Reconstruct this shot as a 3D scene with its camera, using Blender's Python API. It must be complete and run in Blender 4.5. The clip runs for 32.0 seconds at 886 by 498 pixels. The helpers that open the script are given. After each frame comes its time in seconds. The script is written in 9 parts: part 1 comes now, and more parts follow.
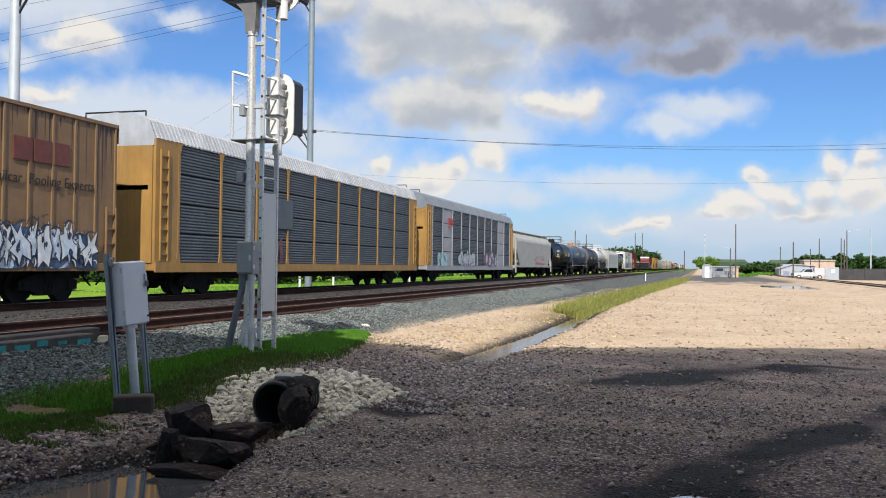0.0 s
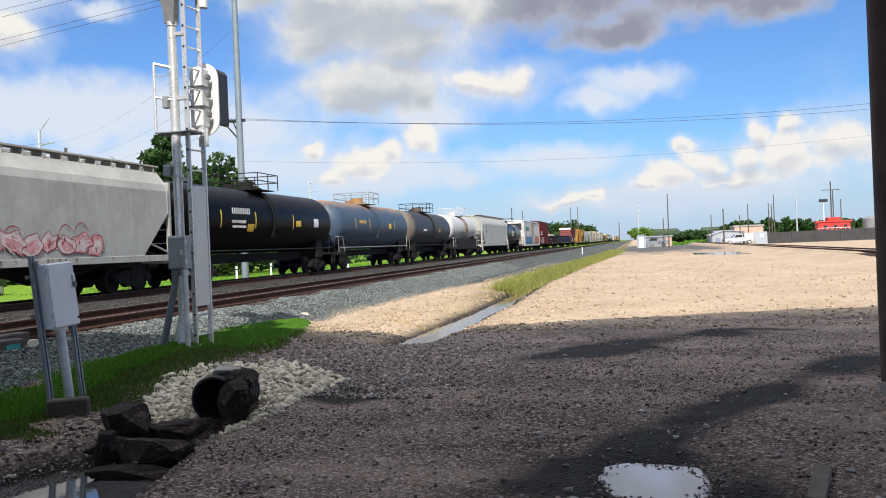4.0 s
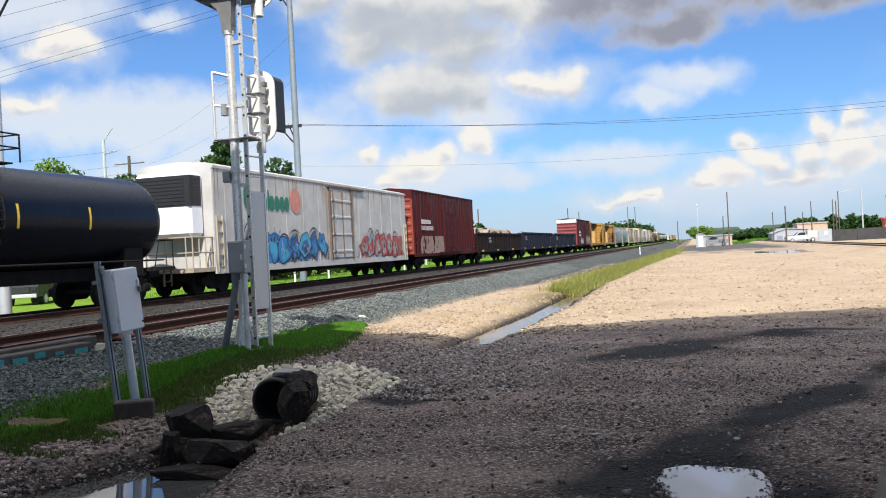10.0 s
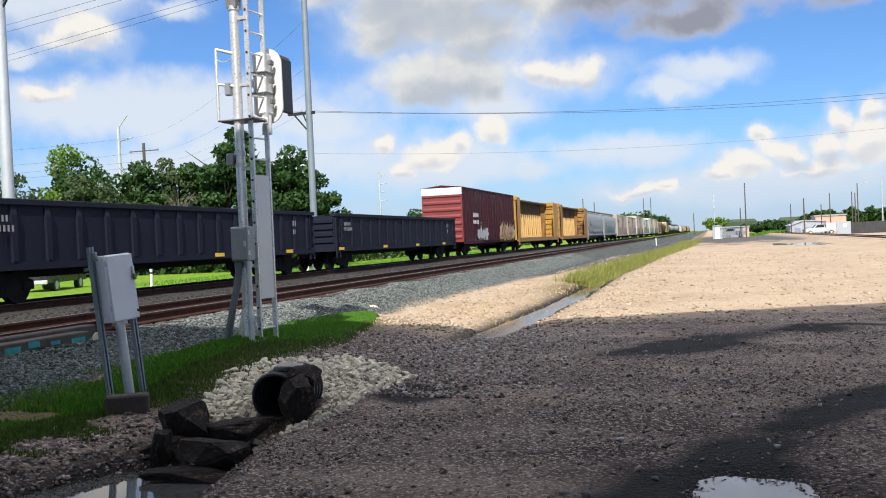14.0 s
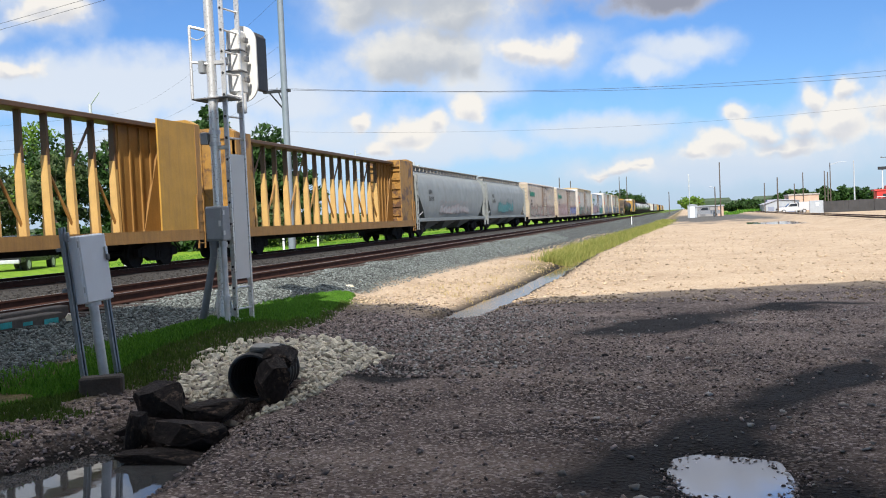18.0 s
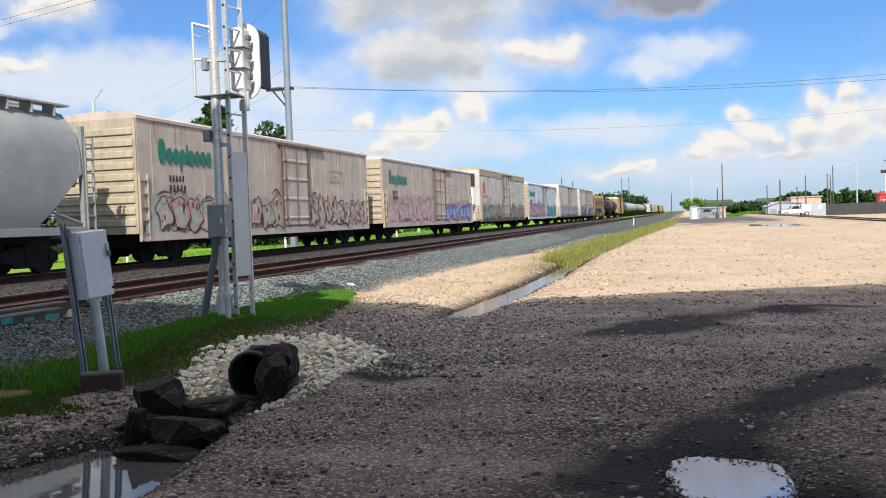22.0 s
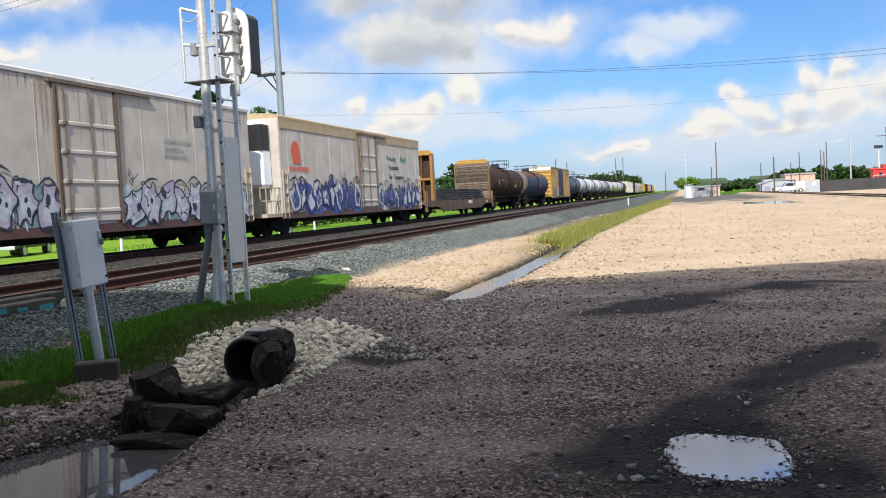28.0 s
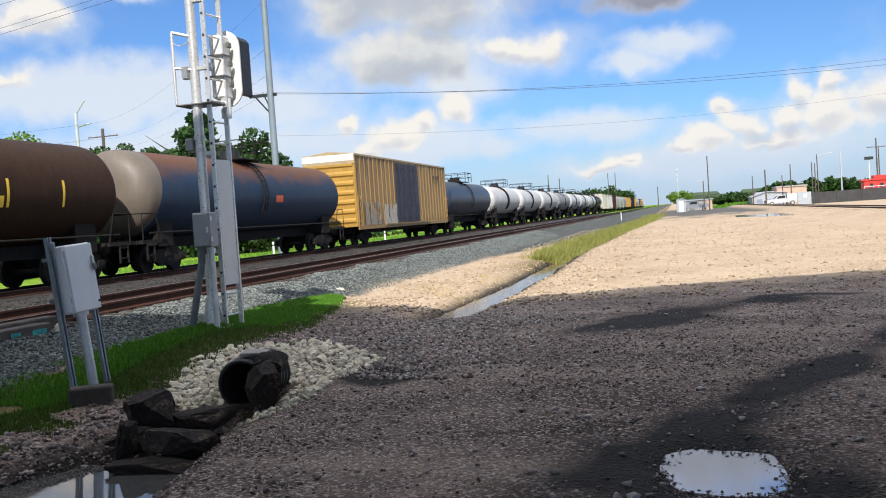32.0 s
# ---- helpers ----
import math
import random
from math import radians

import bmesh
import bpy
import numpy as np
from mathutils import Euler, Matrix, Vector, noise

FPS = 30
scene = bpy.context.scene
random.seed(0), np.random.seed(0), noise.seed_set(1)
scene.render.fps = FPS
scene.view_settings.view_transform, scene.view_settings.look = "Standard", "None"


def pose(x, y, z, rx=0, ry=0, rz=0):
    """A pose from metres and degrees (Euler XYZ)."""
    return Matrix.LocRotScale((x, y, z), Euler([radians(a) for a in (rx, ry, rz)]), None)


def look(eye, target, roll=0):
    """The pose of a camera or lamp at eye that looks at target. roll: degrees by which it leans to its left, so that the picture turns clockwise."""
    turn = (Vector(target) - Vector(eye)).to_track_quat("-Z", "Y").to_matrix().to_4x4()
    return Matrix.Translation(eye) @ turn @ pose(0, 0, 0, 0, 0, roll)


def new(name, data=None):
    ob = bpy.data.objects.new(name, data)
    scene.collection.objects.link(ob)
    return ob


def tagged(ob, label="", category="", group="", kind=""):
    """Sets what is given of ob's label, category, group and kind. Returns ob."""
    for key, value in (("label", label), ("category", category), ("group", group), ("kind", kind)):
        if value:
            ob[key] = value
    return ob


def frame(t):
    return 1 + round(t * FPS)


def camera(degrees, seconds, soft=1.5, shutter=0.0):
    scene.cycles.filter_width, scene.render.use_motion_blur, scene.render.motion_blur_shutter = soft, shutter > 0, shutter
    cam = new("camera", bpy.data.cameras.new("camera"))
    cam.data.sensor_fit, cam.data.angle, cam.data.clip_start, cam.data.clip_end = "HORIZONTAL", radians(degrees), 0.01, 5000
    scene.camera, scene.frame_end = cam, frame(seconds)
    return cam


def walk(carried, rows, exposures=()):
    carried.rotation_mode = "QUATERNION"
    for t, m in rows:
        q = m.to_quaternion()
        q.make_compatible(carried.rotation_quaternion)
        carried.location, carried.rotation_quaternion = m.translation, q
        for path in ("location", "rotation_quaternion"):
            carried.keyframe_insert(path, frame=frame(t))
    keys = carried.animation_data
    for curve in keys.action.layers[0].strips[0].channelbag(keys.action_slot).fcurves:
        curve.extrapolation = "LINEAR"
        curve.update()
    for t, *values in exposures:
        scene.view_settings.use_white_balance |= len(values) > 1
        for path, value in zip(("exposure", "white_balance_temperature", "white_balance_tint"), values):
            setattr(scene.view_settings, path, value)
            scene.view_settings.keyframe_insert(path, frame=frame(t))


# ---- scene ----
cam = camera(52.78, 32.0, soft=1.05)
# seconds, x, y, z, yaw, pitch, roll
PATH = [
    (0, 0.038, -0.386, 1.738, 16, 1.06, -0.62),
    (0.5, 0.046, -0.404, 1.752, 16.29, 1.03, -0.61),
    (1, 0.046, -0.398, 1.762, 16.03, 0.41, -0.68),
    (1.5, 0.062, -0.368, 1.749, 14.92, -0.55, -0.22),
    (2, 0.076, -0.37, 1.749, 13.17, -0.77, 0.61),
    (2.5, 0.066, -0.363, 1.747, 12.3, -0.31, 0.58),
    (4.5, 0.097, -0.397, 1.751, 12.24, -0.1, 2.73),
    (5, 0.093, -0.386, 1.754, 12.56, -0.08, 2.78),
    (5.5, 0.097, -0.389, 1.744, 13.09, -0.11, 2.95),
    (6, 0.096, -0.393, 1.735, 14.13, -0.16, 2.75),
    (6.5, 0.096, -0.406, 1.748, 14.5, -0.13, 2.39),
    (7, 0.089, -0.398, 1.748, 14.45, -0.02, 2.42),
    (7.5, 0.096, -0.407, 1.747, 14.62, 0.11, 2.54),
    (8, 0.102, -0.413, 1.746, 14.71, 0.17, 2.86),
    (8.5, 0.101, -0.405, 1.752, 14.91, 0.11, 2.99),
    (9, 0.111, -0.422, 1.751, 15.16, 0.09, 3.08),
    (9.5, 0.105, -0.413, 1.753, 15.38, 0.18, 3.17),
    (10, 0.109, -0.417, 1.75, 15.67, 0.14, 2.98),
    (10.5, 0.115, -0.417, 1.748, 16.03, -0.09, 2.68),
    (11, 0.151, -0.374, 1.75, 16.46, -0.31, 2.06),
    (11.5, 0.183, -0.29, 1.753, 17.16, -0.35, 1.51),
    (12, 0.049, -0.109, 1.742, 16.77, -0.35, 2.06),
    (12.5, 0.014, 0.078, 1.737, 17.3, 0.35, 1.95),
    (13, 0.023, 0.182, 1.788, 18.01, 1.34, 1.53),
    (13.5, -0.039, 0.219, 1.756, 16.36, 0.77, 2.76),
    (14, -0.064, 0.224, 1.724, 16.59, -0.47, 2.55),
    (14.5, -0.087, 0.231, 1.741, 17.16, -1.36, 1.9),
    (16.5, -0.084, 0.236, 1.741, 16, -1.36, 1.73),
    (17, -0.082, 0.236, 1.741, 15.65, -1.62, 1.87),
    (17.5, -0.077, 0.242, 1.742, 15.43, -1.84, 2.11),
    (18, -0.068, 0.239, 1.74, 15.09, -1.9, 2.54),
    (18.5, -0.07, 0.249, 1.743, 14.89, -1.97, 2.67),
    (19, -0.064, 0.248, 1.738, 14.85, -1.92, 2.84),
    (19.5, -0.06, 0.24, 1.74, 14.92, -1.94, 2.84),
    (20, -0.059, 0.24, 1.741, 15.22, -1.96, 2.75),
    (20.5, -0.062, 0.246, 1.74, 15.43, -1.7, 2.59),
    (21, -0.062, 0.243, 1.74, 15.39, -1.46, 2.32),
    (21.5, -0.062, 0.251, 1.741, 15.34, -1.79, 2.15),
    (22, -0.064, 0.247, 1.739, 15.22, -1.94, 2.02),
    (22.5, -0.065, 0.248, 1.742, 15.2, -1.62, 1.95),
    (23, -0.059, 0.242, 1.738, 15.27, -1.64, 2.1),
    (23.5, -0.063, 0.247, 1.743, 15.31, -1.72, 2.18),
    (24, -0.062, 0.25, 1.739, 15.28, -1.89, 2.26),
    (24.5, -0.066, 0.254, 1.738, 15.34, -1.99, 2.28),
    (26.5, -0.061, 0.263, 1.734, 15.35, -2.66, 2.72),
    (27, -0.063, 0.27, 1.736, 15.29, -2.85, 2.9),
    (27.5, -0.065, 0.274, 1.739, 15.16, -3.03, 2.99),
    (28, -0.066, 0.286, 1.725, 14.87, -3.02, 3.05),
    (28.5, -0.063, 0.285, 1.737, 14.87, -2.96, 3.15),
    (29, -0.066, 0.279, 1.737, 14.91, -2.85, 3.28),
    (29.5, -0.061, 0.276, 1.742, 14.83, -2.77, 3.51),
    (30, -0.062, 0.271, 1.742, 14.79, -2.59, 3.71),
    (30.5, -0.058, 0.269, 1.747, 14.84, -2.6, 3.92),
    (31, -0.056, 0.275, 1.741, 14.97, -2.63, 4.26),
    (31.5, -0.052, 0.276, 1.737, 14.81, -2.57, 4.15),
    (32, -0.049, 0.268, 1.743, 14.45, -1.92, 3.93),
]

walk(cam, [(t, pose(x, y, z, 90 + p, r, yaw)) for t, x, y, z, yaw, p, r in PATH], [(0.0, 0.34), (2.5, 0.4), (5.0, 0.46), (32.0, 0.46)])

# ---- world, sun, exposure ----
SUN_EL, SUN_AZ = 41.0, -14.0     # the sun stands behind the camera, turned a little to the right
world = bpy.data.worlds.new("world")
scene.world = world
world.use_nodes = True
WN, WL = world.node_tree.nodes, world.node_tree.links
WN.clear()


def wn(kind, **kw):
    n = WN.new(kind)
    for k, v in kw.items():
        n.inputs[int(k[1:])].default_value = v
    return n


def wmath(op, a, b=None, clamp=False):
    n = WN.new("ShaderNodeMath")
    n.operation, n.use_clamp = op, clamp
    for i, v in enumerate((a, b)):
        if v is None:
            continue
        if isinstance(v, (int, float)):
            n.inputs[i].default_value = v
        else:
            WL.new(v, n.inputs[i])
    return n.outputs[0]


def wramp(v, lo, hi):
    n = WN.new("ShaderNodeMapRange")
    n.interpolation_type = "SMOOTHSTEP"
    WL.new(v, n.inputs[0])
    n.inputs[1].default_value, n.inputs[2].default_value = lo, hi
    return n.outputs[0]


def wmix(f, a, b):
    n = WN.new("ShaderNodeMix")
    n.data_type = "RGBA"
    for s, v in ((0, f), (6, a), (7, b)):
        if isinstance(v, (tuple, float, int)):
            n.inputs[s].default_value = v
        else:
            WL.new(v, n.inputs[s])
    return n.outputs[2]


sky = WN.new("ShaderNodeTexSky")
sky.sky_type, sky.sun_disc = "NISHITA", False
sky.sun_elevation, sky.sun_rotation = radians(SUN_EL), radians(180 + SUN_AZ)
sky.air_density, sky.dust_density, sky.ozone_density, sky.altitude = 1.0, 0.6, 2.5, 0
tc = WN.new("ShaderNodeTexCoord")


def wnoise(scale, detail, src, rough=0.55):
    n = WN.new("ShaderNodeTexNoise")
    n.inputs["Scale"].default_value, n.inputs["Detail"].default_value = scale, detail
    n.inputs["Roughness"].default_value = rough
    WL.new(src, n.inputs["Vector"])
    return n


warp = wnoise(9.0, 5, tc.outputs["Generated"])
sub = WN.new("ShaderNodeVectorMath")
sub.operation = "SUBTRACT"
WL.new(warp.outputs["Color"], sub.inputs[0])
sub.inputs[1].default_value = (0.5, 0.5, 0.5)
mad = WN.new("ShaderNodeVectorMath")
mad.operation = "MULTIPLY_ADD"
WL.new(sub.outputs[0], mad.inputs[0])
mad.inputs[1].default_value = (0.09, 0.09, 0.07)
WL.new(tc.outputs["Generated"], mad.inputs[2])
WAY = mad.outputs[0]
puff = wnoise(17.0, 5, tc.outputs["Generated"], 0.52).outputs["Fac"]
curl = wnoise(48.0, 4, tc.outputs["Generated"], 0.55).outputs["Fac"]
broad = wnoise(4.0, 6, tc.outputs["Generated"], 0.6).outputs["Fac"]

# cloud heaps: azimuth from the track to the right, elevation, half width, half height
GREY = [(-3.8, 15.8, 11.1, 2.5), (4.6, 14.6, 6.8, 2.4), (-9.8, 15.6, 4.5, 2.0), (-0.3, 13.1, 5.3, 1.5), (8.3, 13.9, 4.1, 1.7), (-3.1, 20.3, 18.3, 3.2)]
PALE = [(-16.0, 15.3, 5.3, 2.7), (-19.2, 13.5, 2.5, 1.6), (-14.1, 12.9, 3.2, 1.7), (-15.9, 10.3, 3.8, 1.9), (-17.7, 9.2, 2.0, 1.1),
        (-19.2, 15.9, 2.4, 2.0), (-22.9, 16.0, 2.1, 1.2), (-12.0, 15.3, 2.1, 1.5), (-13.3, 9.8, 1.4, 1.2)]
WHITE = [(-8.3, 10.4, 2.9, 1.0), (-6.2, 10.2, 1.6, 1.1), (-9.7, 10.5, 1.3, 0.8), (-38.2, 13.0, 2.0, 1.2), (-39.0, 13.3, 1.1, 0.8),
         (-20.6, 6.6, 0.8, 0.7), (-17.5, 5.7, 1.7, 0.9), (-15.8, 6.0, 0.9, 0.6), (-13.2, 6.8, 1.0, 0.7), (-19.1, 5.2, 0.9, 0.5)]
BANK = [(3.5, 5.9, 0.8, 0.5), (4.5, 4.7, 1.4, 0.8), (2.1, 4.3, 1.6, 0.7), (0.4, 3.9, 1.0, 0.5), (7.8, 6.2, 0.7, 0.9), (7.0, 4.8, 1.4, 1.0), (9.3, 4.9, 1.6, 1.2),
        (10.0, 6.4, 0.8, 0.7), (5.9, 3.9, 2.8, 0.7), (12.4, 5.2, 2.2, 1.5), (-4.0, 2.8, 1.9, 0.5), (-5.2, 2.5, 0.8, 0.4), (-2.6, 3.0, 0.7, 0.3), (-40.0, 9.8, 1.1, 0.5)]
VEIL = [(-33.2, 9.1, 10.8, 1.9), (-38.9, 8.9, 4.6, 1.6), (-25.6, 8.3, 6.0, 2.0), (-39.7, 14.9, 6.3, 1.4), (-41.7, 11.9, 1.2, 0.7), (-31.9, 14.5, 1.0, 0.6), (-10.8, 4.3, 2.4, 0.9),
        (1.0, 9.7, 3.3, 1.1), (-1.6, 8.7, 2.0, 0.8), (-16.2, 4.9, 6.9, 1.4), (3.0, 2.8, 9.5, 1.3), (-13.0, 8.3, 3.4, 1.4), (-4.7, 5.1, 4.5, 1.1), (-29.0, 5.5, 12.0, 2.2)]


def heap(clouds):
    """Soft union of the heaps, and how deep below its top a place lies."""
    field = low = None
    for az, el, a, b in clouds:
        a_, e_ = radians(az), radians(el)
        U = (math.cos(a_), -math.sin(a_), 0)
        V = (-math.sin(a_) * math.sin(e_), -math.cos(a_) * math.sin(e_), math.cos(e_))
        C = (math.sin(a_) * math.cos(e_), math.cos(a_) * math.cos(e_), math.sin(e_))
        q = []
        for ax_, r in ((U, a), (V, b)):
            d = WN.new("ShaderNodeVectorMath")
            d.operation = "DOT_PRODUCT"
            WL.new(WAY, d.inputs[0])
            d.inputs[1].default_value = [c / radians(r) for c in ax_]
            q.append(wmath("SUBTRACT", d.outputs["Value"], sum(c * x for c, x in zip(C, ax_)) / radians(r)))
        dist = wmath("SQRT", wmath("ADD", wmath("MULTIPLY", q[0], q[0]), wmath("MULTIPLY", q[1], q[1])))
        f = wmath("SUBTRACT", 1.0, dist)
        dn = wmath("MULTIPLY", wmath("ADD", f, 0.3, True), wmath("MULTIPLY", q[1], -1.0, True))
        low = wmath("MAXIMUM", low, dn) if low else dn
        if field:
            m_ = WN.new("ShaderNodeMath")
            m_.operation = "SMOOTH_MAX"
            WL.new(field, m_.inputs[0])
            WL.new(f, m_.inputs[1])
            m_.inputs[2].default_value = 0.35
            field = m_.outputs[0]
        else:
            field = f
    return field, low


bump = wmath("ADD", wmath("MULTIPLY", wmath("SUBTRACT", puff, 0.5), 1.7), wmath("MULTIPLY", wmath("SUBTRACT", curl, 0.5), 0.7))
gain = WN.new("ShaderNodeMix")
gain.data_type, gain.blend_type = "RGBA", "MULTIPLY"
gain.inputs[0].default_value = 1.0
gain.inputs[7].default_value = (0.6, 0.87, 1.24, 1)
WL.new(sky.outputs[0], gain.inputs[6])
col = gain.outputs[2]
CLOUD = 8.2
lum = lambda r, g, b: (r * CLOUD, g * CLOUD, b * CLOUD, 1)
veil = wmath("MULTIPLY", wramp(wmath("ADD", heap(VEIL)[0], wmath("MULTIPLY", bump, 0.6)), -0.45, 0.6), 0.88)
col = wmix(veil, col, lum(0.84, 0.9, 0.98))
col = wmix(wmath("MULTIPLY", wramp(broad, 0.46, 0.72), 0.3), col, lum(0.8, 0.86, 0.96))
sep = WN.new("ShaderNodeSeparateXYZ")
WL.new(tc.outputs["Generated"], sep.inputs[0])
haze = wmath("MULTIPLY", wmath("SUBTRACT", 1.0, wramp(sep.outputs[2], -0.01, 0.12)), 0.8)
col = wmix(haze, col, lum(0.58, 0.72, 0.92))
field, low = heap(GREY)
grey = wmath("MULTIPLY", wramp(wmath("ADD", field, wmath("MULTIPLY", bump, 0.6)), -0.12, 0.55), 0.96)
col = wmix(grey, col, wmix(wramp(wmath("ADD", field, bump), 0.0, 0.8), lum(0.6, 0.61, 0.68), lum(0.34, 0.35, 0.41)))
field, low = heap(PALE)
col = wmix(wmath("MULTIPLY", wramp(wmath("ADD", field, wmath("MULTIPLY", bump, 0.5)), -0.9, 0.3), 0.55), col, lum(0.78, 0.85, 0.95))
pale = wmath("MULTIPLY", wramp(wmath("ADD", field, wmath("MULTIPLY", bump, 0.9)), -0.28, 0.5), 0.93)
tone = wmath("SUBTRACT", wmath("ADD", low, wmath("MULTIPLY", bump, -0.45)), 0.0)
col = wmix(pale, col, wmix(wramp(tone, -0.2, 0.5), lum(0.92, 0.91, 0.87), lum(0.54, 0.58, 0.64)))
for clouds, most in ((WHITE, 0.97), (BANK, 0.95)):
    field, low = heap(clouds)
    col = wmix(wmath("MULTIPLY", wramp(wmath("ADD", field, wmath("MULTIPLY", bump, 0.6)), -1.1, 0.2), 0.5), col, lum(0.78, 0.85, 0.95))
    white = wmath("MULTIPLY", wramp(wmath("ADD", field, wmath("MULTIPLY", bump, 1.0)), -0.22, 0.42), most)
    col = wmix(white, col, wmix(wramp(wmath("ADD", low, wmath("MULTIPLY", bump, -0.3)), 0.08, 0.6), lum(1.02, 0.98, 0.92), lum(0.62, 0.66, 0.76)))
# above the view clouds close up, added bright to light the shaded ground
high = wmath("MULTIPLY", wramp(wmath("ADD", sep.outputs[2], wmath("MULTIPLY", wmath("SUBTRACT", broad, 0.5), 0.15)), 0.37, 0.6), 0.9)
col = wmix(high, col, wmix(wramp(broad, 0.35, 0.65), lum(1.1, 1.15, 1.24), lum(1.58, 1.61, 1.68)))
bg = WN.new("ShaderNodeBackground")
bg.inputs[1].default_value = 0.082
WL.new(col, bg.inputs[0])
wout = WN.new("ShaderNodeOutputWorld")
WL.new(bg.outputs[0], wout.inputs[0])

sun = new("sun", bpy.data.lights.new("sun", "SUN"))
sun.data.energy, sun.data.angle, sun.data.color = 4.7, radians(0.5), (1.0, 0.945, 0.87)
sun.matrix_world = look((0, 0, 0), (math.sin(radians(SUN_AZ)) * math.cos(radians(SUN_EL)),
                                    math.cos(radians(SUN_AZ)) * math.cos(radians(SUN_EL)), -math.sin(radians(SUN_EL))))

# ---- materials ----
MATS = {}


def mat(name, color, rough=0.7, metal=0.0, vary=0.25, scale=3.0, dirt=None, streak=0.0, bump=0.15, fine=40.0, spec=0.5, coord="Object", rust=None, rust_at=0.62, over=None):
    """Painted or mineral surface: two noises for colour, streaks running down, patches of rust, a coat over the top, fine relief."""
    if name in MATS:
        return MATS[name]
    m = bpy.data.materials.new(name)
    m.use_nodes = True
    N, L = m.node_tree.nodes, m.node_tree.links
    b = N["Principled BSDF"]
    b.inputs["Roughness"].default_value, b.inputs["Metallic"].default_value = rough, metal
    b.inputs["Specular IOR Level"].default_value = spec
    t = N.new("ShaderNodeTexCoord").outputs[coord] if coord != "World" else N.new("ShaderNodeNewGeometry").outputs["Position"]

    def noise_tex(sc, det, vec, ro=0.6):
        n = N.new("ShaderNodeTexNoise")
        n.inputs["Scale"].default_value, n.inputs["Detail"].default_value, n.inputs["Roughness"].default_value = sc, det, ro
        L.new(vec, n.inputs["Vector"])
        return n.outputs["Fac"]

    def rng(v, lo, hi, a=0.0, z=1.0):
        n = N.new("ShaderNodeMapRange")
        L.new(v, n.inputs[0])
        for i, x in zip((1, 2, 3, 4), (lo, hi, a, z)):
            n.inputs[i].default_value = x
        return n.outputs[0]

    def mix(f, a, c):
        n = N.new("ShaderNodeMix")
        n.data_type = "RGBA"
        for s, v in ((0, f), (6, a), (7, c)):
            if isinstance(v, (tuple, float)):
                n.inputs[s].default_value = v
            else:
                L.new(v, n.inputs[s])
        return n.outputs[2]

    c1 = (*[x * (1 - vary) for x in color], 1.0)
    c2 = (*[min(1, x * (1 + vary * 0.6)) for x in color], 1.0)
    col = mix(rng(noise_tex(scale, 6, t), 0.3, 0.7), c1, c2)
    fine_n = noise_tex(fine, 4, t)
    col = mix(rng(fine_n, 0.35, 0.75, 0.0, vary * 0.8), col, (*[x * 0.45 for x in color], 1.0))
    if streak:
        mp = N.new("ShaderNodeMapping")
        mp.inputs["Scale"].default_value = (3.0, 3.0, 0.28)
        L.new(t, mp.inputs["Vector"])
        d = dirt or (0.09, 0.07, 0.05)
        col = mix(rng(noise_tex(1.6, 7, mp.outputs[0], 0.7), 0.42, 0.8, 0.0, streak), col, (*d, 1.0))
    if rust:
        col = mix(rng(noise_tex(1.1, 9, t, 0.75), rust_at, rust_at + 0.08), col, (*rust, 1.0))
    if over:
        oc, oz0, oz1 = over
        sp = N.new("ShaderNodeSeparateXYZ")
        L.new(t, sp.inputs[0])
        ad = N.new("ShaderNodeMath")
        ad.operation = "MULTIPLY_ADD"
        L.new(noise_tex(1.3, 6, t, 0.65), ad.inputs[0])
        ad.inputs[1].default_value = 1.6
        L.new(sp.outputs[2], ad.inputs[2])
        col = mix(rng(ad.outputs[0], oz0 + 0.8, oz1 + 0.8), col, (*oc, 1.0))
    L.new(col, b.inputs["Base Color"])
    L.new(rng(fine_n, 0.3, 0.7, max(0.02, rough - 0.12), min(1.0, rough + 0.1)), b.inputs["Roughness"])
    if bump:
        bp = N.new("ShaderNodeBump")
        bp.inputs["Strength"].default_value, bp.inputs["Distance"].default_value = bump, 0.02
        L.new(fine_n, bp.inputs["Height"])
        L.new(bp.outputs[0], b.inputs["Normal"])
    MATS[name] = m
    return m


M_STEEL = mat("galvanised_steel", (0.66, 0.67, 0.68), 0.4, 0.5, 0.18, 6, streak=0.15, dirt=(0.25, 0.22, 0.18), bump=0.05)
M_ALU = mat("aluminium_paint", (0.72, 0.72, 0.71), 0.34, 0.55, 0.08, 5, streak=0.2, dirt=(0.3, 0.27, 0.22), bump=0.05)
M_GREYBOX = mat("grey_cabinet_paint", (0.3, 0.32, 0.34), 0.5, 0.3, 0.15, 4, streak=0.2, bump=0.05)
M_WHITEBOX = mat("white_enamel", (0.82, 0.84, 0.88), 0.35, 0.0, 0.06, 2, streak=0.08, dirt=(0.5, 0.47, 0.4), bump=0.02)
M_BLACK = mat("black_plastic", (0.015, 0.015, 0.017), 0.55, 0.0, 0.3, 8)
M_UNDER = mat("underframe_grime", (0.018, 0.016, 0.015), 0.9, 0.0, 0.4, 5, rust=(0.045, 0.025, 0.016), spec=0.2)
M_WHEEL = mat("wheel_steel", (0.025, 0.022, 0.02), 0.8, 0.1, 0.4, 6, spec=0.2)
M_RAIL = mat("rusty_rail", (0.06, 0.026, 0.018), 0.85, 0.0, 0.4, 5, coord="World", rust=(0.1, 0.045, 0.028), spec=0.2)
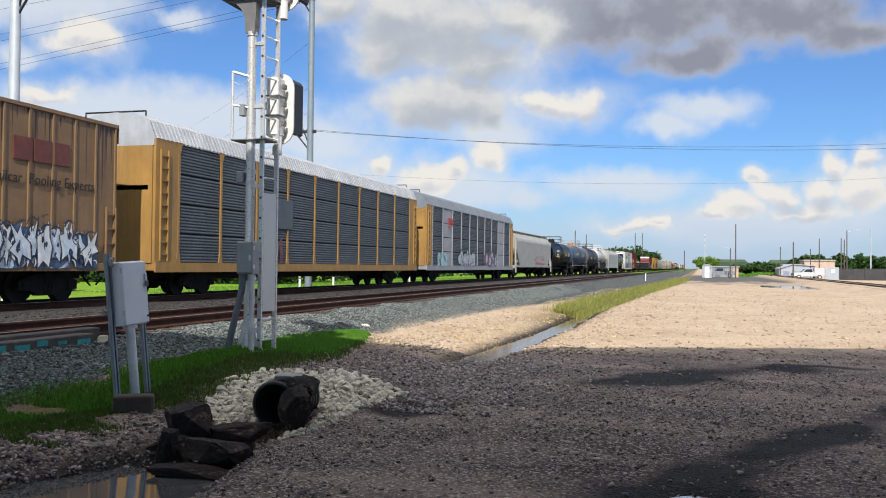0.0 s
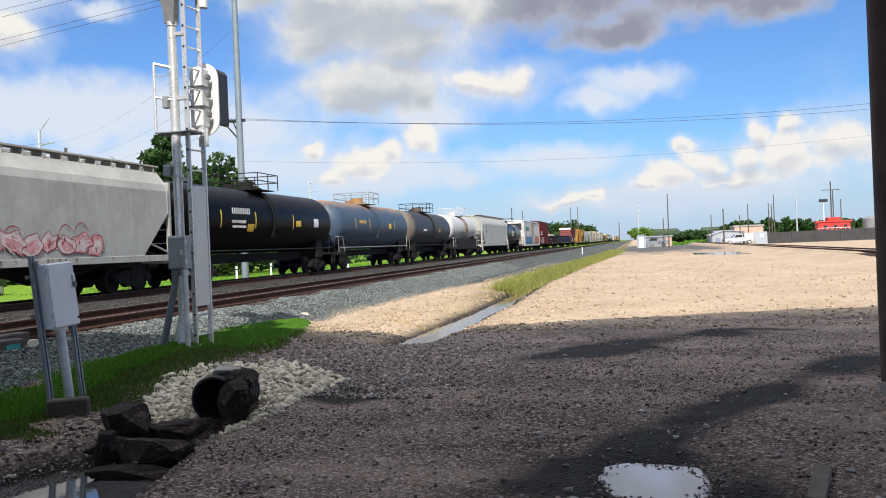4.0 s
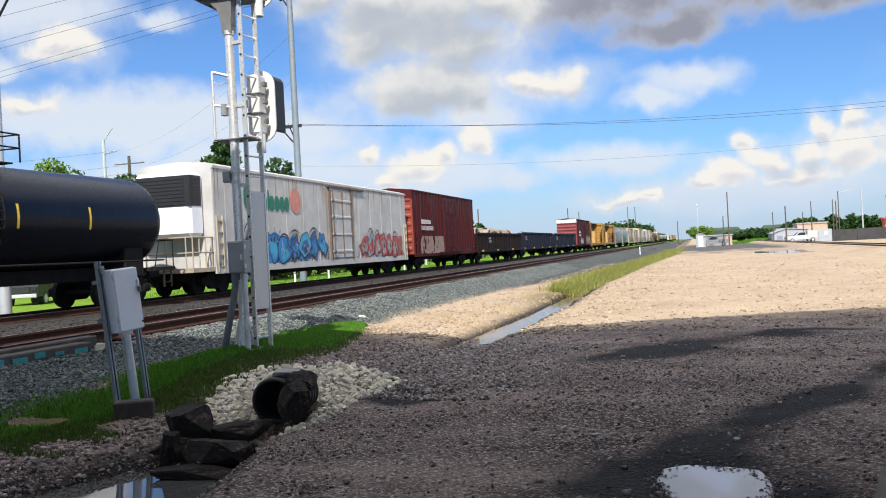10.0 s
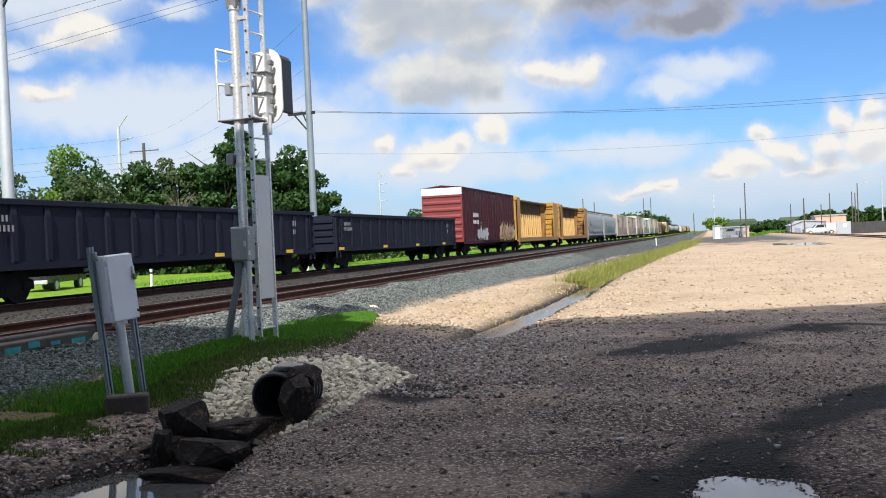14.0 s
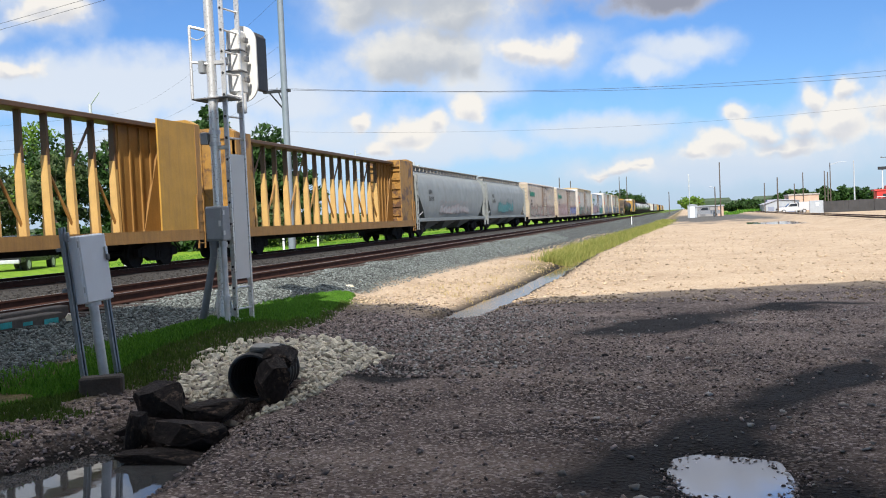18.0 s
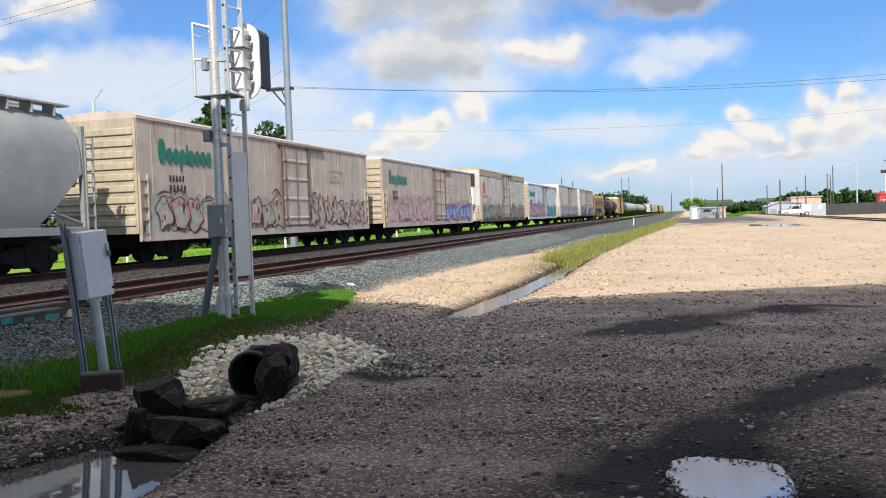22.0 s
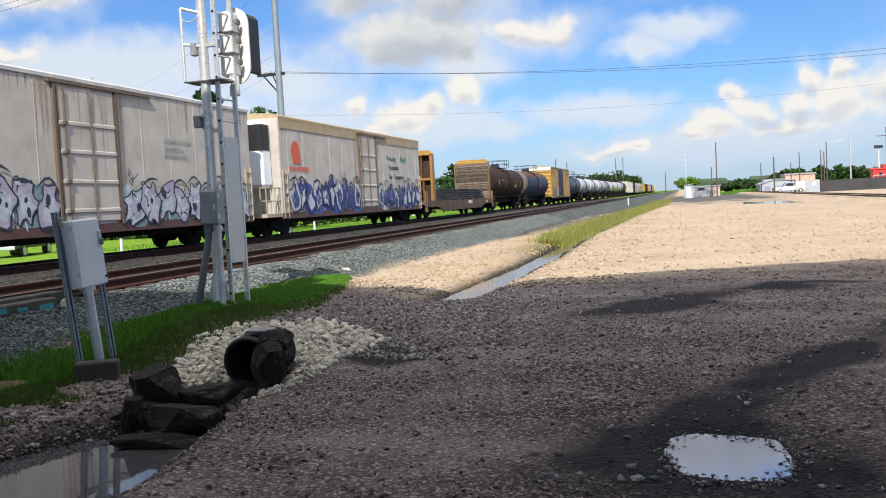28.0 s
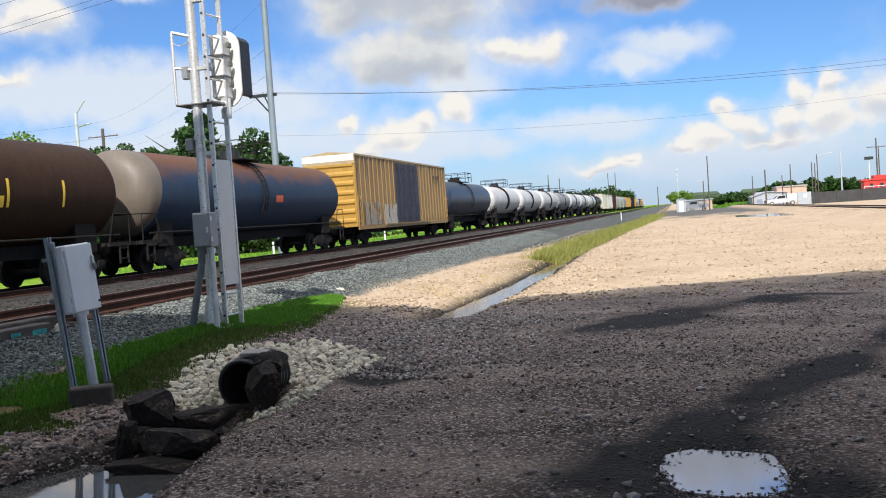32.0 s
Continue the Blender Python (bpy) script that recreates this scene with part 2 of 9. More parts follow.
M_RAILTOP = mat("worn_rail_head", (0.4, 0.36, 0.33), 0.32, 0.85, 0.2, 3, coord="World", bump=0.02)
M_TIE = mat("creosoted_tie", (0.04, 0.026, 0.02), 0.9, 0.0, 0.5, 8, coord="World")
M_GLASS = mat("dark_glass", (0.02, 0.025, 0.03), 0.08, 0.0, 0.1, 2, bump=0, spec=0.8)
M_CONC = mat("old_concrete", (0.36, 0.34, 0.31), 0.9, 0.0, 0.35, 3, coord="World")


# ---- mesh helpers ----
def box(bm, x0, x1, y0, y1, z0, z1, bevel=0.0, m=None):
    r = bmesh.ops.create_cube(bm, size=1.0)
    vs = r["verts"]
    for v in vs:
        v.co = Vector((x0 + (v.co.x + 0.5) * (x1 - x0), y0 + (v.co.y + 0.5) * (y1 - y0), z0 + (v.co.z + 0.5) * (z1 - z0)))
    if bevel:
        es = list({e for v in vs for e in v.link_edges})
        r = bmesh.ops.bevel(bm, geom=es, offset=bevel, segments=1, affect="EDGES", profile=0.5)
        vs = list({v for f in r["faces"] for v in f.verts} | {v for v in vs if v.is_valid})
    if m is not None:
        bmesh.ops.transform(bm, matrix=m, verts=[v for v in vs if v.is_valid])
    return bm


def cyl(bm, a, b, r, r2=None, seg=12, caps=True):
    a, b = Vector(a), Vector(b)
    d = b - a
    q = d.to_track_quat("Z", "Y").to_matrix().to_4x4()
    bmesh.ops.create_cone(bm, cap_ends=caps, segments=seg, radius1=r, radius2=r if r2 is None else r2, depth=d.length,
                          matrix=Matrix.Translation((a + b) / 2) @ q)
    return bm


def pipe(bm, pts, r, seg=8):
    for a, b in zip(pts, pts[1:]):
        cyl(bm, a, b, r, seg=seg)
    return bm


def tube(bm, pts, r, seg=8):
    """One unbroken round bar through the points."""
    P = [Vector(p) for p in pts]
    rings, up = [], None
    for i, p in enumerate(P):
        d = (P[min(i + 1, len(P) - 1)] - P[max(i - 1, 0)])
        d = d.normalized() if d.length > 1e-6 else (P[i] - P[i - 1]).normalized()
        ref = Vector((0, 0, 1)) if abs(d.z) < 0.9 else Vector((1, 0, 0))
        u = d.cross(ref).normalized()
        if up is not None and u.dot(up) < 0:
            u = -u
        up = u
        v = d.cross(u)
        rings.append([p + (u * math.cos(a / seg * math.tau) + v * math.sin(a / seg * math.tau)) * r for a in range(seg)])
    return loft(bm, rings)


def prism(bm, pts, axis, a, b):
    """A closed outline pts in the plane across axis ('x', 'y' or 'z'), drawn out from a to b."""
    mk = {"x": lambda p, t: (t, p[0], p[1]), "y": lambda p, t: (p[0], t, p[1]), "z": lambda p, t: (p[0], p[1], t)}[axis]
    lo = [bm.verts.new(mk(p, a)) for p in pts]
    hi = [bm.verts.new(mk(p, b)) for p in pts]
    n = len(pts)
    for i in range(n):
        bm.faces.new((lo[i], lo[(i + 1) % n], hi[(i + 1) % n], hi[i]))
    bm.faces.new(lo)
    bm.faces.new(hi)
    return bm


def loft(bm, rings, close=True, cap=True):
    """Skin over rings of equal count."""
    R = [[bm.verts.new(p) for p in ring] for ring in rings]
    n = len(R[0])
    for a, b in zip(R, R[1:]):
        for i in range(n if close else n - 1):
            bm.faces.new((a[i], a[(i + 1) % n], b[(i + 1) % n], b[i]))
    if cap:
        bm.faces.new(R[0])
        bm.faces.new(R[-1])
    return bm


def B():
    return bmesh.new()


def mesh_of(name, bm, mats, smooth=False):
    bmesh.ops.recalc_face_normals(bm, faces=bm.faces)
    me = bpy.data.meshes.new(name)
    bm.to_mesh(me)
    bm.free()
    for m in mats if isinstance(mats, (list, tuple)) else [mats]:
        me.materials.append(m)
    if smooth:
        me.shade_smooth()
        me.set_sharp_from_angle(angle=radians(38))
    return me


def part(name, bm, material, parent, label="", smooth=False):
    """One mesh object under a thing or a part; bm may be a mesh that is shared."""
    me = bm if isinstance(bm, bpy.types.Mesh) else mesh_of(name, bm, material, smooth)
    ob = new(name, me)
    ob.parent = parent
    if label:
        ob["label"] = label
    return ob


def thing(name, label, category, m=None, group="", kind=""):
    ob = new(name)
    ob.empty_display_size = 0.3
    if m is not None:
        ob.matrix_basis = m
    return tagged(ob, label, category, group, kind)


def structure(name, bm, material, label="", category="", smooth=False):
    ob = new(name, bm if isinstance(bm, bpy.types.Mesh) else mesh_of(name, bm, material, smooth))
    return tagged(ob, label, category, "", "structure")


def words(text, size, material):
    """Flat lettering in the yz plane, facing +x, its lower left corner at the origin."""
    cu = bpy.data.curves.new("lettering", "FONT")
    cu.body, cu.size, cu.extrude, cu.resolution_u = text, size, 0.004, 2
    tmp = new("tmp", cu)
    me = bpy.data.meshes.new_from_object(tmp.evaluated_get(bpy.context.evaluated_depsgraph_get()))
    bpy.data.objects.remove(tmp)
    me.transform(Matrix(((0, 0, 1, 0), (1, 0, 0, 0), (0, 1, 0, 0), (0, 0, 0, 1))))
    me.materials.clear()
    me.materials.append(material)
    return me

# ---- ground ----
RAIL_NEAR, RAIL_FAR = 0.72, 0.60       # rail tops of the empty track and of the train's track
TRACK_NEAR, TRACK_FAR = -10.19, -18.25


def lerp_at(v, xs, ys):
    return np.interp(v, xs, ys)


def smooth01(v, a, b):
    u = np.clip((v - a) / (b - a), 0, 1)
    return u * u * (3 - 2 * u)


GRID = np.random.RandomState(5).rand(64, 64)


def value_noise(x, y, s):
    u, v = x / s, y / s
    i, j = np.floor(u).astype(int), np.floor(v).astype(int)
    a, b = u - i, v - j
    a, b = a * a * (3 - 2 * a), b * b * (3 - 2 * b)
    g = lambda p, q: GRID[p % 64, q % 64]
    return (g(i, j) * (1 - a) + g(i + 1, j) * a) * (1 - b) + (g(i, j + 1) * (1 - a) + g(i + 1, j + 1) * a) * b


def ditch_x(y):
    return lerp_at(y, [10, 15, 20, 28, 40, 60, 110, 180, 400], [-4.7, -4.55, -4.35, -4.2, -4.4, -4.0, -2.3, -1.9, -1.9])


def berm(x, y):
    ridge = lerp_at(y, [2, 8, 9, 11, 13, 16, 18.5, 20, 60], [0.05, 0.06, 0.12, 0.4, 0.44, 0.26, 0.12, 0.0, 0.0])
    cx = lerp_at(y, [2, 8, 12, 18.5], [-7.0, -6.9, -6.55, -7.3])
    return ridge * np.exp(-((x - cx) / 0.95) ** 2)


def height(x, y):
    x, y = np.asarray(x, float), np.asarray(y, float)
    n = value_noise(x, y, 1.7) * 0.05 + value_noise(x + 9, y, 0.45) * 0.022 + value_noise(x, y + 5, 0.16) * 0.012 - 0.045
    bed = lerp_at(x, [-400, -60, -26, -22.6, -20.6, -20.2, -16.2, -15.6, -12.9, -12.0, -8.75, -7.75, -7.2, 0], [0.1, 0.1, 0.1, 0.12, 0.4, 0.42, 0.42, 0.36, 0.36, 0.52, 0.52, 0.2, 0.0, 0.0])
    z = bed + berm(x, y)
    open_y = smooth01(y, 15.2, 16.8)
    z = z - 0.30 * open_y * np.exp(-((x - ditch_x(y)) / 0.75) ** 2) * lerp_at(y, [16, 60, 120], [1, 0.7, 0.3])
    # pool below the culvert
    u = np.hypot((x + 4.75) / 0.95, (y - 4.9) / 2.1)
    z = z - 0.42 * smooth01(1.45 - u, 0, 0.9)
    z = z - 0.2 * np.exp(-((x + 4.55) / 0.5) ** 2) * smooth01(y, 6, 7) * (1 - smooth01(y, 8.4, 9.2))
    # shallow puddle hollow and a far one
    z = z - 0.045 * smooth01(1.5 - (((x - 0.15) / 0.41) ** 4 + ((y - 6.25) / 0.55) ** 4) ** 0.25, 0, 1)
    # trench in which the pipe lies
    z = z - 0.3 * smooth01(0.3 - np.abs(x + 4.42), 0, 0.12) * smooth01(y, 8.25, 8.5) * (1 - smooth01(y, 9.0, 9.15))
    z = z - 0.05 * smooth01(1.4 - np.hypot((x - 9.3) / 3.0, (y - 92) / 9), 0, 1)
    # low mound over the culvert
    z = z + 0.22 * np.exp(-((x + 4.9) / 1.3) ** 2 - ((y - 10.9) / 1.6) ** 2)
    # bank of the other railway
    z = z + 0.45 * smooth01(x, 11.0, 13.2) * (1 - smooth01(x, 17.5, 20.0)) * smooth01(y, 40, 60)
    n = n * (1 - 0.15 * np.exp(-(np.hypot((x - 0.17) / 0.4, (y - 6.2) / 0.56) / 1.3) ** 4))
    rough = np.where((x < -20.5) | (y > 60), 0.4, 1.0)
    return z + n * rough


def axis(lo, hi, dense, near_lo, near_hi, grow=1.13):
    mid = list(np.arange(near_lo, near_hi, dense))
    up, st = [near_hi], dense
    while up[-1] < hi:
        st *= grow
        up.append(up[-1] + st)
    dn, st = [near_lo], dense
    while dn[-1] > lo:
        st *= grow
        dn.append(dn[-1] - st)
    return np.array(dn[:0:-1] + mid + up)


GX, GY = axis(-1500, 1500, 0.1, -12.2, 3.0), axis(-60, 3500, 0.1, 3.6, 20.0, 1.07)
gx, gy = np.meshgrid(GX, GY)
gz = height(gx, gy)
far_drop = smooth01(np.hypot(gx, gy), 250, 600)
gz = gz * (1 - far_drop)
nx_, ny_ = len(GX), len(GY)
idx = np.arange(nx_ * ny_).reshape(ny_, nx_)
quads = np.stack([idx[:-1, :-1], idx[:-1, 1:], idx[1:, 1:], idx[1:, :-1]], -1).reshape(-1, 4)


def mesh_np(name, verts, faces, mats, smooth=False):
    me = bpy.data.meshes.new(name)
    k = faces.shape[1]
    me.vertices.add(len(verts))
    me.vertices.foreach_set("co", np.asarray(verts, np.float32).ravel())
    me.loops.add(faces.size)
    me.loops.foreach_set("vertex_index", faces.astype(np.int32).ravel())
    me.polygons.add(len(faces))
    me.polygons.foreach_set("loop_start", np.arange(0, faces.size, k, dtype=np.int32))
    me.update(calc_edges=True)
    for m in mats if isinstance(mats, (list, tuple)) else [mats]:
        me.materials.append(m)
    if smooth:
        me.shade_smooth()
    return me


nz = value_noise(gx, gy, 2.3) * 0.6 + value_noise(gx + 40, gy, 0.6) * 0.4 - 0.5
bed_edge = lerp_at(gy, [34, 48, 60, 110, 180, 400], [7.35, 6.3, 5.2, 3.6, 3.1, 3.1])
W_BALLAST = smooth01(-gx + nz * 0.5 - bed_edge, 0.0, 0.4) * smooth01(gx, -25.8, -24.6)
W_GRASS = np.clip(smooth01(-gx + nz * 1.5, 24.8, 25.8)
                  + smooth01(gy + nz * 20, 190, 260) * smooth01(np.abs(gx), 8, 14), 0, 1)
bw = np.exp(-((gx - lerp_at(gy, [2, 8, 12, 18.5], [-7.0, -6.9, -6.55, -7.2])) / 0.75) ** 2) * smooth01(gy, 6.5, 8) * (1 - smooth01(gy, 17.6, 19.2))
W_SOIL = np.clip(bw + 0.9 * smooth01(gy, 24, 32) * np.exp(-((gx - ditch_x(gy) + 0.5) / 0.9) ** 2), 0, 1)
# follows the overpass shade edge; ground inside the shade gets the darker dirt colour
W_SUNLIT = smooth01(gy + nz * 2.5 - 0.32 * (gx + 3.85), 16.6, 18.8)
W_TAR = smooth01(gy + nz * 50, 95, 130) * smooth01(gx, -4, -1) * (1 - smooth01(gx, 11.5, 12.5)) * (1 - smooth01(gy, 200, 260))
W_FOUL = smooth01(-gx + nz * 0.3, 8.9, 9.5) * (0.75 + 0.25 * smooth01(-gx, 15.5, 17))


def blot(x, y, cx, cy, rx, ry, lean=0.0):
    n = value_noise(x * 1.6, y, 1.1) * 0.6 + value_noise(x + 40, y, 0.35) * 0.4 - 0.5
    return smooth01(1.35 - np.hypot((x - cx) / rx, (y - cy - lean * (x - cx)) / ry) + n * 1.0, 0.0, 1.05)


def damp(x, y):
    """Damp earth: round the puddle, a band towards the post and two stains."""
    return np.clip(blot(x, y, 0.12, 6.2, 1.15, 1.2) + blot(x, y, 0.25, 7.6, 0.6, 0.8, 0.5) + blot(x, y, 0.85, 8.9, 0.7, 0.75, 0.8) + blot(x, y, 1.6, 10.2, 0.75, 0.8, 0.9) + blot(x, y, 2.6, 12.0, 1.0, 0.9, 0.9)
                   + blot(x, y, -0.55, 14.3, 1.45, 1.2, 0.9) + blot(x, y, -0.6, 13.9, 1.0, 0.8, 0.6) + blot(x, y, 1.6, 16.2, 0.6, 0.5) + blot(x, y, -3.3, 9.7, 0.45, 0.5), 0, 1)


W_WET = np.clip(damp(gx, gy)
                + smooth01(1.12 - np.hypot((gx + 4.7) / 1.05, (gy - 5.4) / 2.4) + nz * 0.3, 0, 0.4)
                + smooth01(1.2 - np.hypot((gx + 3.5) / 0.9, (gy - 9.9) / 0.5) + nz, 0.2, 0.8)
                + smooth01(1.3 - np.hypot((gx - 2.2) / 1.5, (gy - 16.8) / 0.35) + nz, 0.2, 0.9)
                + smooth01(gy, 15.5, 17) * (1 - smooth01(gy, 50, 70)) * np.exp(-((gx - ditch_x(gy)) / 0.6) ** 4), 0, 1)


def ground_material():
    m = bpy.data.materials.new("ground_cover")
    m.use_nodes = True
    N, L = m.node_tree.nodes, m.node_tree.links
    b = N["Principled BSDF"]
    pos = N.new("ShaderNodeNewGeometry").outputs["Position"]

    def tex(kind, sc, det=4):
        n = N.new(kind)
        n.inputs["Scale"].default_value = sc
        if kind == "ShaderNodeTexNoise":
            n.inputs["Detail"].default_value = det
        L.new(pos, n.inputs["Vector"])
        return n

    def rng(v, lo, hi, a=0.0, z=1.0):
        n = N.new("ShaderNodeMapRange")
        L.new(v, n.inputs[0])
        for i, x in zip((1, 2, 3, 4), (lo, hi, a, z)):
            n.inputs[i].default_value = x
        return n.outputs[0]

    def mix(f, a, c, mode="MIX"):
        n = N.new("ShaderNodeMix")
        n.data_type, n.blend_type = "RGBA", mode
        for s, v in ((0, f), (6, a), (7, c)):
            if isinstance(v, (tuple, float)):
                n.inputs[s].default_value = v
            else:
                L.new(v, n.inputs[s])
        return n.outputs[2]

    def attr(name):
        n = N.new("ShaderNodeAttribute")
        n.attribute_name = name
        return n.outputs["Fac"]

    big, mid, fine = tex("ShaderNodeTexNoise", 0.35, 6).outputs["Fac"], tex("ShaderNodeTexNoise", 2.2, 6).outputs["Fac"], tex("ShaderNodeTexNoise", 30, 5).outputs["Fac"]
    cells = tex("ShaderNodeTexVoronoi", 26)
    small = tex("ShaderNodeTexVoronoi", 48)
    stretch = N.new("ShaderNodeMapping")
    stretch.inputs["Scale"].default_value = (0.35, 1.0, 1.0)
    stretch.inputs["Rotation"].default_value = (0, 0, radians(-14))
    L.new(pos, stretch.inputs["Vector"])
    rut = N.new("ShaderNodeTexNoise")
    rut.inputs["Scale"].default_value, rut.inputs["Detail"].default_value = 0.9, 5
    L.new(stretch.outputs[0], rut.inputs["Vector"])
    rut = rut.outputs["Fac"]
    stone = N.new("ShaderNodeSeparateColor")
    L.new(cells.outputs["Color"], stone.inputs[0])
    stone2 = N.new("ShaderNodeSeparateColor")
    L.new(small.outputs["Color"], stone2.inputs[0])
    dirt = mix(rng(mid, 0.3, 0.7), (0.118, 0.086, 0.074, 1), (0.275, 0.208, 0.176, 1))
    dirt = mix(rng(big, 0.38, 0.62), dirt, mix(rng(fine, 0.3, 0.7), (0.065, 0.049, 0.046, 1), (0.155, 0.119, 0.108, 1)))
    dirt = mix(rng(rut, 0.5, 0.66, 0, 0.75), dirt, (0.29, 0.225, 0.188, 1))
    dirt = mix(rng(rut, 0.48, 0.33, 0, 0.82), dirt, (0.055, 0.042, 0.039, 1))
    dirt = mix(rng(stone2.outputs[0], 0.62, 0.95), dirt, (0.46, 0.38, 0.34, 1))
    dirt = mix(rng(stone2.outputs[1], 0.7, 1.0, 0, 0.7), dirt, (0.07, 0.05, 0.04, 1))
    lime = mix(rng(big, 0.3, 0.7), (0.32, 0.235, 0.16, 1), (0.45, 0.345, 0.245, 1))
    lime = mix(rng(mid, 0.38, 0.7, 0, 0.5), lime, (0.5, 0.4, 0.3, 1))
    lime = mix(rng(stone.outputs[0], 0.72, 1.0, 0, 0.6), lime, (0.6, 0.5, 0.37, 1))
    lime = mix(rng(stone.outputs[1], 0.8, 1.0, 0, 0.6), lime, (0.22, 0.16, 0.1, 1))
    ball = mix(stone.outputs[0], (0.05, 0.06, 0.058, 1), (0.3, 0.325, 0.305, 1))
    # cell borders go near black: shade between the stones put into the colour
    ball = mix(rng(cells.outputs["Distance"], 0.25, 0.6), ball, (0.03, 0.03, 0.03, 1))
    ball = mix(rng(attr("foul"), 0, 1, 0, 0.85), ball, mix(rng(fine, 0.3, 0.7), (0.02, 0.017, 0.016, 1), (0.06, 0.05, 0.046, 1)))
    gras = mix(rng(mid, 0.35, 0.65), (0.1, 0.21, 0.015, 1), (0.22, 0.34, 0.03, 1))
    gras = mix(rng(fine, 0.4, 0.7, 0, 0.5), gras, (0.06, 0.11, 0.012, 1))
    tar = mix(rng(mid, 0.3, 0.7), (0.07, 0.068, 0.066, 1), (0.13, 0.125, 0.12, 1))
    soil = mix(rng(mid, 0.35, 0.65), (0.07, 0.075, 0.025, 1), (0.2, 0.14, 0.08, 1))
    # part of the overpass shade is in this colour: dirt inside it, lime outside
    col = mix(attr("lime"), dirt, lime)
    col = mix(attr("tar"), col, tar)
    col = mix(attr("soil"), col, soil)
    col = mix(attr("ballast"), col, ball)
    col = mix(attr("grass"), col, gras)
    wet = attr("wet")
    col = mix(rng(wet, 0, 0.85, 0, 0.95), col, (0.009, 0.008, 0.008, 1))
    L.new(col, b.inputs["Base Color"])
    L.new(rng(wet, 0.2, 1.0, 0.95, 0.75), b.inputs["Roughness"])
    b.inputs["Specular IOR Level"].default_value = 0.12
    h = N.new("ShaderNodeMath")
    h.operation = "ADD"
    L.new(rng(cells.outputs["Distance"], 0, 0.7, 1, 0), h.inputs[0])
    L.new(fine, h.inputs[1])
    bp = N.new("ShaderNodeBump")
    bp.inputs["Strength"].default_value, bp.inputs["Distance"].default_value = 0.7, 0.02
    L.new(h.outputs[0], bp.inputs["Height"])
    L.new(bp.outputs[0], b.inputs["Normal"])
    return m


gm = mesh_np("ground", np.stack([gx, gy, gz], -1).reshape(-1, 3), quads, ground_material(), True)
for an, av in (("lime", W_SUNLIT), ("ballast", W_BALLAST), ("grass", W_GRASS), ("soil", W_SOIL), ("wet", W_WET), ("tar", W_TAR), ("foul", W_FOUL)):
    gm.attributes.new(an, "FLOAT", "POINT").data.foreach_set("value", av.astype(np.float32).ravel())
structure("ground", gm, None, "dirt and pale limestone yard, shaded part coloured darker, with ditch, grass verge and railway ballast", "ground")


def water_material(name, color, mirror, rough=0.03, spec=1.0):
    m = bpy.data.materials.new(name)
    m.use_nodes = True
    b = m.node_tree.nodes["Principled BSDF"]
    b.inputs["Base Color"].default_value = color
    b.inputs["Metallic"].default_value = mirror
    b.inputs["Roughness"].default_value, b.inputs["IOR"].default_value = rough, 1.33
    b.inputs["Specular IOR Level"].default_value = spec
    N, L = m.node_tree.nodes, m.node_tree.links
    n = N.new("ShaderNodeTexNoise")
    n.inputs["Scale"].default_value, n.inputs["Detail"].default_value = 5.0, 2
    L.new(N.new("ShaderNodeNewGeometry").outputs["Position"], n.inputs["Vector"])
    bp = N.new("ShaderNodeBump")
    bp.inputs["Strength"].default_value, bp.inputs["Distance"].default_value = 0.03, 0.02
    L.new(n.outputs["Fac"], bp.inputs["Height"])
    L.new(bp.outputs[0], b.inputs["Normal"])
    return m


M_WATER = water_material("still_water", (0.62, 0.64, 0.66, 1), 0.6)
M_MUDWATER = water_material("muddy_water", (0.13, 0.09, 0.055, 1), 0.0, 0.1, 0.3)
M_POOL = water_material("dark_pool_water", (0.1, 0.1, 0.1, 1), 0.25)


def water(name, x0, x1, y0, y1, z, label):
    bm = B()
    box(bm, x0, x1, y0, y1, z - 0.4, z)
    return structure(name, bm, M_POOL, label, "water")


def pond(name, cx, cy, rx, ry, z, label, seed):
    rnd = random.Random(seed)
    pts = []
    for i in range(220):
        a = i / 220 * math.tau
        k = 1 + 0.1 * math.sin(3 * a + seed) + 0.05 * math.sin(7 * a + 2 * seed) + 0.04 * math.sin(19 * a) + 0.05 * rnd.uniform(-1, 1)
        k /= (math.cos(a) ** 4 + math.sin(a) ** 4) ** 0.25
        pts.append((cx + rx * k * math.cos(a), cy + ry * k * math.sin(a)))
    structure(name, prism(B(), pts, "z", z - 0.02, z), M_WATER, label, "water")


def pool_water():
    bm = B()
    pts = [(ditch_x(y) - 0.42 + 0.1 * math.sin(y * 2.1), y) for y in range(15, 41)] + [(ditch_x(y) + 0.4 + 0.1 * math.sin(y * 1.7), y) for y in range(40, 14, -1)]
    prism(bm, pts, "z", -0.6, -0.235)
    structure("ditch_water", bm, M_MUDWATER, "muddy rainwater standing in the roadside ditch", "water")
    water("pool_water", -6.3, -3.2, 2.4, 7.0, -0.2, "dark still pool of rainwater below the culvert")
    pond("puddle_water", 0.15, 6.25, 0.56, 0.75, -0.027, "shallow puddle mirroring the sky on the dirt yard", 2)
    for px, py, rx, ry, sd in ((6.4, 95, 0.9, 5, 5), (4.6, 88, 0.5, 4, 6), (11.8, 104, 1.4, 6, 7)):
        pond("puddle_water_far", px, py, rx, ry, -0.012, "small shallow puddle on the pale gravel", sd)
    pond("puddle_water_far", 9.3, 92, 2.4, 7, -0.03, "wide shallow puddle on the pale gravel", 4)


pool_water()


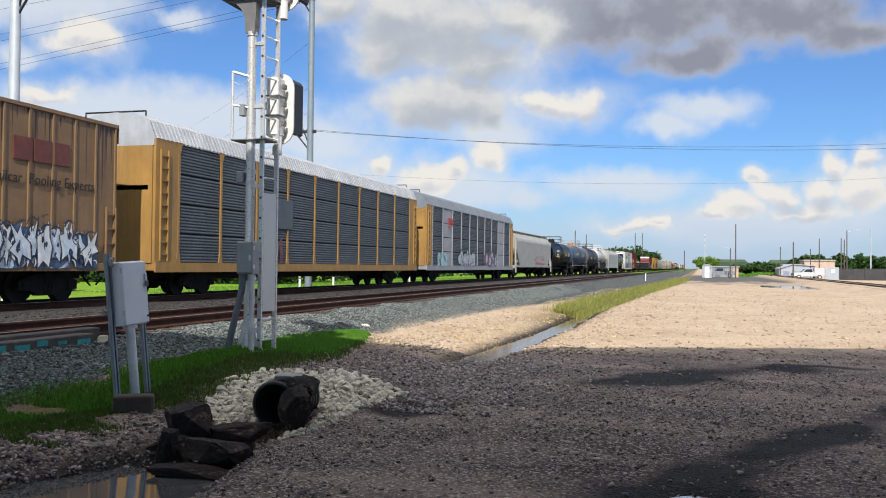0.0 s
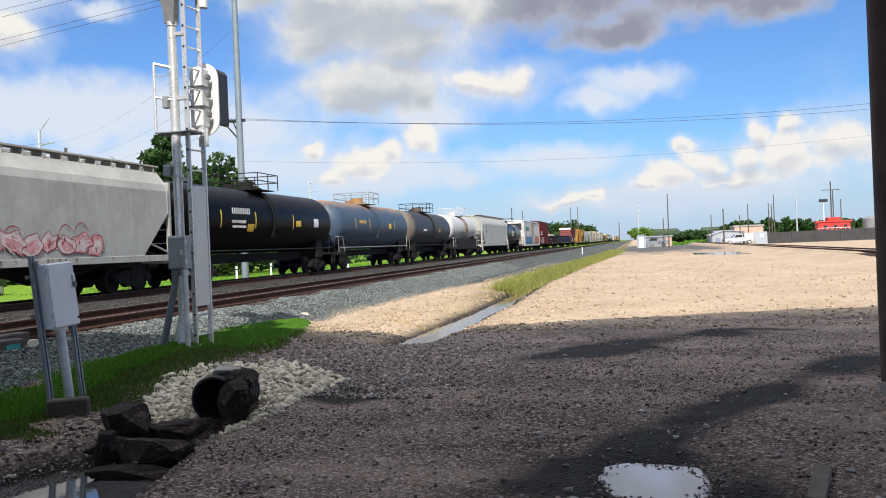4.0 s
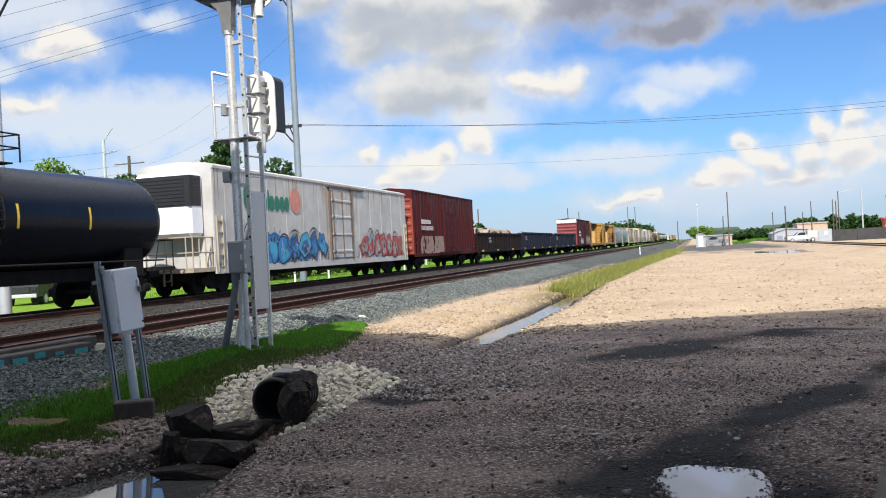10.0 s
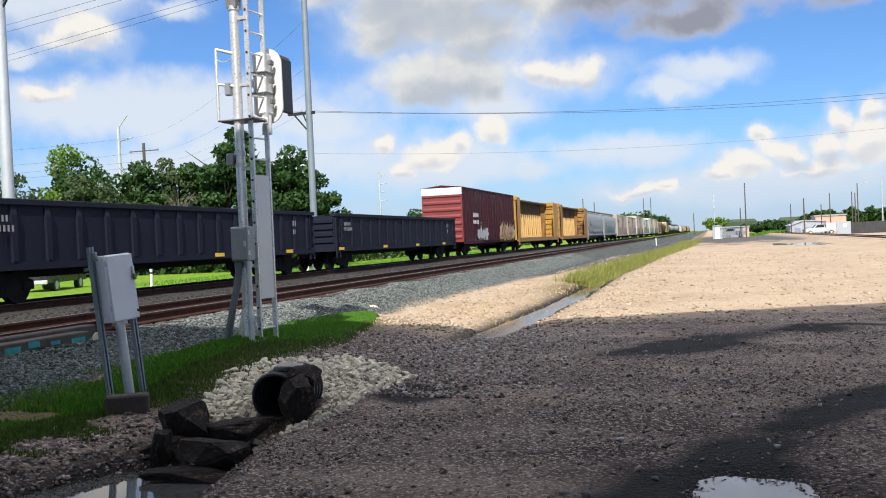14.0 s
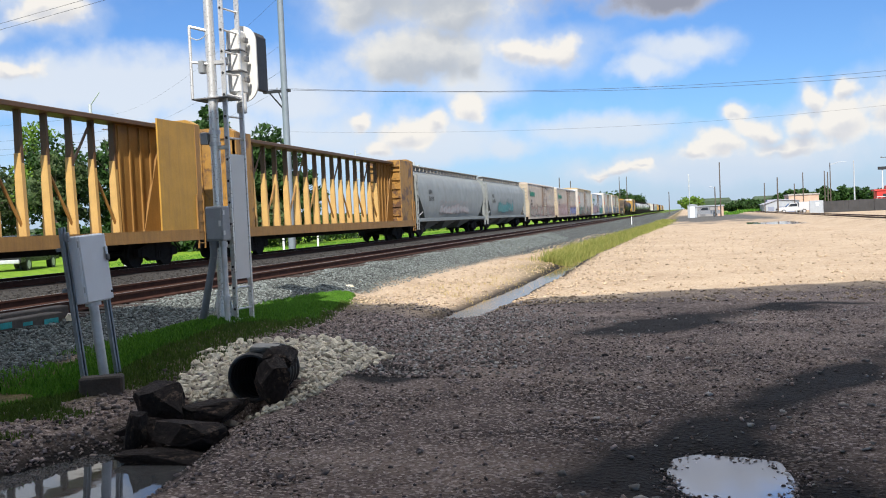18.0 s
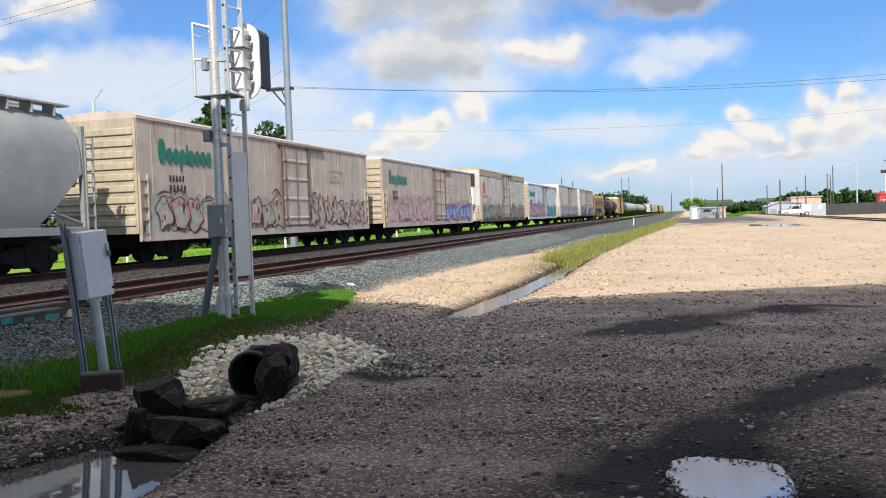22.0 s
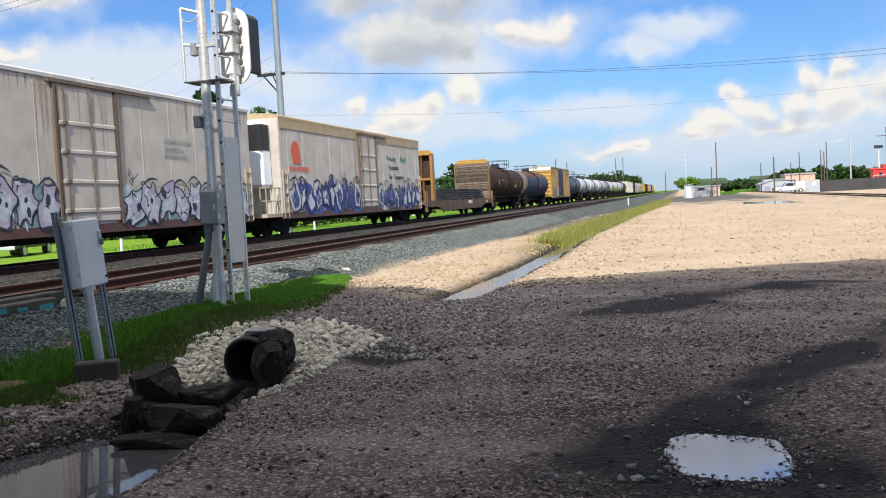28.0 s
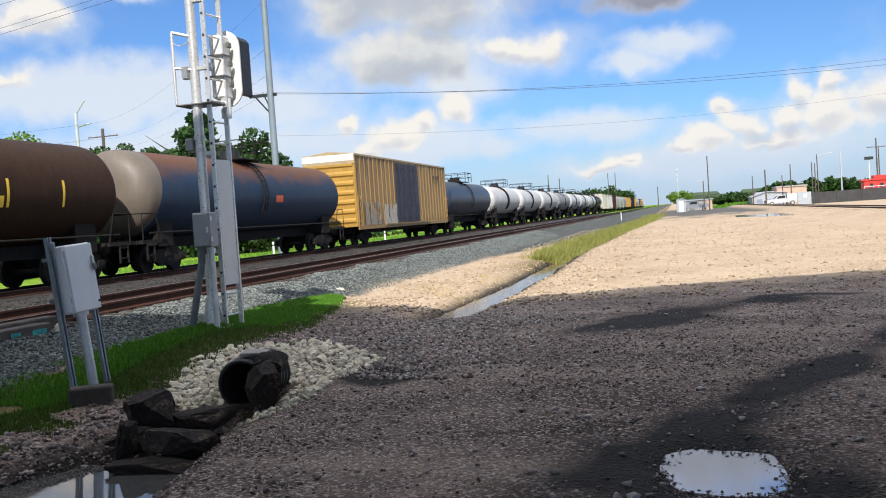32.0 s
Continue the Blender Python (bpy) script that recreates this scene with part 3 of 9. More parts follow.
# ---- railway tracks ----
def rail_profile(x, top):
    return [(x - 0.07, top - 0.17), (x + 0.07, top - 0.17), (x + 0.07, top - 0.155), (x + 0.012, top - 0.13), (x + 0.012, top - 0.045),
            (x + 0.036, top - 0.035), (x + 0.036, top - 0.002), (x - 0.036, top - 0.002), (x - 0.036, top - 0.035), (x - 0.012, top - 0.045), (x - 0.012, top - 0.13), (x - 0.07, top - 0.155)]


def track(name, cx, top, label, y0, y1, tie_y0, tie_y1, bend=None):
    th = thing(name, label, "railway track", pose(cx, 0, 0), "", "structure")
    for s in (-0.755, 0.755):
        r = part("rail", prism(B(), rail_profile(s, top), "y", y0, y1), M_RAIL, th)
        part("rail_head", box(B(), s - 0.03, s + 0.03, y0, y1, top - 0.004, top + 0.001), M_RAILTOP, r, "polished running surface of the rail")
    me = mesh_of("tie", box(B(), -1.3, 1.3, -0.115, 0.115, -0.18, 0.0, 0.012), M_TIE)
    y, k = tie_y0, 0
    rnd = random.Random(3)
    while y < tie_y1:
        o = part("tie", me, None, th)
        o.location = (rnd.uniform(-0.05, 0.05), y, top - 0.172 + rnd.uniform(-0.012, 0.0))
        o.rotation_euler = (0, 0, rnd.uniform(-0.02, 0.02))
        y += 0.52
        k += 1
    return th


track("railway_track", TRACK_NEAR, RAIL_NEAR, "empty rusty railway track on grey ballast", -40, 900, 6, 120)
track("train_track", TRACK_FAR, RAIL_FAR, "railway track under the passing freight train", -640, 1400, 10, 110)

# ---- unseen overpass behind and above the viewer, added to shade the yard ----
def overpass():
    ov = thing("overpass", "unseen concrete overpass added to shade the yard below", "bridge", None, "", "structure")
    k = 9.4 / math.tan(radians(SUN_EL))
    dx, dy = k * math.sin(radians(SUN_AZ)), k * math.cos(radians(SUN_AZ))
    # wanted shade line on the ground; the deck edge is this moved back sunward
    edge = [(60, 37), (25, 27.3), (4.4, 21.3), (-3.85, 18.9), (-6.2, 17.8), (-6.9, 16.4), (-7.6, 15.2), (-9.1, 13.6), (-10.8, 12.6), (-13.8, 11.2), (-40, 3.3)]
    top = [(x - dx, y - dy) for x, y in edge]
    part("deck", prism(B(), top + [(-40 - dx, -20 - dy), (4 - dx, -3.5 - dy), (60 - dx, 6 - dy)], "z", 8.2, 9.4), M_CONC, ov)
    for x, y in ((-34, -13), (-6, -8.5), (17, 3), (42, 6)):
        part("pier", box(B(), x - 0.6, x + 0.6, y - 0.6, y + 0.6, -0.3, 8.2, 0.08), M_CONC, ov)


overpass()

# ---- train ----
SPEED = 18.43
TRAIN = []          # things with their middle at the clip's start


def paint(name, color, **kw):
    a = dict(rough=0.55, vary=0.2, scale=1.2, streak=0.45, bump=0.04, fine=25)
    a.update(kw)
    return mat(name, tuple(0.7 * c for c in color), **a)


def wheel_mesh():
    bm = B()
    for s in (-0.72, 0.72):
        o = 0.06 if s > 0 else -0.06
        cyl(bm, (s - o, 0, 0.45), (s + o, 0, 0.45), 0.45, seg=20)
        cyl(bm, (s - o * 1.7, 0, 0.45), (s - o, 0, 0.45), 0.48, seg=20)
        cyl(bm, (s + o, 0, 0.45), (s + o * 1.3, 0, 0.45), 0.17, seg=12)
    cyl(bm, (-0.95, 0, 0.45), (0.95, 0, 0.45), 0.08, seg=10)
    return mesh_of("wheelset", bm, M_WHEEL)


def truck_mesh():
    bm = B()
    for s in (-1, 1):
        x0, x1 = (0.88, 1.06) if s > 0 else (-1.06, -0.88)
        prism(bm, [(-1.15, 0.36), (-1.15, 0.6), (-0.55, 0.78), (0.55, 0.78), (1.15, 0.6), (1.15, 0.36), (0.72, 0.36), (0.42, 0.2), (-0.42, 0.2), (-0.72, 0.36)], "x", x0, x1)
        for y in (-0.14, 0.0, 0.14):
            cyl(bm, ((x0 + x1) / 2 + 0.05 * s, y, 0.3), ((x0 + x1) / 2 + 0.05 * s, y, 0.58), 0.07, seg=8)
        for y in (-0.88, 0.88):
            box(bm, x0 - 0.02, x1 + 0.04, y - 0.14, y + 0.14, 0.34, 0.6, 0.02)
    box(bm, -1.1, 1.1, -0.2, 0.2, 0.5, 0.85, 0.03)
    return mesh_of("truck_frame", bm, M_UNDER)


def coupler_mesh():
    bm = B()
    box(bm, -0.12, 0.12, -0.1, 0.62, 0.78, 1.02, 0.02)
    box(bm, -0.2, 0.2, 0.42, 0.72, 0.74, 1.06, 0.04)
    pipe(bm, [(0.35, 0, 0.85), (0.38, 0.35, 0.5), (0.25, 0.62, 0.42)], 0.03)
    return mesh_of("coupler", bm, M_UNDER)


ME_WHEEL, ME_TRUCK, ME_COUPLER = wheel_mesh(), truck_mesh(), coupler_mesh()


def car(name, label, y0, y1, category="railcar", truck_in=2.1, fine=True):
    th = thing(name, label, category, pose(TRACK_FAR, (y0 + y1) / 2, RAIL_FAR), "freight train")
    TRAIN.append((th, (y0 + y1) / 2))
    h = (y1 - y0) / 2
    for s in (-1, 1):
        t = part("truck", ME_TRUCK, None, th)
        t.location = (0, s * (h - truck_in), 0)
        for w in (-0.88, 0.88):
            part("wheelset", ME_WHEEL, None, t).location = (0, w, 0)
        c = part("coupler", ME_COUPLER, None, th)
        c.location, c.rotation_euler = (0, s * (h - 0.15), 0), (0, 0, 0 if s > 0 else math.pi)
    return th, h


RUNGS = {}


def rung_mesh(w, face, material):
    key = (round(w, 2), face, material.name)
    if key not in RUNGS:
        bm = box(B(), 0, 0.05, -w / 2, w / 2, -0.02, 0.02) if face == "x" else box(B(), -w / 2, w / 2, -0.05, 0, -0.02, 0.02)
        RUNGS[key] = mesh_of("rung", bm, material)
    return RUNGS[key]


def ladder(th, x, y, z0, z1, w=0.42, material=None, face="x", rungs=None):
    material = material or M_UNDER
    n = rungs or max(2, int((z1 - z0) / 0.38))
    rails = []
    for s in (-1, 1):
        bm = B()
        rails.append(bm)
        if face == "x":
            box(bm, x, x + 0.06, y + s * w / 2 - 0.02, y + s * w / 2 + 0.02, z0, z1)
        else:
            box(bm, x + s * w / 2 - 0.02, x + s * w / 2 + 0.02, y - 0.06, y, z0, z1)
    ld = part("ladder", rails[0], material, th)
    part("ladder_rail", rails[1], material, ld)
    for k in range(n):
        part("rung", rung_mesh(w, face, material), None, ld).location = (x, y, z0 + (k + 0.5) * (z1 - z0) / n)
    return ld


def marks(th, x, y, z, material, rows=((0.9, 0.22), (1.1, 0.22)), label="painted reporting marks"):
    """Lettering too small or private to read: plain bars."""
    bm = B()
    for w, h in rows:
        k, n = 0.0, max(2, int(w / (h * 0.8)))
        for i in range(n):
            a = y + w * i / n
            box(bm, x, x + 0.006, a, a + w / n * 0.45, z, z + h)
        z -= h * 1.55
    part("lettering", bm, material, th, label)


def plate(th, name, x, y, z, w, h, material, label=""):
    return part(name, box(B(), x, x + 0.008, y, y + w, z, z + h), material, th, label)


def spray(color):
    return mat("spray_%02d_%02d_%02d" % tuple(int(c * 99) for c in color), color, 0.5, 0, 0.25, 4, bump=0, streak=0.15)


def rounded(pts, turns=2):
    """Cut the corners of a closed outline."""
    for _ in range(turns):
        out = []
        for (a, b), (c, d) in zip(pts, pts[1:] + pts[:1]):
            out += [(a * 0.75 + c * 0.25, b * 0.75 + d * 0.25), (a * 0.25 + c * 0.75, b * 0.25 + d * 0.75)]
        pts = out
    return pts


def graffiti(th, x, y0, y1, z0, z1, fills, line, seed, letters=6, wild=0.5, extra=None, label="spray-painted graffiti lettering"):
    """A run of fat rounded letter shapes: sprayed cloud behind, drop shade, fill, highlights, outline and tags."""
    rnd = random.Random(seed)
    bm = B()
    H = z1 - z0
    pale = tuple(min(0.75, 0.35 + 0.55 * c) for c in fills[0])
    mats = [spray(c) for c in fills] + [spray(line), spray(extra or tuple(0.6 * c for c in fills[-1])), spray(pale)]
    nl = len(fills)
    LINE, CLOUD_, PALE_ = nl, nl + 1, nl + 2
    lift = [0.003]

    def blob(pts, mi):
        lift[0] += 0.0003
        try:
            bm.faces.new([bm.verts.new((x + lift[0], p[0], p[1])) for p in pts]).material_index = mi
        except ValueError:
            pass

    def stroke(pts, w, mi, closed=False, taper=False):
        lift[0] += 0.0003
        n = len(pts)
        L_, R_ = [], []
        for i, p in enumerate(pts):
            a, b = pts[i - 1] if (i or closed) else p, pts[(i + 1) % n] if (i < n - 1 or closed) else p
            d = Vector((b[0] - a[0], b[1] - a[1]))
            d = d.normalized() if d.length > 1e-6 else Vector((1, 0))
            ww = w * (0.85 + 0.3 * rnd.random()) * ((0.35 + math.sin(math.pi * i / (n - 1))) if taper else 1)
            L_.append(bm.verts.new((x + lift[0], p[0] - d.y * ww, p[1] + d.x * ww)))
            R_.append(bm.verts.new((x + lift[0], p[0] + d.y * ww, p[1] - d.x * ww)))
        for i in range(n if closed else n - 1):
            j = (i + 1) % n
            bm.faces.new((L_[i], L_[j], R_[j], R_[i])).material_index = mi

    def arc(a, b, bow, n=7):
        d = (b[0] - a[0], b[1] - a[1])
        return [(a[0] + d[0] * u - d[1] * bow * math.sin(math.pi * u), a[1] + d[1] * u + d[0] * bow * math.sin(math.pi * u)) for u in (k / (n - 1) for k in range(n))]

    if extra:
        for k in range(letters * 3):
            cy, cz, r = rnd.uniform(y0, y1), rnd.uniform(z0 + 0.05 * H, z0 + H * 0.65), H * rnd.uniform(0.12, 0.34)
            ring = [(cy + 1.4 * r * math.cos(a / 10 * math.tau) * rnd.uniform(0.7, 1.1), max(z0, cz + r * math.sin(a / 10 * math.tau) * rnd.uniform(0.7, 1.1))) for a in range(10)]
            blob(rounded(ring), CLOUD_ if rnd.random() < 0.7 else rnd.randrange(nl))
    w = (y1 - y0) / letters
    order = list(range(letters))
    rnd.shuffle(order)
    for k in order:
        c0, lean = y0 + w * (k + 0.5), rnd.uniform(-0.35, 0.4)
        top, bot = z1 - H * rnd.uniform(0, 0.25), z0 + H * rnd.uniform(0, 0.14)
        wide = rnd.uniform(1.05, 1.45)
        pts = []
        sides = rnd.randrange(9, 14)
        for q in range(sides):
            a = (q + rnd.uniform(-.3, .3)) / sides * math.tau
            r = rnd.uniform(0.62 - 0.25 * wild, 1.05) if q % 2 else rnd.uniform(0.85, 1.25 + 0.3 * wild)
            u, v = 0.5 * r * math.cos(a), 0.5 + 0.52 * r * math.sin(a)
            pts.append((c0 + (u * wide + lean * (v - .5) * (0.4 + wild)) * w, max(z0, bot + v * (top - bot))))
        pts = rounded(pts, (0 if wild > 0.85 else 1) if rnd.random() < wild else 2)
        off = H * 0.035
        blob([(p[0] + off, max(z0, p[1] - off)) for p in pts], LINE)
        main = rnd.randrange(nl)
        blob(pts, main)
        mid_y, mid_z = sum(p[0] for p in pts) / len(pts), sum(p[1] for p in pts) / len(pts)
        blob([(mid_y + (p[0] - mid_y) * 0.62 + 0.05 * w, mid_z + (p[1] - mid_z) * 0.6 - 0.06 * H) for p in pts], (main + 1) % nl)
        for _ in range(2):
            hy, hz, hr = mid_y + rnd.uniform(-.25, .25) * w, mid_z + rnd.uniform(-.25, .25) * H, rnd.uniform(0.03, 0.08)
            blob([(hy + hr * H * math.cos(a / 7 * math.tau) * rnd.uniform(.6, 1.3), hz + 1.5 * hr * H * math.sin(a / 7 * math.tau) * rnd.uniform(.6, 1.3)) for a in range(7)], LINE)
        for _ in range(4 + int(4 * wild)):
            a = (c0 + rnd.uniform(-.45, .45) * w, bot + rnd.uniform(0.1, 0.95) * (top - bot))
            b = (a[0] + rnd.uniform(-.35, .35) * w, a[1] + rnd.uniform(-.3, .3) * (top - bot))
            stroke(arc(a, b, rnd.uniform(-.3, .3)), H * 0.014, rnd.choice((LINE, PALE_, PALE_, main)), taper=True)
        stroke(pts, H * 0.015, LINE, True)
        if rnd.random() < 0.35 + 0.5 * wild:
            a = (c0 - w * .45, top - H * .05)
            stroke(arc(a, (c0 + w * .55, top + H * rnd.uniform(-.15, .12)), rnd.uniform(.1, .4)), H * 0.02, LINE, taper=True)
    for _ in range(int(letters * 1.2 * wild)):
        a = (rnd.uniform(y0, y1), z0 + H * rnd.uniform(0.2, 1.1))
        run = [a]
        for _ in range(5):
            run.append((run[-1][0] + rnd.uniform(-.1, .3) * w, min(z1 + 0.15 * H, max(z0, run[-1][1] + rnd.uniform(-.22, .22) * H))))
        stroke(run, H * 0.01, LINE)
    part("graffiti", bm, mats, th, label)


def wordmark(th, x, y, z, size, material, run, label):
    """A company's mark as plain rounded shapes: a tall one, low ones, stems above or below the line."""
    bm = B()
    for kind in run:
        hi, lo, wd = {"T": (1.0, 0, 0.62), "x": (0.66, 0, 0.5), "d": (1.0, 0, 0.5), "p": (0.66, -0.3, 0.5), "i": (0.9, 0, 0.2), " ": (0, 0, 0.35)}[kind]
        if hi:
            a, b = y, y + wd * size * 0.84
            out = [(a, z + lo * size), (b, z + lo * size if kind != "p" else z), (b, z + hi * size), (a, z + hi * size)]
            if kind == "d":
                out = [(a, z), (b, z), (b, z + size), (b - 0.14 * size, z + size), (b - 0.14 * size, z + 0.66 * size), (a, z + 0.66 * size)]
            elif kind == "p":
                out = [(a, z + lo * size), (a + 0.14 * size, z + lo * size), (a + 0.14 * size, z), (b, z), (b, z + hi * size), (a, z + hi * size)]
            prism(bm, rounded(out, 1), "x", x, x + 0.008)
        y += wd * size
    part("logo", bm, material, th, label)


def smear(th, x, y0, y1, z0, z1, color, seed, n=10, label="scuffed paint patch"):
    rnd = random.Random(seed)
    bm = B()
    for k in range(4 * n):
        cy, cz = rnd.uniform(y0, y1), z0 + (z1 - z0) * rnd.random() ** 1.5
        ry, rz = (y1 - y0) * rnd.uniform(.012, .07), (z1 - z0) * rnd.uniform(.08, .5)
        vs = [bm.verts.new((x + 0.002 + 0.0002 * k, cy + ry * math.cos(a / 12 * math.tau) * rnd.uniform(.6, 1.2), min(z1, max(z0, cz + rz * math.sin(a / 12 * math.tau) * rnd.uniform(.6, 1.2))))) for a in range(12)]
        bm.faces.new(vs)
    tagged(part("paint_patch", bm, spray(color), th, label), kind="stuff")



def drips(th, x, y0, y1, z1, run, color, seed, n=40, up=False):
    """Thin tapering stains that run down from an edge, or up from splashed dirt."""
    rnd = random.Random(seed)
    bm = B()
    for k in range(n):
        y, w, d = rnd.uniform(y0, y1), rnd.uniform(0.008, 0.05), run * rnd.random() ** 2 + 0.06
        d = -d if up else d
        q = x + 0.001 + 0.00004 * k
        bm.faces.new([bm.verts.new(p) for p in ((q, y - w, z1), (q, y + w, z1), (q, y + w * 0.7, z1 - d * 0.5), (q, y + w * 0.1, z1 - d), (q, y - w * 0.2, z1 - d), (q, y - w * 0.8, z1 - d * 0.45))])
    tagged(part("grime_streak", bm, spray(color), th, "dirty run-down streaks"), kind="stuff")


HW = 1.55


def corrugated_panel(w, h, ribs, depth=0.03):
    bm = B()
    rows = []
    for k in range(ribs):
        a = h * k / ribs
        s = h / ribs
        rows += [(0, a), (depth, a + s * 0.25), (depth, a + s * 0.6), (0, a + s * 0.85)]
    rows.append((0, h))
    v0 = [bm.verts.new((x, 0, z)) for x, z in rows]
    v1 = [bm.verts.new((x, w, z)) for x, z in rows]
    for i in range(len(rows) - 1):
        bm.faces.new((v0[i], v1[i], v1[i + 1], v0[i + 1]))
    return bm


def autorack(name, label, y0, y1, frame_m, panel_m, roof_m, end_m, bays, skip=(), top=5.78):
    th, h = car(name, label, y0, y1, "autorack car", 3.4)
    z0, z1 = 1.12, top - 0.92
    part("floor_frame", box(B(), -HW, HW, -h, h, 0.86, 1.12, 0.02), frame_m, th)
    part("side_sill", box(B(), HW, HW + 0.05, -h, h, 0.82, 1.14), frame_m, th)
    part("center_sill", box(B(), -0.4, 0.4, -h + 1, h - 1, 0.55, 0.86), M_UNDER, th)
    part("far_wall", box(B(), -HW, -HW + 0.05, -h + 0.1, h - 0.1, z0, z1 + 0.1), panel_m, th)
    w = (2 * h - 2.7) / bays
    rows, rh = 4, (z1 - z0) / 4
    pm = mesh_of("panel", corrugated_panel(w - 0.2, rh - 0.05, 9), panel_m)
    pm_plain = mesh_of("panel", box(B(), -0.01, 0.02, 0, w - 0.2, 0, rh - 0.05), frame_m)
    post = box(B(), 0, 0.07, -0.06, 0.06, z0 - 0.02, z1 + 0.06)
    prism(post, [(-0.15, z0 - 0.02), (0.15, z0 - 0.02), (0.06, z0 + 0.4), (-0.06, z0 + 0.4)], "x", 0.0, 0.072)
    prism(post, [(-0.06, z1 - 0.3), (0.06, z1 - 0.3), (0.19, z1 + 0.06), (-0.19, z1 + 0.06)], "x", 0.0, 0.072)
    pom = mesh_of("post", post, frame_m)
    for i in range(bays):
        y = -h + 1.35 + i * w
        for r in range(rows):
            o = part("panel", pm_plain if i in skip else pm, None, th)
            o.location = (HW - 0.05, y + 0.1, z0 + r * rh + 0.025)
        part("post", pom, None, th).location = (HW - 0.06, y, 0)
    part("post", pom, None, th).location = (HW - 0.06, h - 1.35, 0)
    part("backing", box(B(), HW - 0.12, HW - 0.07, -h + 0.5, h - 0.5, z0, z1), M_UNDER, th)
    for s in (-1, 1):
        a, b = sorted((s * (h - 1.35), s * h))
        part("end_panel", box(B(), HW - 0.1, HW, a, b, z0, z1 + 0.05, 0.01), end_m, th)
        ed_ = part("end_door", box(B(), -HW + 0.02, HW - 0.1, s * h - 0.04, s * h + 0.02, z0, z1 - 0.2), end_m, th)
        for x in (-0.75, -0.02, 0.7):
            part("door_seam", box(B(), x, x + 0.03, *sorted((s * h + s * 0.02, s * h + s * 0.035)), z0 + 0.05, z1 - 0.25), end_m, ed_)
        part("vent_slot", box(B(), -0.1, HW - 0.25, *sorted((s * h + s * 0.02, s * h + s * 0.04)), z0 + 2.35, z0 + 2.5), M_BLACK, ed_, "dark vent slot")
        part("end_hood", box(B(), -HW + 0.01, HW - 0.05, *sorted((s * h - s * 0.3, s * h + s * 0.03)), z1 - 0.2, z1 + 0.1), roof_m, th, "pale roof hood over the end doors")
        tube_b = tube(B(), [(-HW + 0.2, s * (h - 0.3), top - 0.25), (-HW + 0.2, s * (h - 0.3), top + 0.05), (HW - 0.6, s * (h - 0.3), top + 0.05), (HW - 0.6, s * (h - 0.3), top - 0.1)], 0.03, 6)
        part("roof_grab_bar", tube_b, M_UNDER, th)
        prof = [(HW, z1), (HW * 0.84, z1 + 0.6), (HW * 0.5, z1 + 0.84), (0, z1 + 0.9)]
        prof += [(-p, q) for p, q in prof[-2::-1]]
        part("end_gable", prism(B(), prof, "y", *sorted((s * (h + 0.02), s * (h - 0.04)))), roof_m, th)
        ladder(th, HW + 0.01, s * (h - 0.45), 1.2, z1 - 0.3, material=end_m)
    rb = B()
    for k in range(int(2 * h / 0.24)):
        y = -h + 0.1 + k * 0.24
        prof = [(HW + 0.025, z1 + 0.04), (HW * 0.85, z1 + 0.61), (HW * 0.5, z1 + 0.855), (0, z1 + 0.92)]
        prof += [(-p, q) for p, q in prof[-2::-1]]
        prism(rb, prof, "y", y, y + 0.12)
    prof = [(HW, z1), (HW * 0.84, z1 + 0.6), (HW * 0.5, z1 + 0.84), (0, z1 + 0.9)]
    prof += [(-p, q) for p, q in prof[-2::-1]]
    roof = part("roof", prism(B(), prof, "y", -h, h), roof_m, th)
    tagged(part("roof_rib", rb, roof_m, roof), kind="stuff")
    return th, h, w


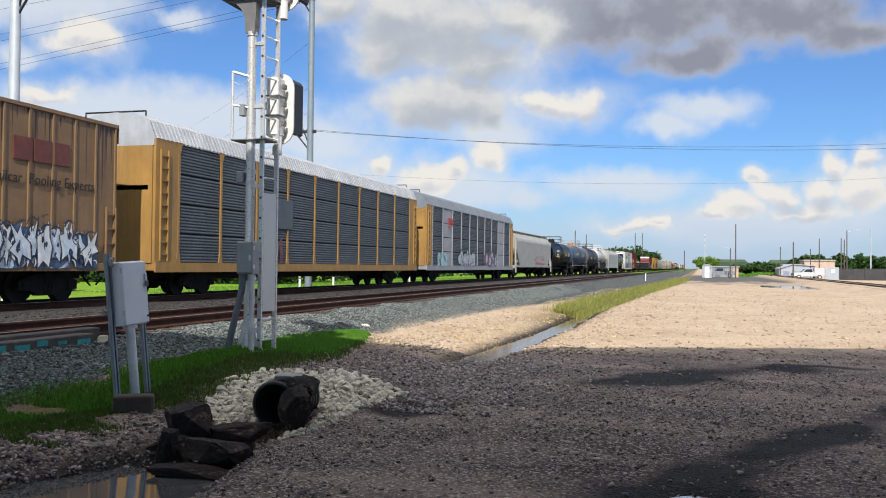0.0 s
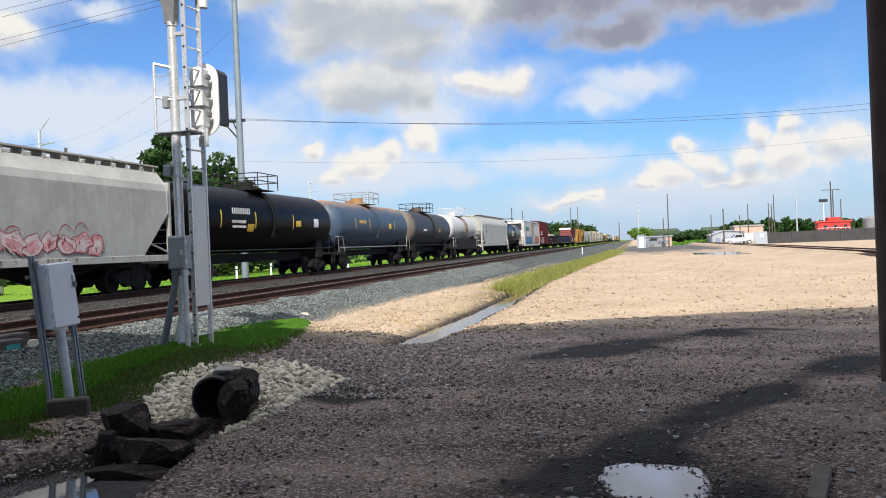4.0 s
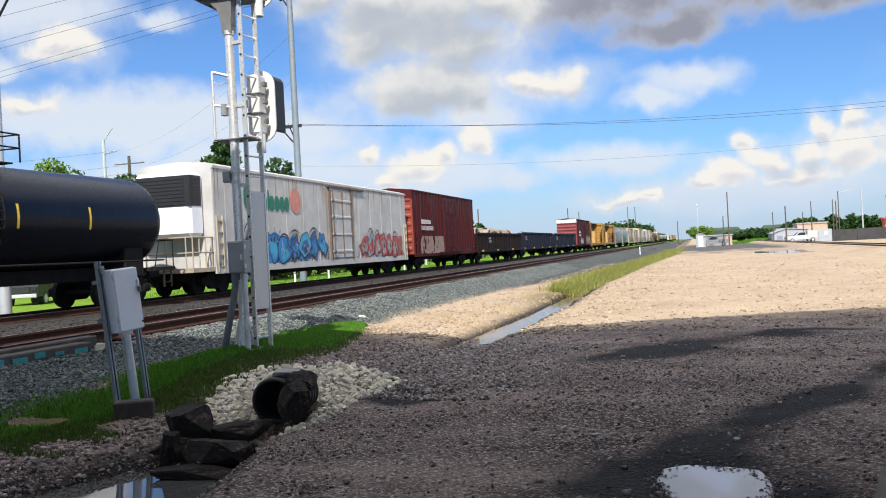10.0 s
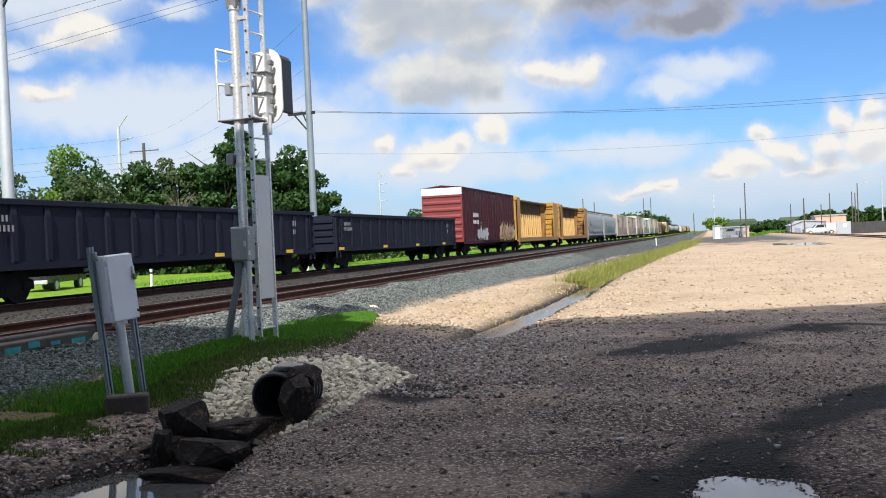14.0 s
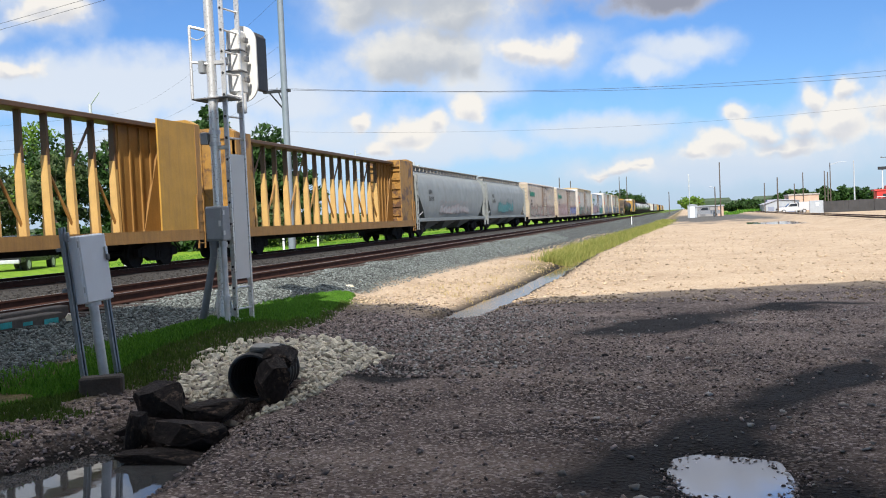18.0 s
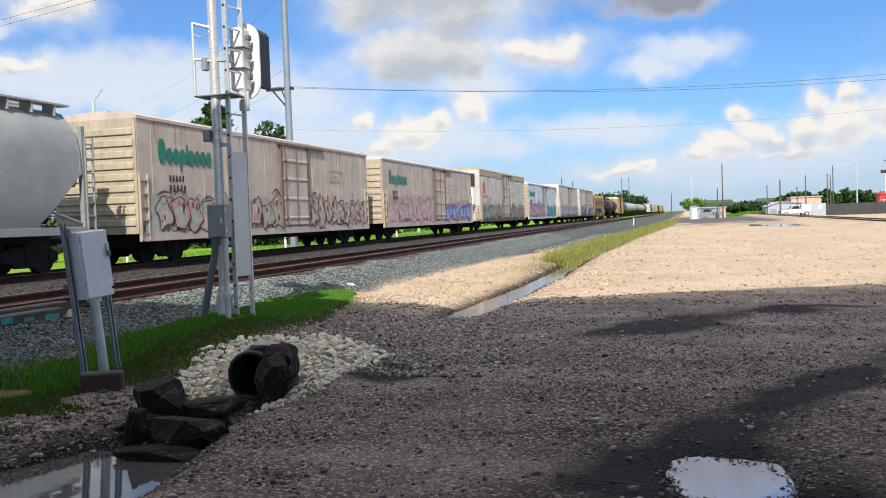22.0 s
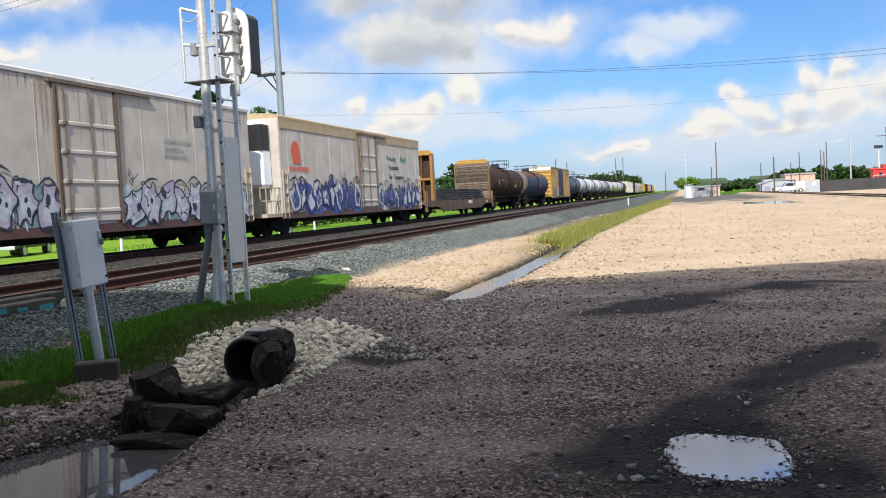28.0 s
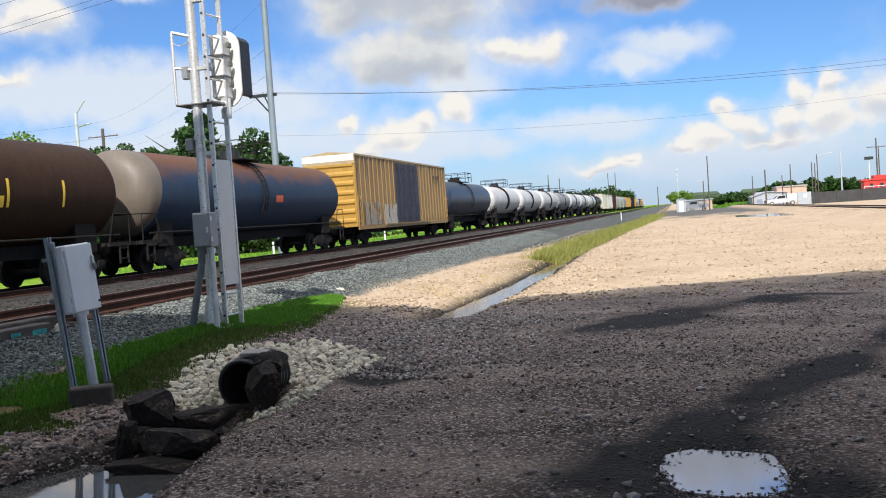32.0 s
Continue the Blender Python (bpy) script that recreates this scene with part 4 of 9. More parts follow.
def boxcar(name, label, y0, y1, body_m, end_m, roof_m, door_m, top=4.75, ribs=18, door_w=3.2, door_n=2, door_at=0.0, sill=1.05, rib_w=0.1, rib_d=0.05, end_top=None, fine=True):
    th, h = car(name, label, y0, y1, "boxcar", 2.3)
    body = part("body", box(B(), -HW + 0.06, HW - 0.05, -h + 0.06, h - 0.06, sill, top - 0.25), body_m, th)
    part("side_sill", box(B(), HW - 0.08, HW, -h + 0.1, h - 0.1, sill - 0.18, sill + 0.05, 0.01), body_m, th)
    part("underframe", box(B(), -0.7, 0.7, -h + 0.6, h - 0.6, sill - 0.4, sill), M_UNDER, th)
    prof = [(HW, top - 0.27), (HW, top - 0.17), (0, top), (-HW, top - 0.17), (-HW, top - 0.27)]
    roof = part("roof", prism(B(), prof, "y", -h, h), roof_m, th)
    rib = mesh_of("rib", box(B(), 0, rib_d, -rib_w / 2, rib_w / 2, sill + 0.03, top - 0.27, 0.008), body_m)
    for k in range(ribs + 1):
        y = -h + 0.12 + (2 * h - 0.24) * k / ribs
        if abs(y - door_at) < door_w / 2 + 0.05:
            continue
        part("rib", rib, None, body).location = (HW - 0.06, y, 0)
    dw = door_w / door_n
    for k in range(door_n):
        a = door_at - door_w / 2 + k * dw
        bm = box(B(), HW - 0.06, HW + 0.04, a + 0.03, a + dw - 0.03, sill + 0.08, top - 0.4, 0.01)
        for z in np.linspace(sill + 0.4, top - 0.7, 5):
            box(bm, HW + 0.03, HW + 0.07, a + 0.08, a + dw - 0.08, z - 0.03, z + 0.03)
        d = part("door", bm, door_m, th)
        bm = B()
        for q in (0.3, 0.7):
            cyl(bm, (HW + 0.09, a + dw * q, sill + 0.1), (HW + 0.09, a + dw * q, top - 0.45), 0.018, seg=6)
        part("lock_rod", bm, door_m, d)
    if fine:
        for q, (c, sd) in enumerate((((0.05, 0.024, 0.02), int(y0)), ((0.032, 0.02, 0.018), int(y0) + 9))):
            drips(th, HW - 0.048, -h + 0.2, door_at - door_w / 2 - 0.1, top - 0.3, 2.6, c, sd, 34)
            drips(th, HW - 0.048, door_at + door_w / 2 + 0.1, h - 0.2, top - 0.3, 2.6, c, sd + 1, 34)
            drips(th, HW + 0.042, door_at - door_w / 2 + 0.1, door_at + door_w / 2 - 0.1, top - 0.42, 2.6, c, sd + 2, 16)
        drips(th, HW - 0.046, -h + 0.1, h - 0.1, sill + 0.02, 0.5, (0.05, 0.035, 0.028), int(y0) + 5, 110, True)
    part("door_track", box(B(), HW - 0.05, HW + 0.08, door_at - door_w, door_at + door_w, sill - 0.02, sill + 0.06), body_m, th)
    for s in (-1, 1):
        ew = part("end_wall", box(B(), -HW + 0.05, HW - 0.05, *sorted((s * (h - 0.07), s * (h - 0.02))), sill, end_top or top - 0.25), end_m, th)
        n = 7
        cor = mesh_of("corrugation", prism(B(), [(s * -0.02, -0.12), (s * 0.05, -0.03), (s * 0.05, 0.08), (s * -0.02, 0.2)], "x", -HW + 0.15, HW - 0.15), end_m)
        for k in range(n):
            part("corrugation", cor, None, ew).location = (0, s * (h - 0.005), sill + 0.3 + k * (top - 0.6 - sill) / n)
        prof = [(HW - 0.03, top - 0.72), (HW - 0.03, top - 0.2), (0, top - 0.02), (-HW + 0.03, top - 0.2), (-HW + 0.03, top - 0.72)]
        part("end_cap", prism(B(), prof, "y", *sorted((s * (h + 0.005), s * (h + 0.04)))), roof_m, th)
        ladder(th, HW - 0.03, s * (h - 0.32), sill, sill + 1.7, material=body_m)
    return th, h


def reefer(name, label, y0, y1, body_m, roof_m, end_m, door_m, unit=False, top=5.0, trim_m=None, door_at=0.6):
    th, h = car(name, label, y0, y1, "refrigerator car", 2.4)
    sill, a = 1.0, -h + (1.5 if unit else 0.05)
    body = part("body", box(B(), -HW, HW - 0.02, a, h - 0.05, sill, top - 0.28, 0.02), body_m, th)
    n = 13
    for k in range(n):
        y = a + (h - 0.1 - a) * (k + 0.5) / n
        if abs(y - door_at) < 1.6:
            continue
        part("seam", box(B(), HW - 0.022, HW - 0.01, y - 0.02, y + 0.02, sill + 0.05, top - 0.3), body_m, body)
    part("side_sill", box(B(), HW - 0.06, HW + 0.01, a, h - 0.05, sill - 0.25, sill + 0.02), trim_m or body_m, th)
    part("underframe", box(B(), -0.7, 0.7, -h + 0.5, h - 0.6, sill - 0.45, sill), M_UNDER, th)
    prof = [(HW + 0.02, top - 0.3), (HW + 0.02, top - 0.2), (HW * 0.8, top - 0.08), (0, top), (-HW * 0.8, top - 0.08), (-HW - 0.02, top - 0.2), (-HW - 0.02, top - 0.3)]
    part("roof", prism(B(), prof, "y", a, h), roof_m, th)
    d0, d1 = door_at - 1.35, door_at + 1.35
    door = box(B(), HW - 0.05, HW + 0.04, d0, d1, sill + 0.1, top - 0.5, 0.015)
    door = part("door", door, door_m, th)
    fr = B()
    for y in (d0 - 0.05, d1 + 0.05):
        box(fr, HW - 0.03, HW + 0.07, y - 0.05, y + 0.05, sill, top - 0.3)
    box(fr, HW - 0.03, HW + 0.09, d0 - 0.3, d1 + 1.9, top - 0.42, top - 0.35)
    part("door_frame", fr, P_DOORGRIME, th, "rust-stained door posts and track")
    if roof_m is P_TANROOF:
        part("fascia", box(B(), HW - 0.01, HW + 0.012, a, h - 0.05, top - 0.72, top - 0.3), roof_m, th, "tan painted band under the roof")
    rods = B()
    for y in (d0 + 0.3, door_at + 0.1):
        cyl(rods, (HW + 0.075, y, sill + 0.15), (HW + 0.075, y, top - 0.55), 0.024, seg=6)
    part("lock_rod", rods, P_DOORGRIME, door, "grimy vertical lock rods")
    for z in (sill + 0.42, sill + 1.25, sill + 2.1, sill + 2.9):
        part("door_stiffener", prism(B(), [(HW + 0.035, z - 0.07), (HW + 0.07, z - 0.04), (HW + 0.07, z + 0.04), (HW + 0.035, z + 0.07)], "y", d0 + 0.08, d1 - 0.08), door_m, door)
        part("lock_lug", box(B(), HW + 0.06, HW + 0.12, d0 + 0.22, d0 + 0.4, z - 0.06, z + 0.06, 0.01), P_DOORGRIME, door)
    for y in (d0 + 0.04, d1 - 0.1):
        part("door_edge", box(B(), HW + 0.038, HW + 0.055, y, y + 0.06, sill + 0.12, top - 0.52), P_DOORGRIME, door)
    sd = int(y0)
    drips(th, HW - 0.018, a + 0.1, d0 - 0.1, top - 0.3, 1.6, (0.34, 0.26, 0.19), sd, 40)
    drips(th, HW - 0.018, d1 + 0.1, h - 0.15, top - 0.3, 1.6, (0.34, 0.26, 0.19), sd + 1, 40)
    drips(th, HW - 0.018, d0 - 0.8, d0 - 0.1, top - 0.5, 3.4, (0.4, 0.31, 0.24), sd + 2, 16)
    drips(th, HW - 0.018, d1 + 0.1, d1 + 0.7, top - 0.5, 3.4, (0.4, 0.31, 0.24), sd + 3, 12)
    drips(th, HW + 0.041, d0 + 0.1, d1 - 0.1, top - 0.55, 3.2, (0.4, 0.32, 0.25), sd + 4, 22)
    drips(th, HW - 0.016, a + 0.1, h - 0.1, sill + 0.02, 0.6, (0.12, 0.07, 0.05), sd + 5, 120, True)
    for s in ((1,) if unit else (-1, 1)):
        ew = part("end_wall", box(B(), -HW + 0.02, HW - 0.03, *sorted((s * (h - 0.06), s * h)), sill, top - 0.28), end_m, th)
        cor = mesh_of("corrugation", box(B(), -HW + 0.12, HW - 0.12, *sorted((s * -0.01, s * 0.05)), 0, 0.22, 0.02), end_m)
        for k in range(9):
            part("corrugation", cor, None, ew).location = (0, s * h, sill + 0.25 + k * (top - 0.7 - sill) / 9)
        ladder(th, HW - 0.02, s * (h - 0.3), sill - 0.2, sill + 1.9, material=end_m)
    if unit:
        part("end_wall", box(B(), -HW + 0.02, HW - 0.03, a - 0.03, a, sill, top - 0.28), body_m, th)
        u = part("cooling_unit", box(B(), -1.1, 1.15, -h + 0.55, a - 0.02, sill + 1.15, top - 0.45, 0.12), M_WHITEBOX, th, "white refrigeration unit on the end platform")
        bm = B()
        for k in range(8):
            z = top - 1.65 + k * 0.13
            box(bm, -0.9, 0.95, -h + 0.5, -h + 0.54, z, z + 0.07)
            box(bm, 1.15, 1.18, -h + 0.7, a - 0.25, z, z + 0.07)
        part("grille", bm, M_BLACK, u, "black louvred cooling grille")
        part("grille_back", box(B(), -1.0, 1.165, -h + 0.52, a - 0.2, top - 1.7, top - 0.6), M_BLACK, u)
        pl = box(B(), -HW + 0.05, HW - 0.05, -h, a, sill - 0.15, sill)
        part("platform", pl, end_m, th)
        rl = B()
        for y in np.linspace(-h + 0.05, a - 0.15, 4):
            cyl(rl, (HW - 0.08, y, sill), (HW - 0.08, y, sill + 1.1), 0.025, seg=6)
        for x in (-1.2, -0.4, 0.4, 1.2):
            cyl(rl, (x, -h + 0.05, sill), (x, -h + 0.05, sill + 1.1), 0.025, seg=6)
        for z in (0.55, 1.1):
            pipe(rl, [(HW - 0.08, a, sill + z), (HW - 0.08, -h + 0.05, sill + z), (-HW, -h + 0.05, sill + z)], 0.025, 6)
        part("handrail", rl, end_m, th)
        ladder(th, HW - 0.02, a + 0.35, sill - 0.2, sill + 1.9, material=end_m)
    return th, h


def hopper(name, label, y0, y1, body_m, round_side=False, top=4.65):
    th, h = car(name, label, y0, y1, "covered hopper", 2.2)
    sill = 1.25
    if round_side:
        prof = [(HW * 0.9, sill), (HW * 0.98, sill + 0.5), (HW, sill + 1.3), (HW * 0.98, sill + 2.1), (HW * 0.9, sill + 2.7), (HW * 0.62, top - 0.2), (0.5, top - 0.04)]
    else:
        prof = [(HW, sill), (HW, sill + 2.35), (HW * 0.95, sill + 2.6), (HW * 0.72, top - 0.18), (0.5, top - 0.04)]
    prof = prof + [(-x, z) for x, z in prof[::-1]]
    knee = sill + 1.5
    at = next(i for i, p in enumerate(prof) if p[1] > knee)
    (xa, za), (xb, zb) = prof[at - 1], prof[at]
    xk = xa + (xb - xa) * (knee - za) / (zb - za)
    prof = prof[:at] + [(xk, knee)] + prof[at:len(prof) - at] + [(-xk, knee)] + prof[len(prof) - at:]
    bm = B()
    ring = []
    for s in (-1, 1):
        ring.append([bm.verts.new((x, s * (h - 0.55 - max(0.0, knee - z) * 1.15), z)) for x, z in prof])
    n = len(prof)
    for i in range(n):
        bm.faces.new((ring[0][i], ring[0][(i + 1) % n], ring[1][(i + 1) % n], ring[1][i]))
    for R in ring:
        bm.faces.new(R[at:n - at])
        bm.faces.new(R[:at + 1] + R[n - at - 1:])
    part("body", bm, body_m, th, smooth=round_side)
    for s in (-1, 1):
        rim = [(x * 1.012, z + 0.01) for x, z in prof[at:n - at]]
        inner = [(x * 0.95, knee + 0.06 + (z - knee) * 0.95) for x, z in prof[at:n - at]]
        part("end_rim", prism(B(), rim + inner[::-1], "y", *sorted((s * (h - 0.57), s * (h - 0.5)))), body_m, th)
        part("slope_stiffener", prism(B(), [(s * (h - 0.6), knee - 0.05), (s * (h - 0.52), knee + 0.1), (s * (h - 0.75), knee - 0.35)], "x", -xk + 0.05, xk - 0.05), body_m, th)
        br = B()
        for x in (-HW + 0.1, HW - 0.1):
            pipe(br, [(x, s * (h - 0.4), knee + 0.05), (x, s * (h - 0.4), sill)], 0.05, 8)
            pipe(br, [(x, s * (h - 0.4), sill + 0.1), (x, s * (h - 1.7), knee - 1.05)], 0.04, 8)
        for z in (0.45, 0.95):
            tube(br, [(-HW + 0.1, s * (h - 0.3), sill + z), (HW - 0.1, s * (h - 0.3), sill + z)], 0.022, 6)
        part("end_frame", br, body_m, th)
    part("side_sill", box(B(), HW - 0.12, HW + 0.02, -h + 0.3, h - 0.3, sill - 0.2, sill + 0.02, 0.01), body_m, th)
    part("center_sill", box(B(), -0.35, 0.35, -h + 0.2, h - 0.2, 0.75, 1.05), M_UNDER, th)
    hb = (2 * h - 6.4) / 3
    for k in range(3):
        y = -h + 3.2 + (k + 0.5) * hb
        bm = B()
        for x0, x1 in ((-HW + 0.2, HW - 0.15),):
            lo = [(-0.4, y - 0.3, 0.45), (0.4, y - 0.3, 0.45), (0.4, y + 0.3, 0.45), (-0.4, y + 0.3, 0.45)]
            hi = [(x0, y - hb * 0.47, sill), (x1, y - hb * 0.47, sill), (x1, y + hb * 0.47, sill), (x0, y + hb * 0.47, sill)]
            loft(bm, [lo, hi])
        part("hopper_chute", bm, body_m if round_side else M_UNDER, th)
    for s in (-1, 1):
        part("end_post", box(B(), HW - 0.14, HW, *sorted((s * (h - 0.3), s * (h - 0.45))), sill - 0.1, top - 0.55), body_m, th)
        bm = box(B(), -HW, HW, *sorted((s * (h - 0.25), s * (h - 0.5))), 0.95, sill)
        part("end_sill", bm, body_m, th)
        part("end_platform", box(B(), -1.2, 1.2, *sorted((s * (h - 0.05), s * (h - 0.3))), 1.0, 1.06), M_UNDER, th)
        ladder(th, HW - 0.02, s * (h - 0.16), 0.55, sill + (0.5 if not round_side else 2.6), w=0.34, material=body_m)
        prism_pts = [(s * (h - 0.45), sill), (s * (h - 2.2), sill), (s * (h - 0.7), knee - 0.1)]
        part("end_gusset", prism(B(), prism_pts, "x", -0.05, 0.05), body_m, th)
        part("air_tank", cyl(B(), (-0.6, s * (h - 1.0), 1.6), (0.6, s * (h - 1.0), 1.6), 0.22), M_UNDER, th)
    if not round_side:
        drips(th, HW + 0.001, -h + 1.2, h - 1.2, sill + 2.3, 1.8, (0.34, 0.31, 0.27), int(y0), 70)
        drips(th, HW + 0.022, -h + 0.4, h - 0.4, sill + 0.0, 0.16, (0.16, 0.12, 0.09), int(y0) + 1, 60)
    walk_m = mat("roof_grating", (0.4, 0.37, 0.32), 0.7, 0.1)
    for x in (-0.95, 0.95):
        rw = box(B(), x - 0.22, x + 0.22, -h + 0.4, h - 0.4, top + 0.02, top + 0.07)
        for y in np.arange(-h + 0.6, h - 0.4, 0.9):
            box(rw, x - 0.2, x + 0.2, y - 0.03, y + 0.03, top - 0.28, top + 0.021)
        part("roof_walk", rw, walk_m, th)
    for y in np.arange(-h + 1.6, h - 1.2, 1.55):
        part("hatch_cover", box(B(), -0.4, 0.4, y, y + 1.3, top - 0.05, top + 0.08, 0.03), body_m, th)
    return th, h


def tanker(name, label, y0, y1, shell_m, r=1.48, zc=2.72, dome_m=None, rail_m=None, band_m=None, end_m=None, sill_m=None, dome_r=0.75, ladder_m=None):
    th, h = car(name, label, y0, y1, "tank car", 2.1)
    te = h - 0.3
    rings, n = [], 40
    for y, k in ((-te, 0.02), (-te + 0.03, 0.45), (-te + 0.12, 0.72), (-te + 0.28, 0.9), (-te + 0.5, 0.985), (-te + 0.7, 1.0), (te - 0.7, 1.0), (te - 0.5, 0.985), (te - 0.28, 0.9), (te - 0.12, 0.72), (te - 0.03, 0.45), (te, 0.02)):
        rings.append([(r * k * math.sin(i / n * math.tau), y, zc + r * k * math.cos(i / n * math.tau)) for i in range(n)])
    part("tank", loft(B(), rings), shell_m, th, smooth=True)
    if end_m:
        part("tank_end", loft(B(), [[(p[0] * 1.006, p[1] - 0.006, zc + (p[2] - zc) * 1.006) for p in ring] for ring in rings[:6]] + [[(r * 1.006 * math.sin(i / n * math.tau), -te + 1.0 + 0.35 * math.cos(i / n * math.tau), zc + r * 1.006 * math.cos(i / n * math.tau)) for i in range(n)]], cap=False), end_m, th, "sun-bleached tank end", smooth=True)
    if band_m:
        for y in (-0.25, 0.5):
            part("tank_band", cyl(B(), (0, y, zc), (0, y + 0.9 if y > 0 else y + 0.12, zc), r + 0.008, seg=40), band_m, th, smooth=True)
    if band_m:
        for x in (-1.42, 1.38):
            part("skirt", box(B(), x, x + 0.04, -te + 0.2, te - 0.2, 0.85, 1.9), M_UNDER, th, "black side skirt")
    for s in (-1, 1):
        part("saddle", box(B(), -1.15, 1.15, *sorted((s * (te - 1.1), s * (te - 2.1))), 0.85, zc - r * 0.55, 0.03), sill_m or M_UNDER, th)
        part("end_platform", box(B(), -1.45, 1.45, *sorted((s * (h - 0.05), s * (te - 0.9))), 1.0, 1.12), sill_m or M_UNDER, th)
        bm = B()
        y = s * (h - 0.12)
        tube(bm, [(1.42, y, 1.1), (1.42, y, 2.0), (-1.42, y, 2.0), (-1.42, y, 1.1)], 0.022, 6)
        tube(bm, [(1.42, y, 2.0), (1.42, s * (te - 0.6), 2.0), (1.42, s * (te - 0.9), 1.1)], 0.022, 6)
        part("handrail", bm, rail_m or M_UNDER, th)
        ladder(th, 1.4, s * (h - 0.5), 0.45, 1.1, material=M_UNDER)
    part("center_sill", box(B(), -0.3, 0.3, -h + 0.3, h - 0.3, 0.8, 1.2), sill_m or M_UNDER, th)
    bm = B()
    pipe(bm, [(1.38, -te + 0.3, 1.35), (1.38, te - 0.3, 1.35)], 0.03, 6)
    part("side_rail", bm, rail_m or M_UNDER, th)
    zt = zc + r
    part("dome", cyl(B(), (0, -0.1, zt - 0.15), (0, -0.1, zt + 0.42), dome_r * 0.55, seg=18), dome_m or M_UNDER, th)
    part("platform", box(B(), -1.05, 1.05, -1.2, 1.0, zt - 0.04, zt + 0.0), rail_m or M_UNDER, th)
    for z in (0.38, 0.74):
        rl = part("railing", tube(B(), [(1.2, -1.3, zt + z), (1.2, 1.1, zt + z), (-1.2, 1.1, zt + z), (-1.2, -1.3, zt + z), (1.2, -1.3, zt + z)], 0.024, 6), rail_m or M_UNDER, th)
    po = mesh_of("railing_post", cyl(B(), (0, 0, zt), (0, 0, zt + 0.74), 0.025, seg=6), rail_m or M_UNDER)
    for x, y in ((1.2, -1.3), (1.2, -0.1), (1.2, 1.1), (-1.2, -1.3), (-1.2, 1.1), (0, -1.3), (0, 1.1)):
        part("railing_post", po, None, rl).location = (x, y, 0)
    lm = ladder_m or rail_m or M_UNDER
    for s in (-0.2, 0.2):
        pts = [(math.sin(a) * (r + 0.07), -0.1 + s, zc + math.cos(a) * (r + 0.07)) for a in np.linspace(0.55, 2.1, 9)]
        tl = part("ladder_rail", tube(B(), pts, 0.025, 6), lm, th)
    ru = mesh_of("rung", cyl(B(), (0, -0.3, 0), (0, 0.1, 0), 0.02, seg=6), lm)
    for a in np.linspace(0.6, 2.1, 11):
        part("rung", ru, None, tl).location = (math.sin(a) * (r + 0.07), 0, zc + math.cos(a) * (r + 0.07))
    for y, w in ((1.2, 0.25), (-1.9, 0.2)):
        part("valve_cover", cyl(B(), (0, y, zt - 0.1), (0, y, zt + 0.2), w, seg=12), dome_m or M_UNDER, th)
    return th, h


def on_tank(th, name, r, zc, y, w, a0, a1, material, label=""):
    """A patch of paint that follows the shell."""
    bm = B()
    n = 20
    rows = [[bm.verts.new(((r + 0.008) * math.sin(a), y + dy, zc + (r + 0.008) * math.cos(a))) for dy in (0, w)] for a in np.linspace(a0, a1, n)]
    for p, q in zip(rows, rows[1:]):
        bm.faces.new((p[0], p[1], q[1], q[0]))
    part(name, bm, material, th, label)


def gondola(name, label, y0, y1, body_m, top=3.45, ribs=14, inner=None):
    th, h = car(name, label, y0, y1, "gondola car", 2.0)
    sill = 1.1
    part("floor", box(B(), -HW + 0.1, HW - 0.1, -h + 0.1, h - 0.1, sill - 0.1, sill + 0.05), body_m, th)
    for s in (-1, 1):
        part("side_wall", box(B(), *sorted((s * (HW - 0.02), s * (HW - 0.1))), -h + 0.08, h - 0.08, sill - 0.2, top), body_m, th)
        part("top_chord", box(B(), *sorted((s * (HW - 0.14), s * (HW + 0.06))), -h, h, top - 0.06, top + 0.1, 0.015), body_m, th)
        bm = box(B(), -HW + 0.05, HW - 0.05, *sorted((s * (h - 0.04), s * (h - 0.12))), sill - 0.2, top)
        for z in np.linspace(sill + 0.2, top - 0.35, 4):
            box(bm, -HW + 0.1, HW - 0.1, *sorted((s * (h - 0.04), s * (h + 0.04))), z, z + 0.2, 0.02)
        part("end_wall", bm, body_m, th)
        ladder(th, HW - 0.02, s * (h - 0.3), sill - 0.5, top - 0.1, material=body_m)
    rib = prism(B(), [(0, sill - 0.1), (0.09, sill), (0.09, top - 0.3), (0.02, top - 0.05), (0, top - 0.05)], "y", -0.09, 0.09)
    rm = mesh_of("rib", rib, body_m)
    for k in range(ribs):
        part("rib", rm, None, th).location = (HW - 0.03, -h + 0.75 + (2 * h - 1.5) * k / (ribs - 1), 0)
    part("side_sill", box(B(), HW - 0.06, HW + 0.04, -h + 0.1, h - 0.1, sill - 0.22, sill - 0.02), body_m, th)
    part("center_sill", box(B(), -0.35, 0.35, -h + 0.3, h - 0.3, 0.65, sill - 0.1), M_UNDER, th)
    return th, h


